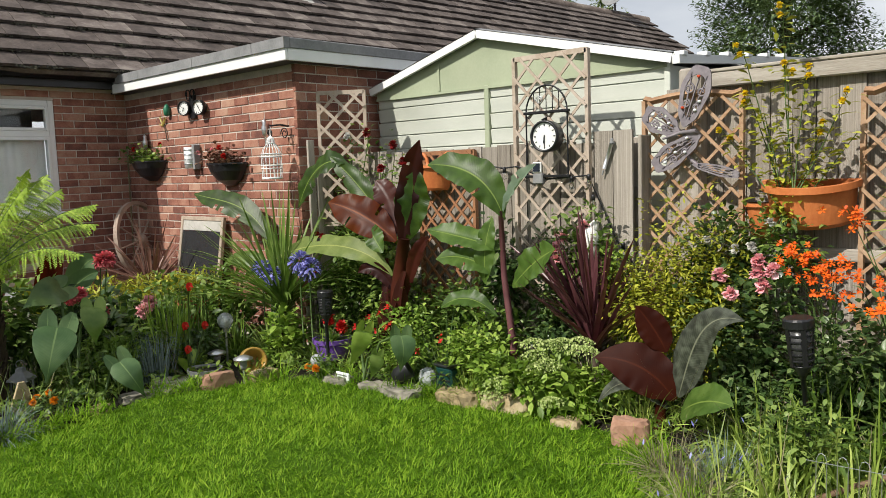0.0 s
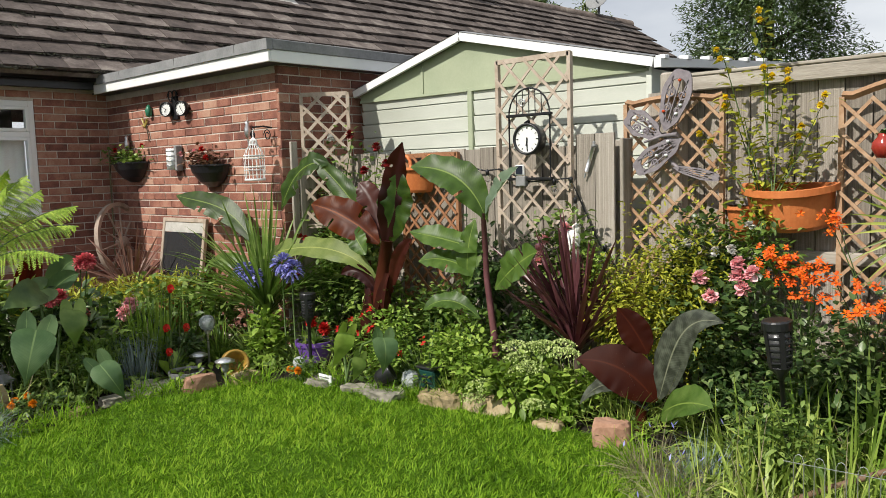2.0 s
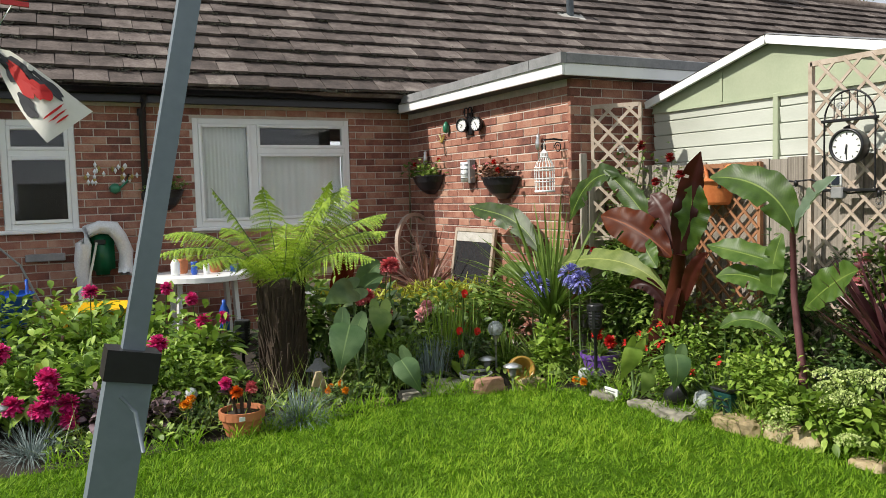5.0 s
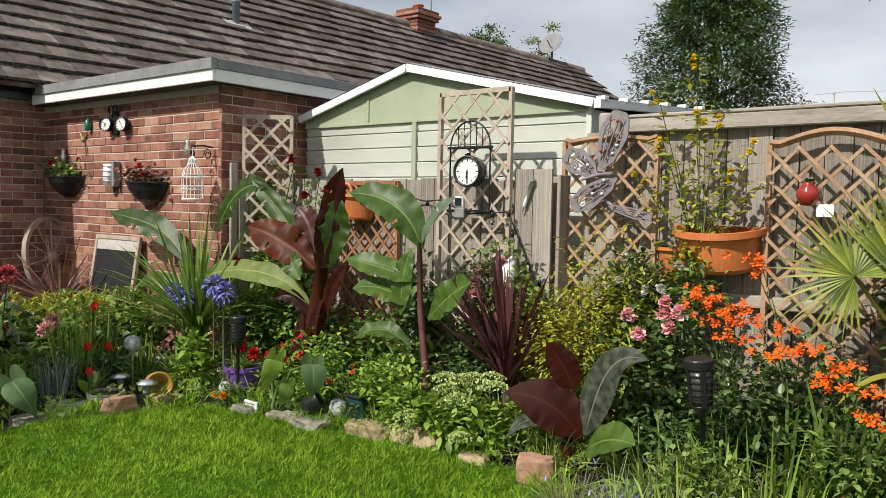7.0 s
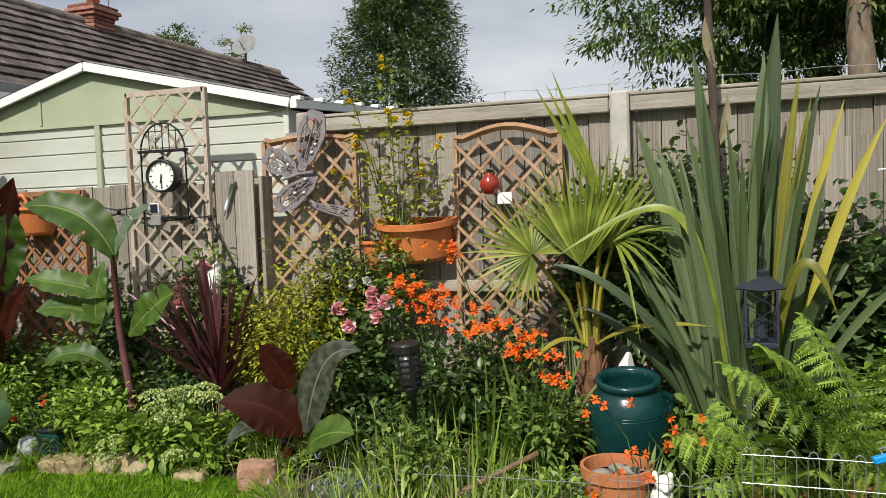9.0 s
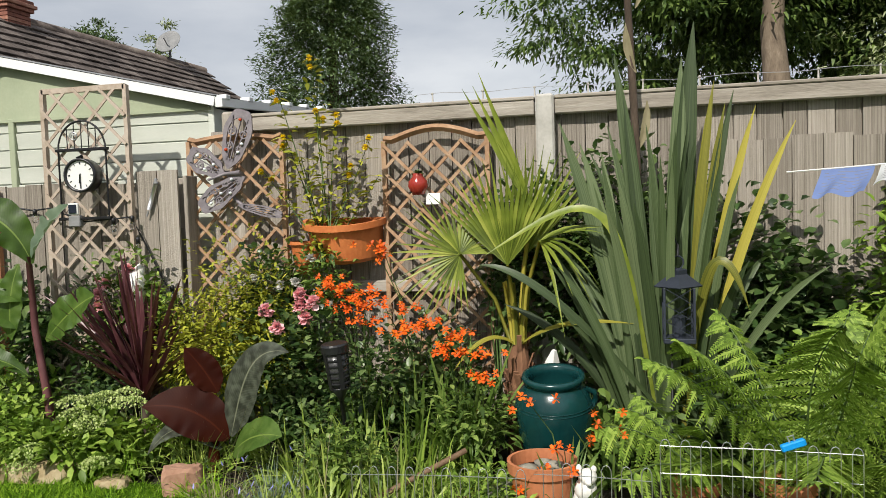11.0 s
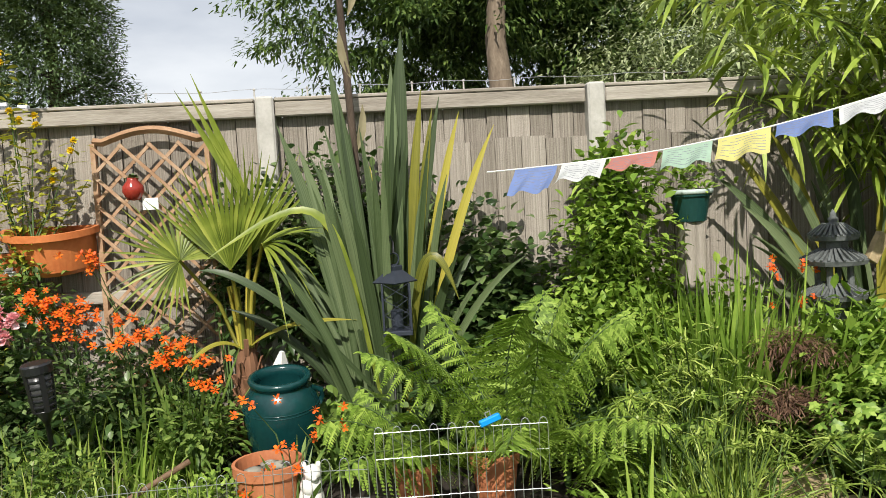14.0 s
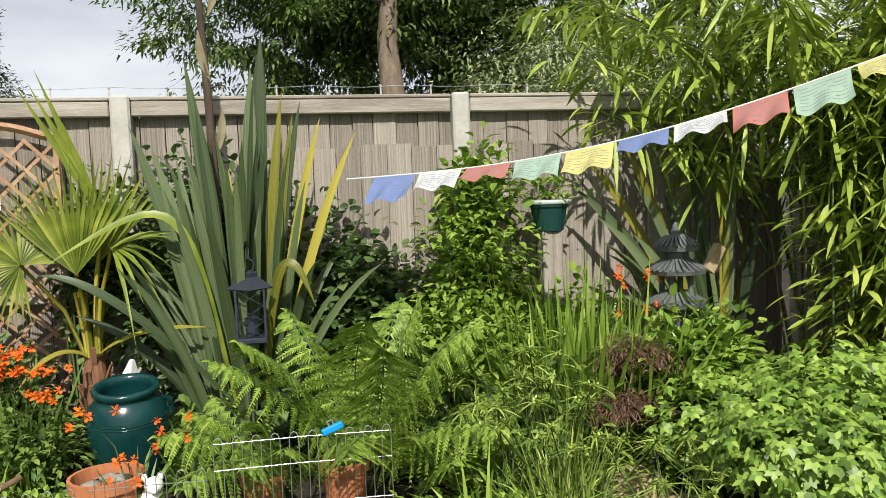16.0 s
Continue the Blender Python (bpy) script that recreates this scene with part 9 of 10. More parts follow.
tagged(part("pot_plinth", box_bm(3.8, 5.8, -0.05, 4.1, 6.1, 0.2, 0.03), M_GREYSTONE), "rough grey stone under the clay pot", "stone")


def stake_lamp(x, y, h, label):
    t = tagged(thing("stake_lamp", x, y, 0), label, "solar lamp")
    part("stake", tube_bm([(0, 0, -0.05), (0, 0, h - 0.05)], 0.008, 7), M_STEEL, t)
    part("lens", lathe_bm([(0.016, h - 0.10), (0.022, h - 0.08), (0.03, h - 0.03)], 16), M_EDGING, t, smooth=True)
    part("cap", lathe_bm([(0.065, h - 0.03), (0.068, h - 0.022), (0.03, h - 0.004), (0.0, h)], 20), M_STEEL, t, smooth=True)
    return t


stake_lamp(3.52, 4.54, 0.21, "small steel solar stake lamp at the lawn edge")
stake_lamp(0.36, 4.85, 0.32, "steel solar stake lamp among the grey grass")
stake_lamp(3.62, 5.05, 0.16, "short dark solar lamp under the glass globe")
M_CRACKLE = surface("crackle_glass", [(0.35, (0.42, 0.46, 0.47)), (0.62, (0.80, 0.84, 0.84))], scale=30, rough=0.12, bump=0.5, fine=90, spec=0.8)
M_CRACKLE.node_tree.nodes["Principled BSDF"].inputs["Transmission Weight"].default_value = 0.45
for x, y, z, r in ((3.80, 5.21, 0.33, 0.062), (1.42, 4.98, 0.20, 0.04), (3.96, 4.30, 0.12, 0.045)):
    t = tagged(thing("glass_globe", x, y, 0), "crackled glass globe lamp on a metal stake", "solar lamp", "glass globe lamps")
    part("stake", tube_bm([(0, 0, -0.03), (0, 0, z - r)], 0.009, 8), M_STEEL, t)
    bm = bmesh.new()
    bmesh.ops.create_uvsphere(bm, u_segments=24, v_segments=14, radius=r)
    bmesh.ops.translate(bm, verts=bm.verts, vec=(0, 0, z))
    part("globe", bm, M_CRACKLE, t, smooth=True)
    part("collar", lathe_bm([(0.022, z - r - 0.02), (0.026, z - r + 0.008), (0.0, z - r + 0.01)], 14), M_STEEL, t)
sl = tagged(thing("slate_lantern", 2.36, 5.30, 0), "small grey metal lantern beside the tree fern", "lantern")
part("base", box_bm(-0.06, -0.06, 0.0, 0.06, 0.06, 0.03, 0.005), M_EDGING, sl)
for sx in (-0.05, 0.05):
    for sy in (-0.05, 0.05):
        part("upright", box_bm(sx - 0.005, sy - 0.005, 0.03, sx + 0.005, sy + 0.005, 0.17), M_EDGING, sl)
part("pane", box_bm(-0.045, -0.045, 0.032, 0.045, 0.045, 0.165), M_GLASS, sl)
part("roof", lathe_bm([(0.095, 0.17), (0.09, 0.18), (0.035, 0.225), (0.03, 0.25), (0.0, 0.255)], 4), M_EDGING, sl)
part("ring", tube_bm([(0.025 * math.cos(q), 0, 0.275 + 0.025 * math.sin(q)) for q in np.linspace(0, 2 * math.pi, 14)], 0.003, 5), M_EDGING, sl)
gl = tagged(thing("slate_lantern", 2.3, 5.12, 0), "tilted pale slate shard leaning by the lantern", "slate")
bm = box_bm(-0.09, -0.012, 0.0, 0.09, 0.012, 0.2, 0.003)
for v in bm.verts:
    v.co.x *= 1 - 0.8 * v.co.z / 0.2
part("shard", bm, M_STONE, gl)
spk = tagged(thing("solar_spotlight", 4.02, 3.50, 0.075), "black solar spotlight head on the pale stone", "solar lamp")
spk.matrix_world = pose(4.02, 3.50, 0.14, 60, 0, 40)
part("head", lathe_bm([(0.03, -0.06), (0.05, -0.03), (0.06, 0.05), (0.062, 0.06), (0.052, 0.06), (0.048, 0.03), (0.0, 0.03)], 20), M_BLACK, spk, smooth=True)
part("bracket", tube_bm([(0, 0, -0.05), (0, -0.05, -0.07), (0.0, -0.06, 0.0)], 0.01, 6), M_BLACK, spk)
icy = tagged(part("clear_ornament", lathe_bm([(0.0, 0.0), (0.05, 0.01), (0.065, 0.05), (0.05, 0.1), (0.02, 0.12), (0.0, 0.12)], 9, (4.14, 3.38, 0.05)), M_CRACKLE), "lumpy clear glass ornament among the stones", "ornament")
gbx = tagged(thing("green_lamp_box", 4.16, 3.22, 0.04), "dark green plastic lamp box with ribbed sides", "solar lamp")
bm = box_bm(-0.05, -0.07, 0.0, 0.05, 0.07, 0.16, 0.012)
part("case", bm, plain("dark_green_plastic", (0.008, 0.045, 0.04), rough=0.3), gbx)
for z in (0.04, 0.075, 0.11):
    part("rib", box_bm(-0.056, -0.06, z, -0.0505, 0.06, z + 0.012, 0.002), M_BLACK, gbx)
part("lid", box_bm(-0.057, -0.077, 0.161, 0.057, 0.077, 0.178, 0.005), M_BLACK, gbx)
pl = tagged(thing("plant_plaque", 3.93, 3.98, 0.0), "curved white plant label plaque on a stone", "plaque")
bm = box_bm(-0.008, -0.065, 0.02, 0.008, 0.065, 0.09, 0.004)
part("plate", bm, M_WHITE, pl)
for z, w in ((0.072, 0.05), (0.055, 0.04), (0.04, 0.045)):
    part("text_bar", box_bm(-0.0095, -w, z - 0.004, -0.0085, w, z + 0.004), M_EDGING, pl)

# ---- far border: urn, clay pot, figure, lantern, pagoda ----
ur = tagged(thing("teal_urn", 4.54, 0.115, 0.0), "large teal glazed urn with a ribbed shoulder", "urn")
part("body", lathe_bm([(0.11, 0.0), (0.14, 0.08), (0.172, 0.22), (0.187, 0.33), (0.187, 0.39), (0.172, 0.445), (0.146, 0.48), (0.136, 0.492), (0.134, 0.503), (0.146, 0.512), (0.152, 0.528), (0.146, 0.542), (0.130, 0.542), (0.118, 0.53), (0.115, 0.50), (0.15, 0.42), (0.0, 0.2)], 48), M_TEAL, ur, smooth=True)
for z, r in ((0.405, 0.1845), (0.392, 0.187)):
    part("ridge", tube_bm([(r * math.cos(q), r * math.sin(q), z) for q in np.linspace(0, 2 * math.pi, 48)], 0.0025, 5), M_TEAL, ur, smooth=True)
part("lug", tube_bm([(0.0, -0.150, 0.47), (0.0, -0.195, 0.455), (0.0, -0.20, 0.42), (0.0, -0.18, 0.385)], 0.014, 8), M_TEAL, ur, "small glazed lug", smooth=True)
ur.matrix_world = pose(4.54, 0.115, 0.01, 0, -9, 0)
c2 = pot("clay_pot", 4.02, 0.13, 0.0, 0.15, 0.27, M_TERRA, "wide terracotta pot with stones on its soil", rim=0.03)
for i in range(4):
    part("pebble", lathe_bm([(0.0, 0.0), (0.04, 0.01), (0.045, 0.03), (0.0, 0.045)], 9, (0.06 * math.cos(i * 1.8), 0.06 * math.sin(i * 1.8), 0.21)), M_GREYSTONE, c2, smooth=True)
bm = bmesh.new()
for c, r, s in (((0, 0, 0.09), 0.062, (0.95, 0.92, 1.5)), ((-0.02, 0, 0.17), 0.05, (0.95, 0.95, 1.0)), ((-0.03, -0.008, 0.225), 0.040, (1.1, 1.0, 0.9)), ((-0.012, 0.026, 0.255), 0.014, (0.8, 0.9, 1.3)), ((-0.012, -0.036, 0.25), 0.014, (0.8, 0.9, 1.2)), ((-0.068, -0.008, 0.215), 0.018, (1.1, 0.9, 0.8)), ((-0.05, 0.028, 0.05), 0.022, (0.9, 0.8, 2.4)), ((-0.05, -0.028, 0.05), 0.022, (0.9, 0.8, 2.4)), ((0.02, 0.045, 0.05), 0.032, (1.2, 0.8, 1.3)), ((0.02, -0.045, 0.05), 0.032, (1.2, 0.8, 1.3))):
    q = bmesh.ops.create_uvsphere(bm, u_segments=14, v_segments=10, radius=r)
    for v in q["verts"]:
        v.co = Vector((v.co.x * s[0] + c[0], v.co.y * s[1] + c[1], v.co.z * s[2] + c[2]))
wf2 = part("animal_statue", bm, M_PLASTER, smooth=True)
wf2.matrix_world = pose(3.98, -0.05, 0.0, 0, 0, 10)
tagged(wf2, "white plaster seated animal garden statue by the clay pot", "statue")
for x, y, z, lb in ((4.78, 0.16, 0.45, "white china ornament leaning by the palm"),):
    ow = tagged(part("china_shard", lathe_bm([(0.0, 0.0), (0.075, 0.0), (0.012, 0.17), (0.0, 0.172)], 4), M_PLASTER), lb, "ornament")
    ow.matrix_world = pose(x, y, 0.44, 8, -12, 8)
tagged(part("china_post", tube_bm([(4.80, 0.16, 0), (4.80, 0.16, 0.46)], 0.02, 8), M_BARK), "short dark post among the leaves", "post")
ln = tagged(thing("hanging_lantern", 4.48, -0.47, 0), "black metal lantern with lattice sides on a hook", "lantern")
part("hook_pole", tube_bm([(0.06, 0.03, 0), (0.06, 0.03, 1.0), (0.06, 0.02, 1.14), (0.03, 0.01, 1.18), (0.0, 0.0, 1.15), (0, 0, 1.10)], 0.006, 7), M_IRON, ln, smooth=True)
M_LANT = plain("dark_blue_metal", (0.035, 0.042, 0.06), rough=0.45, metal=0.3)
hd = part("roof", lathe_bm([(0.105, 0.955), (0.11, 0.96), (0.04, 1.015), (0.04, 1.035), (0.035, 1.04), (0.0, 1.04)], 4), M_LANT, ln)
part("ring", tube_bm([(0.0, 0.025 * math.cos(q), 1.07 + 0.03 * math.sin(q)) for q in np.linspace(0, 2 * math.pi, 14)], 0.004, 5), M_LANT, ln)
part("base", box_bm(-0.072, -0.072, 0.70, 0.072, 0.072, 0.725, 0.004), M_LANT, ln)
for sx in (-0.066, 0.066):
    for sy in (-0.066, 0.066):
        part("upright", box_bm(sx - 0.005, sy - 0.005, 0.725, sx + 0.005, sy + 0.005, 0.955), M_LANT, ln)
for side in range(4):
    m = Matrix.Rotation(side * math.pi / 2, 4, "Z")
    for k in (-1, 1):
        for j in range(3):
            a = m @ Vector((-0.066, -0.06 * k, 0.73 + j * 0.075))
            b = m @ Vector((-0.066, 0.06 * k, 0.73 + j * 0.075 + 0.075))
            bm = bmesh.new()
            beam(bm, a, b, 0.004, 0.003)
            part("lattice_bar", bm, M_LANT, ln)
part("candle", lathe_bm([(0.03, 0.726), (0.03, 0.82), (0.0, 0.82)], 14), M_LANT, ln)
pg = tagged(thing("pagoda_lantern", 4.32, -2.62, 0), "grey cast-stone pagoda lantern with three ribbed roofs", "pagoda")
M_SLATE = surface("dark_cast_stone", [(0.2, (0.05, 0.056, 0.056)), (0.8, (0.17, 0.185, 0.18))], scale=14, rough=0.8, bump=0.4)
part("plinth", lathe_bm([(0.15, 0.0), (0.15, 0.50), (0.13, 0.56), (0.10, 0.60), (0.10, 0.68), (0.0, 0.68)], 4), M_SLATE, pg)
for zz, r in ((0.755, 0.145), (0.925, 0.150), (1.045, 0.114)):
    rf = part("roof", lathe_bm([(r * 0.5, zz - 0.01), (r, zz), (r * 1.06, zz + 0.022), (r * 0.78, zz + 0.035), (r * 0.42, zz + 0.07), (0.0, zz + 0.075)], 8), M_SLATE, pg)
    for i in range(28):
        a = 2 * math.pi * i / 28
        bm = bmesh.new()
        beam(bm, (r * 1.02 * math.cos(a), r * 1.02 * math.sin(a), zz + 0.026), (r * 0.42 * math.cos(a), r * 0.42 * math.sin(a), zz + 0.075), 0.011, 0.012)
        part("roof_rib", bm, M_SLATE, rf)
part("chamber", lathe_bm([(0.09, 0.68), (0.09, 0.77), (0.0, 0.77)], 6), M_SLATE, pg)
for i in range(4):
    a = math.pi / 4 + i * math.pi / 2
    part("pillar", lathe_bm([(0.016, 0.80), (0.016, 0.935)], 8, (0.075 * math.cos(a), 0.075 * math.sin(a), 0)), M_SLATE, pg)
part("upper_chamber", lathe_bm([(0.065, 0.98), (0.065, 1.05), (0.0, 1.05)], 6), M_SLATE, pg)
part("finial", lathe_bm([(0.03, 1.105), (0.035, 1.115), (0.018, 1.13), (0.026, 1.145), (0.014, 1.16), (0.016, 1.17), (0.0, 1.195)], 14), M_SLATE, pg, smooth=True)
brk = tagged(part("wood_block", box_bm(-0.02, -0.03, -0.075, 0.02, 0.03, 0.075, 0.003), M_STONE), "pale split piece of wood resting on the pagoda roof", "wood")
brk.matrix_world = pose(4.24, -2.79, 1.0, 32, 0, 10)
gp = pot("green_pot", 4.92, -2.15, 1.145, 0.115, 0.17, plain("bottle_green_plastic", (0.01, 0.05, 0.045), rough=0.35), "dark green pot with a pale rim on a wooden post", rim=0.02)
part("rim", lathe_bm([(0.115, 0.15), (0.124, 0.155), (0.124, 0.175), (0.11, 0.177)], 28), plain("pale_rim", (0.45, 0.52, 0.5), rough=0.5), gp, smooth=True)
rng = np.random.default_rng(641)
leaf_ob("leaves", blades(np.stack([rng.normal(0, 0.06, 120), rng.normal(0, 0.08, 120), rng.uniform(0.15, 0.3, 120)], 1), ways(rng, 120, 0.4), 0.09, 0.026, 0.4, LEAF, rng=rng), M_LEAF_L, gp)
tagged(part("pot_post", box_bm(4.86, -2.21, 0, 4.98, -2.09, 1.145, 0.006), M_FENCE), "short weathered wooden post under the green pot", "post")


# ---- wire edging panels ----
def wire_panel(a, b, z, h, rails, label, step=0.034):
    a, b = Vector((*a, z)), Vector((*b, z))
    t = tagged(thing("wire_panel"), label, "wire edging", "wire edging panels")
    ln = (b - a).length
    n = int(ln / step)
    u = (b - a) / n
    for i in range(0, n, 2):
        p, q = a + u * i, a + u * (i + 1)
        pts = [p, p + Vector((0, 0, h))] + [p + u * (0.5 - 0.5 * math.cos(s)) + Vector((0, 0, h + 0.03 * math.sin(s))) for s in np.linspace(0.3, math.pi - 0.3, 5)] + [q + Vector((0, 0, h)), q]
        part("wire_hoop", tube_bm(pts, 0.0017, 4), M_STEEL, t)
    for r in rails:
        part("rail_wire", tube_bm([a + Vector((0, 0, r)), (a + b) / 2 + Vector((0, 0, r + 0.004)), b + Vector((0, 0, r))], 0.0015, 5), M_STEEL, t)
    return t


wire_panel((3.57, -0.34), (3.54, -1.0), 0.05, 0.43, (0.18, 0.335, 0.435), "white wire border panel before the fern")
wire_panel((3.575, -0.31), (3.60, 0.12), 0.0, 0.37, (0.12, 0.24, 0.35), "white wire border panel beside the clay pot")
wire_panel((3.59, 0.15), (3.55, 0.86), -0.02, 0.36, (0.14, 0.355), "low white wire border panel at the grass")
M_HANDLE = surface("worn_brown_wood", [(0.2, (0.09, 0.05, 0.028)), (0.8, (0.22, 0.135, 0.08))], scale=9, rough=0.7, bump=0.3, stretch=(3, 3, 3))
clp = tagged(thing("blue_clip", 3.83, -0.80, 0.47), "bright blue plastic clip on the wire", "clip")
clp.matrix_world = pose(3.545, -0.78, 0.51, -18, 0, 8) @ Matrix.Scale(0.85, 4)
part("body", box_bm(-0.014, -0.05, -0.014, 0.014, 0.05, 0.016, 0.005), plain("bright_blue_plastic", (0.005, 0.28, 0.72), rough=0.35), clp)
part("lever", tube_bm([(0, -0.01, 0.015), (0, -0.012, 0.04), (0, 0.012, 0.04), (0, 0.01, 0.015)], 0.004, 5), M_STEEL, clp)
tagged(part("wooden_handle", tube_bm([(3.66, 1.06, 0.02), (3.88, 0.79, 0.14), (4.10, 0.48, 0.27)], 0.013, 9), M_HANDLE, smooth=True), "worn wooden tool handle lying across the border", "tool handle")
for i, (x, y, r, h) in enumerate([(3.95, -0.5, 0.1, 0.2), (3.9, -0.85, 0.11, 0.24)]):
    pot("clay_pot", x + 0.1, y, 0, r, h, M_TERRA, "terracotta pot half hidden behind the wire", rim=0.03)

# ---- prayer flags ----
fs = tagged(thing("prayer_flags"), "string of faded prayer flags in blue, white, red, green and yellow", "flags")
P0, P1 = Vector((4.62, -0.97, 1.47)), Vector((3.32, -3.18, 1.92))
def line_at(s):
    q = P0.lerp(P1, s)
    q.z -= 0.12 * math.sin(math.pi * s)
    return q
part("string", tube_bm([tuple(line_at(s)) for s in np.linspace(0, 1, 24)], 0.004, 5), M_PLASTER, fs)
FLAG_COLS = [(0.20, 0.28, 0.56), (0.70, 0.71, 0.72), (0.56, 0.22, 0.18), (0.42, 0.58, 0.46), (0.72, 0.66, 0.24)]


def flag_mat(i, c):
    m = surface(f"flag_cloth_{i}", [(0.2, tuple(k * 0.85 for k in c)), (0.8, tuple(min(1, k * 1.1) for k in c))], scale=8, rough=0.9, bump=0.1)
    nd, l = m.node_tree.nodes, m.node_tree.links
    b, out = nd["Principled BSDF"], nd["Material Output"]
    tr = nd.new("ShaderNodeBsdfTranslucent")
    tr.inputs[0].default_value = (*c, 1)
    ms = nd.new("ShaderNodeMixShader")
    ms.inputs[0].default_value = 0.35
    l.new(b.outputs[0], ms.inputs[1])
    l.new(tr.outputs[0], ms.inputs[2])
    l.new(ms.outputs[0], out.inputs[0])
    return m


FLAGM = [flag_mat(i, c) for i, c in enumerate(FLAG_COLS)]
M_INK = plain("faded_print", (0.24, 0.24, 0.28), rough=0.9)
rng = np.random.default_rng(651)
nf = 10
for i in range(nf):
    s0, s1 = 0.06 + i * 0.094, 0.06 + i * 0.094 + 0.085
    ca, cbn = line_at(s0), line_at(s1)
    v, f = [], []
    nx, nz = 12, 9
    ph = rng.uniform(0, 6)
    drop, blow = rng.uniform(0.06, 0.13), rng.uniform(0.11, 0.17)
    side = (cbn - ca).cross(Vector((0, 0, 1))).normalized()
    for k in range(nz + 1):
        for j in range(nx + 1):
            q = ca.lerp(cbn, j / nx)
            h = k / nz
            o = side * (blow * h ** 1.3 + 0.022 * math.sin(j * 0.9 + ph + h * 3) * h)
            v.append(tuple(q + o + Vector((0, 0, -drop * h - 0.012 * math.sin(j * 0.9 + ph) * h))))
    f = [(k * (nx + 1) + j, k * (nx + 1) + j + 1, (k + 1) * (nx + 1) + j + 1, (k + 1) * (nx + 1) + j) for k in range(nz) for j in range(nx)]
    fl = adopt(mesh_ob("flag", v, f, FLAGM[(i) % 5], smooth=True), fs, ("blue", "white", "red", "green", "yellow")[i % 5] + " cloth flag")
    # printed lines of writing as thin bars following the cloth
    for k in range(1, nz - 1):
        vv, ff = [], []
        for j in range(1, nx):
            for dz in (0.38, 0.54):
                lo, hi = Vector(v[k * (nx + 1) + j]), Vector(v[(k + 1) * (nx + 1) + j])
                vv.append(tuple(lo.lerp(hi, dz) + side * 0.0016))
        ff = [(2 * j, 2 * j + 2, 2 * j + 3, 2 * j + 1) for j in range(nx - 2) if rng.random() < 0.8]
        adopt(mesh_ob("text_bar", vv, ff, M_INK), fl)

# ---- clothes pole, line and printed cloth ----
cpole = tagged(thing("clothes_pole"), "grey square metal clothes pole with a black collar and clamp lever", "pole")
top, bot = Vector((0.873, 1.15, 2.16)), Vector((0.43, 1.15, 0.0))
colr = Vector((0.672, 1.15, 1.175))
ax = (top - colr).normalized()
bm = bmesh.new()
beam(bm, colr - ax * 0.05, top, 0.030, 0.026, up=(0, -1, 0))
part("upper_tube", bm, M_GREYMETAL, cpole)
ax2 = (colr - bot).normalized()
bm = bmesh.new()
beam(bm, bot, colr, 0.062, 0.046, up=(0, -1, 0))
part("lower_tube", bm, M_GREYMETAL, cpole)
bm = bmesh.new()
beam(bm, colr - ax * 0.022, colr + ax * 0.022, 0.072, 0.058, up=(0, -1, 0))
part("collar", bm, M_BLACK, cpole, "black plastic collar")
part("lever", tube_bm([colr - ax * 0.04 + Vector((-0.01, -0.03, 0)), colr - ax * 0.06 + Vector((0.01, -0.05, 0)), colr - ax * 0.12 + Vector((0.03, -0.045, 0))], 0.0028, 7), M_GREYMETAL, cpole, "steel clamp lever", smooth=True)
part("groove", box_bm(-0.002, -0.001, 0, 0.002, 0.001, 0.5), M_BLACK, cpole).matrix_world = Matrix.Translation(bot + ax2 * 0.35 + Vector((-0.002, -0.0245, 0))) @ ax2.to_track_quat("Z", "Y").to_matrix().to_4x4()
lnw = tagged(part("washing_line", tube_bm([(0.50, 1.50, 1.665), (0.526, 1.49, 1.70), (0.556, 1.48, 1.749), (0.575, 1.46, 1.82), (0.9, 1.15, 2.14)], 0.0016, 4), M_STEEL), "thin washing line tied to the pole", "line")
tc = tagged(thing("printed_towel"), "white tea towel with black and red print pegged on the line", "towel")
M_TEA = plain("tea_towel_cloth", (0.72, 0.70, 0.63), rough=0.9, vary=0.05)
c00, c10, c11, c01 = Vector((0.512, 1.5, 1.680)), Vector((0.545, 1.5, 1.670)), Vector((0.668, 1.46, 1.567)), Vector((0.592, 1.46, 1.510))
def tea(u, w, o=0.0):
    q = c00.lerp(c10, w).lerp(c01.lerp(c11, w), u)
    return (q.x + 0.0, q.y + 0.012 * math.sin(u * 5 + w * 3) + o, q.z - 0.02 * math.sin(math.pi * u) * (1 - w))
v = [tea(i / 14, j / 10) for i in range(15) for j in range(11)]
f = [(i * 11 + j, i * 11 + j + 1, (i + 1) * 11 + j + 1, (i + 1) * 11 + j) for i in range(14) for j in range(10)]
adopt(mesh_ob("cloth", v, f, M_TEA, smooth=True), tc)
def blot(name, cu, cw, ru, rw, mat, seed, o):
    rg = random.Random(seed)
    vv = [tea(cu, cw, o)]
    for k in range(18):
        a = 2 * math.pi * k / 18
        r = 1 + rg.uniform(-0.22, 0.22)
        vv.append(tea(cu + ru * r * math.cos(a), cw + rw * r * math.sin(a), o))
    adopt(mesh_ob(name, vv, [(0, 1 + k, 1 + (k + 1) % 18) for k in range(18)], mat), tc)
blot("black_print", 0.22, 0.5, 0.16, 0.36, M_BLACK, 1, -0.002)
blot("black_print", 0.55, 0.18, 0.14, 0.12, M_BLACK, 2, -0.002)
blot("black_print", 0.5, 0.82, 0.22, 0.12, M_BLACK, 3, -0.002)
blot("red_print", 0.33, 0.45, 0.2, 0.2, M_RED, 4, -0.004)
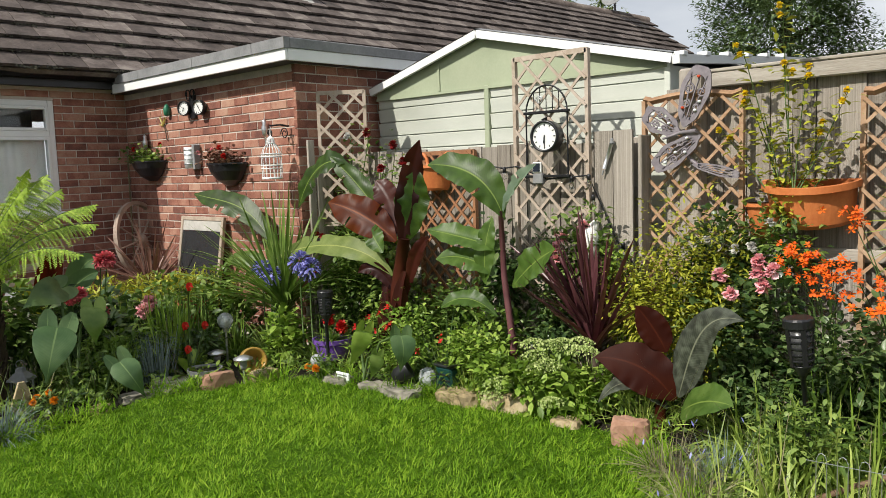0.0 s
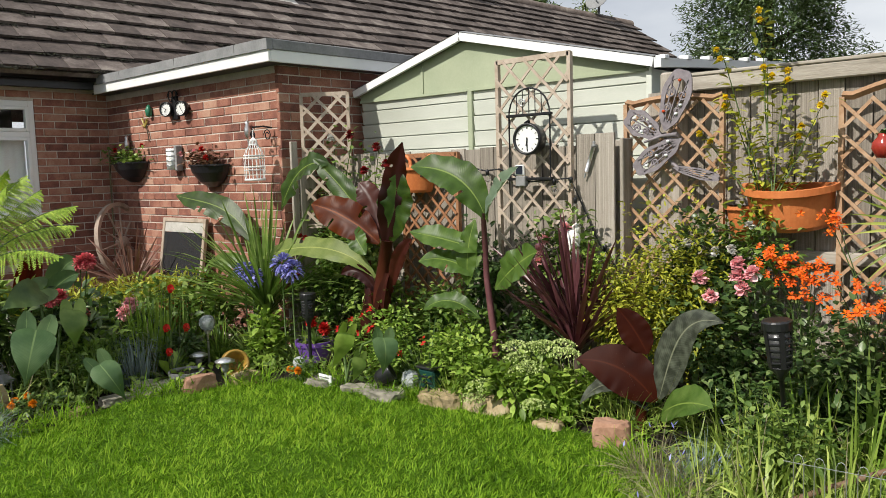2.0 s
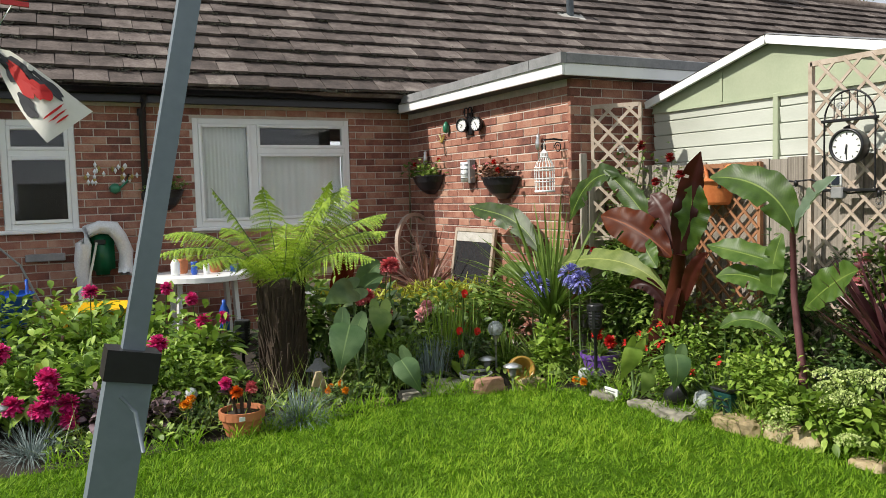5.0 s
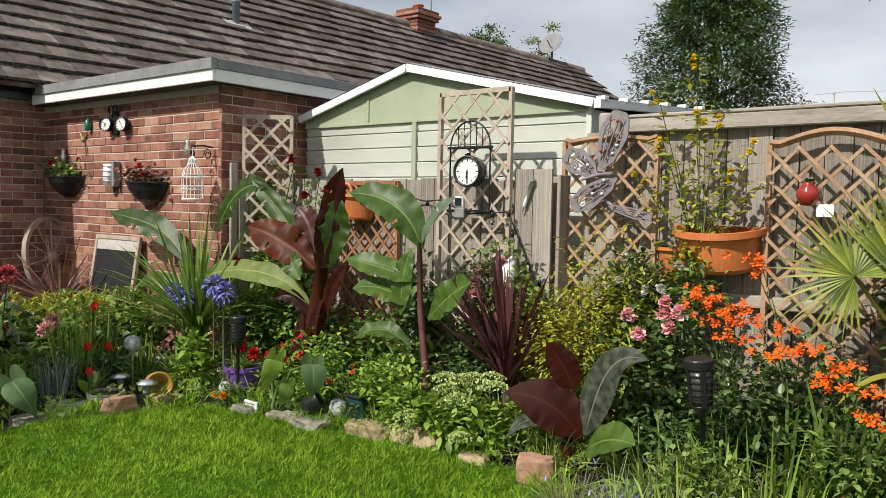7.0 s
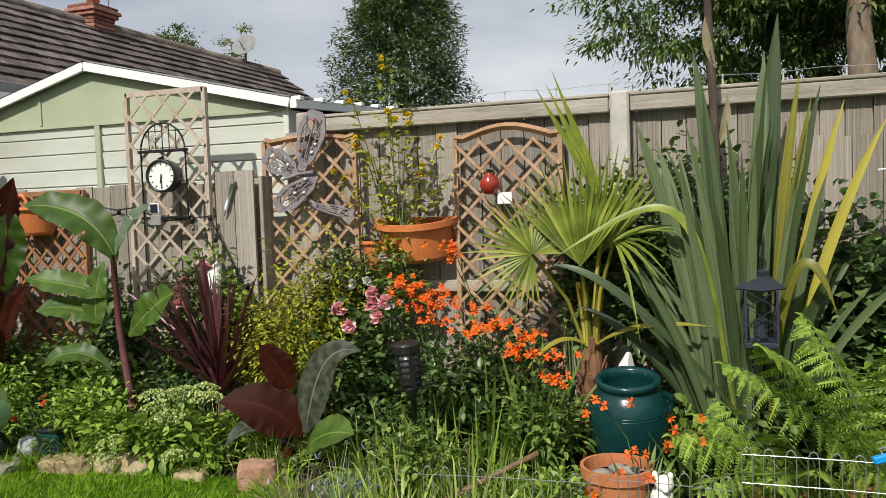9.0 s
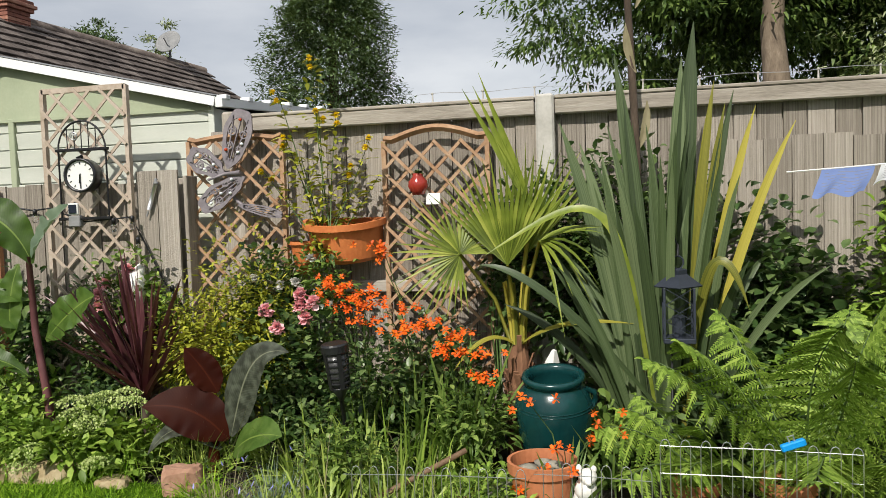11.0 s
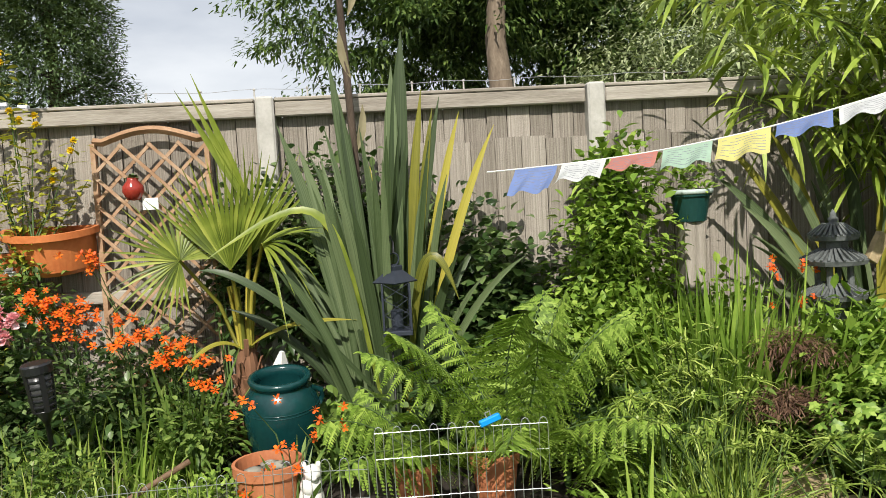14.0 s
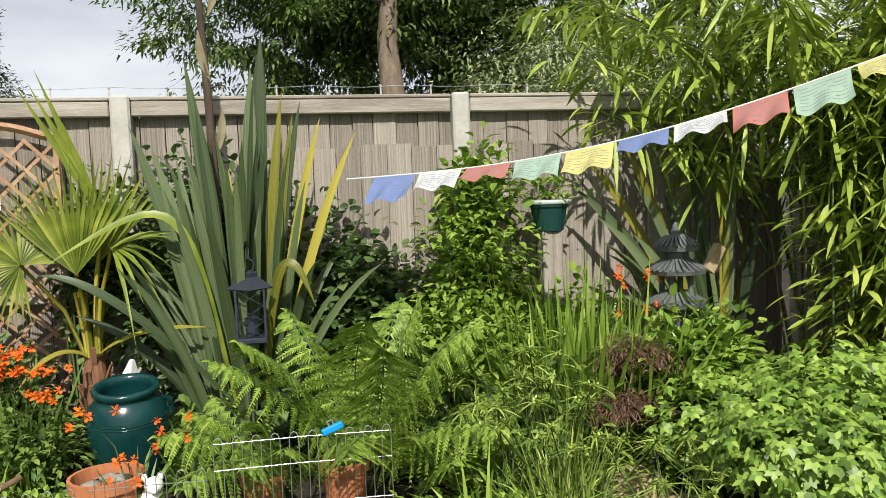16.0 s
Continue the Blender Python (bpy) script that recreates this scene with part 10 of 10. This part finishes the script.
blot("red_print", 0.52, 0.6, 0.13, 0.16, M_RED, 5, -0.0045)
for k in range(3):
    blot("text_bar", 0.76 + 0.06 * k, 0.5, 0.012, 0.26 - 0.05 * k, M_RED, 6 + k, -0.003)
for p, m, nm in (((0.524, 1.485, 1.69), plain("teal_peg", (0.01, 0.35, 0.30), rough=0.4), "teal"), ((0.556, 1.475, 1.749), plain("red_peg", (0.6, 0.03, 0.03), rough=0.4), "red")):
    pgx = tagged(thing("clothes_peg", *p), f"small {nm} plastic clothes peg on the line", "clothes peg")
    for s in (-1, 1):
        bm = bmesh.new()
        beam(bm, (s * 0.003, 0, -0.02), (s * 0.006, 0, 0.03), 0.006, 0.008) if nm == "teal" else beam(bm, (-0.02, 0, s * 0.003), (0.022, 0, s * 0.006), 0.006, 0.008)
        part("peg_half", bm, m, pgx)

# ---- on the far roof ----
ds = tagged(thing("satellite_dish", 18.2, 10.42, 4.95), "round grey satellite dish on the far end of the ridge", "satellite dish")
part("mast", tube_bm([(0, 0, 0), (0, 0, 0.55)], 0.03, 8), M_EDGING, ds)
bm = lathe_bm([(0.0, 0.0), (0.16, 0.02), (0.27, 0.05), (0.32, 0.075), (0.32, 0.085), (0.27, 0.06), (0.0, 0.02)], 24)
dd = part("dish", bm, M_EDGING, ds, smooth=True)
dd.matrix_world = Matrix.Translation((18.1, 10.36, 5.47)) @ Matrix.Rotation(radians(-60), 4, "Y")
part("arm", tube_bm([(0, 0, 0.4), (-0.42, -0.1, 0.6)], 0.015, 6), M_EDGING, ds)
ae = tagged(thing("aerial", 13.72, 10.7, 5.0), "thin television aerial mast beside the chimney", "aerial")
part("mast", tube_bm([(0, 0, 0), (0, 0, 1.6)], 0.014, 6), M_GREYMETAL, ae)

# ---- loose growth along the borders ----
EDGE_PTS = np.array(EDGE[1:-2])


def fringe(name, n, back, mat, length, width, prof, seed, label, lean=0.8, droop=0.5, z=0.0):
    """Small leaves or blades scattered along the lawn's edge, from the turf back into the bed."""
    rng = np.random.default_rng(seed)
    seg = rng.integers(0, len(EDGE_PTS) - 1, n)
    u = rng.random(n)[:, None]
    p = EDGE_PTS[seg] * (1 - u) + EDGE_PTS[seg + 1] * u
    t = EDGE_PTS[seg + 1] - EDGE_PTS[seg]
    nrm = np.stack([-t[:, 1], t[:, 0]], 1)
    nrm /= np.linalg.norm(nrm, axis=1, keepdims=True)
    q = rng.uniform(back[0], back[1], n)
    clump_at = np.array([noise.noise(Vector((a * 3.1, b * 3.1, seed))) for a, b in p]) > -0.1
    p = (p + nrm * q[:, None])[clump_at]
    m = len(p)
    d = np.stack([rng.normal(0, lean, m), rng.normal(0, lean, m), rng.uniform(0.5, 1.2, m)], 1)
    ob = leaf_ob(name, blades(np.column_stack([p, np.full(m, z) + rng.uniform(0, 0.05, m)]), d, length * rng.uniform(0.5, 1.3, m), width * rng.uniform(0.7, 1.3, m), droop * rng.random(m), prof, rng=rng), mat)
    return tagged(ob, label, "grass", kind="stuff")


fringe("edge_grass", 5200, (-0.06, 0.10), M_GRASS, 0.14, 0.006, BLADE, 701, "uncut lawn grass leaning over the edging stones")
fringe("edge_weed", 2600, (0.10, 0.6), M_LEAF, 0.055, 0.028, OVAL, 702, "small leafy weeds between the border plants", z=0.04)
fringe("edge_weed", 1800, (0.05, 0.55), M_LEAF_L, 0.06, 0.026, LEAF, 703, "small light green weeds at the border edge", z=0.04)
fringe("fine_grass", 1300, (0.1, 0.9), M_TUFT, 0.36, 0.005, BLADE, 704, "thin pale grass blades coming up through the border", 0.5)
fringe("dry_stalk", 260, (0.15, 1.0), M_DRY, 0.5, 0.005, BLADE, 705, "thin dry stalks standing among the plants", 0.5, 0.3)

wo = tagged(thing("white_ornament", 4.86, 2.62, 0), "white plaster ornament on a thin post behind the cordyline", "ornament")
part("post", tube_bm([(0, 0, -0.03), (0, 0, 0.84)], 0.012, 8), M_BARK, wo)
bm = lathe_bm([(0.04, 0.83), (0.062, 0.87), (0.065, 0.95), (0.055, 1.03), (0.0, 1.05)], 18)
lathe(bm, [(0.0, 1.0), (0.028, 1.02), (0.03, 1.06), (0.0, 1.09)], 12, (0.0, 0.04, 0.0))
lathe(bm, [(0.0, 1.0), (0.028, 1.02), (0.03, 1.06), (0.0, 1.085)], 12, (0.0, -0.035, 0.0))
part("figure", bm, M_PLASTER, wo, "white plaster body", smooth=True)


# ---- pieces: bricks and roof tiles ----
def brick_faces(wall, pieces, place, near):
    """Bricks as pieces: those for which near() holds are parts, the others one joined part."""
    meshes, rest_v, rest_f = {}, [], []
    corner = [(-1, -1, -1), (1, -1, -1), (1, 1, -1), (-1, 1, -1), (-1, -1, 1), (1, -1, 1), (1, 1, 1), (-1, 1, 1)]
    quads = [(0, 1, 5, 4), (1, 2, 6, 5), (2, 3, 7, 6), (3, 0, 4, 7), (4, 5, 6, 7), (0, 3, 2, 1)]
    rg = random.Random(4)
    count = 0
    for p, q, z in pieces:
        ln = round(q - p, 3)
        out = rg.uniform(-0.0025, 0.0025)
        m = place((p + q) / 2, z + BH / 2, out)
        if near((p + q) / 2, z) and count < 300:
            count += 1
            if ln not in meshes:
                bm = box_bm(-ln / 2, -0.02, -BH / 2, ln / 2, 0.02, BH / 2)
                bmesh.ops.bevel(bm, geom=[e for e in bm.edges if all(v.co.y < 0 for v in e.verts)], offset=0.004, segments=1, affect="EDGES")
                me = bpy.data.meshes.new("brick")
                bm.to_mesh(me)
                bm.free()
                me.materials.append(M_BRICK)
                meshes[ln] = me
            ob = new("brick", meshes[ln])
            ob.parent = wall
            ob.matrix_basis = m
        else:
            o = len(rest_v)
            rest_v += [m @ Vector((a * ln / 2, b * 0.02, c * BH / 2)) for a, b, c in corner]
            rest_f += [tuple(i + o for i in f) for f in quads]
    if rest_v:
        adopt(mesh_ob("brickwork", rest_v, rest_f, M_BRICK_J), wall, kind="stuff")


brick_faces(wall_b, list(courses(0.0, YA - YF - 0.005, 0.02, 2.33)), lambda u, z, o: pose(XB + 0.020 + o, YA - u, z, 0, 0, -90), lambda u, z: z > 0.86 and u > 0.1)
brick_faces(wall_a, [c for c in courses(-2.5, XB, 0.02, 2.38, (WIN, WIN2))], lambda u, z, o: pose(u, YA + 0.020 + o, z), lambda u, z: u > 0.9 and z > 0.75)
brick_faces(wall_f, list(courses(XB, 7.0, 0.6, 2.33)), lambda u, z, o: pose(u, YF + 0.020 + o, z), lambda u, z: True)

# roof tiles in staggered rows
TW, GAUGE = 0.30, 0.275
tm = bpy.data.meshes.new("roof_tile")
bm = box_bm(-TW / 2 + 0.003, 0, 0.018, TW / 2 - 0.003, GAUGE + 0.06, 0.048)
for v in bm.verts:
    if v.co.y > 0.2:
        v.co.z -= 0.046
bm.to_mesh(tm)
bm.free()
tm.materials.append(M_TILE)
rg = random.Random(9)
rv, rf, made = [], [], 0
base_v = [v.co.copy() for v in tm.vertices]
base_f = [tuple(p.vertices) for p in tm.polygons]
row = 0
while row * GAUGE < run - 0.1:
    x = R_X0 + (TW / 2 if row % 2 else 0)
    while x < R_X1:
        m = pose(x, row * GAUGE - 0.02 + rg.uniform(-0.008, 0.008), 0.012 + rg.uniform(0, 0.010), rg.uniform(-0.5, 0.5), rg.uniform(-0.7, 0.7), rg.uniform(-0.6, 0.6))
        if -0.6 < x < 7.2 and row < 13 and made < 300:
            ob = new("roof_tile", tm)
            ob.parent = roof
            ob.matrix_basis = m
            made += 1
        else:
            o = len(rv)
            rv += [m @ c for c in base_v]
            rf += [tuple(i + o for i in f) for f in base_f]
        x += TW
    row += 1
adopt(mesh_ob("tiling", rv, rf, M_TILE_J), roof, kind="stuff")

# moss along the lower edges of the tiles, near black to paint their shadow lines too
rng = np.random.default_rng(91)
n = 1000
mx, my = rng.uniform(-1.0, 8.0, n), rng.integers(0, 16, n) * GAUGE + rng.normal(-0.02, 0.02, n)
P = np.repeat(np.stack([mx, my, np.full(n, 0.05)], 1), 16, 0) + rng.normal(0, 0.016, (n * 16, 3)) * (2.4, 0.8, 0.25)
leaf_ob("roof_moss_and_shade", blades(P, ways(rng, n * 16, 0.0) * (1, 1, 0.25), 0.022, 0.02, 0.0, OVAL, rng=rng), leafy("dark_moss_and_shade", (0.008, 0.008, 0.005), (0.018, 0.018, 0.010), (0.045, 0.045, 0.025), rough=0.95, through=0.0), roof, "dark moss tufts that also paint the shadow lines under the tile edges", "stuff")
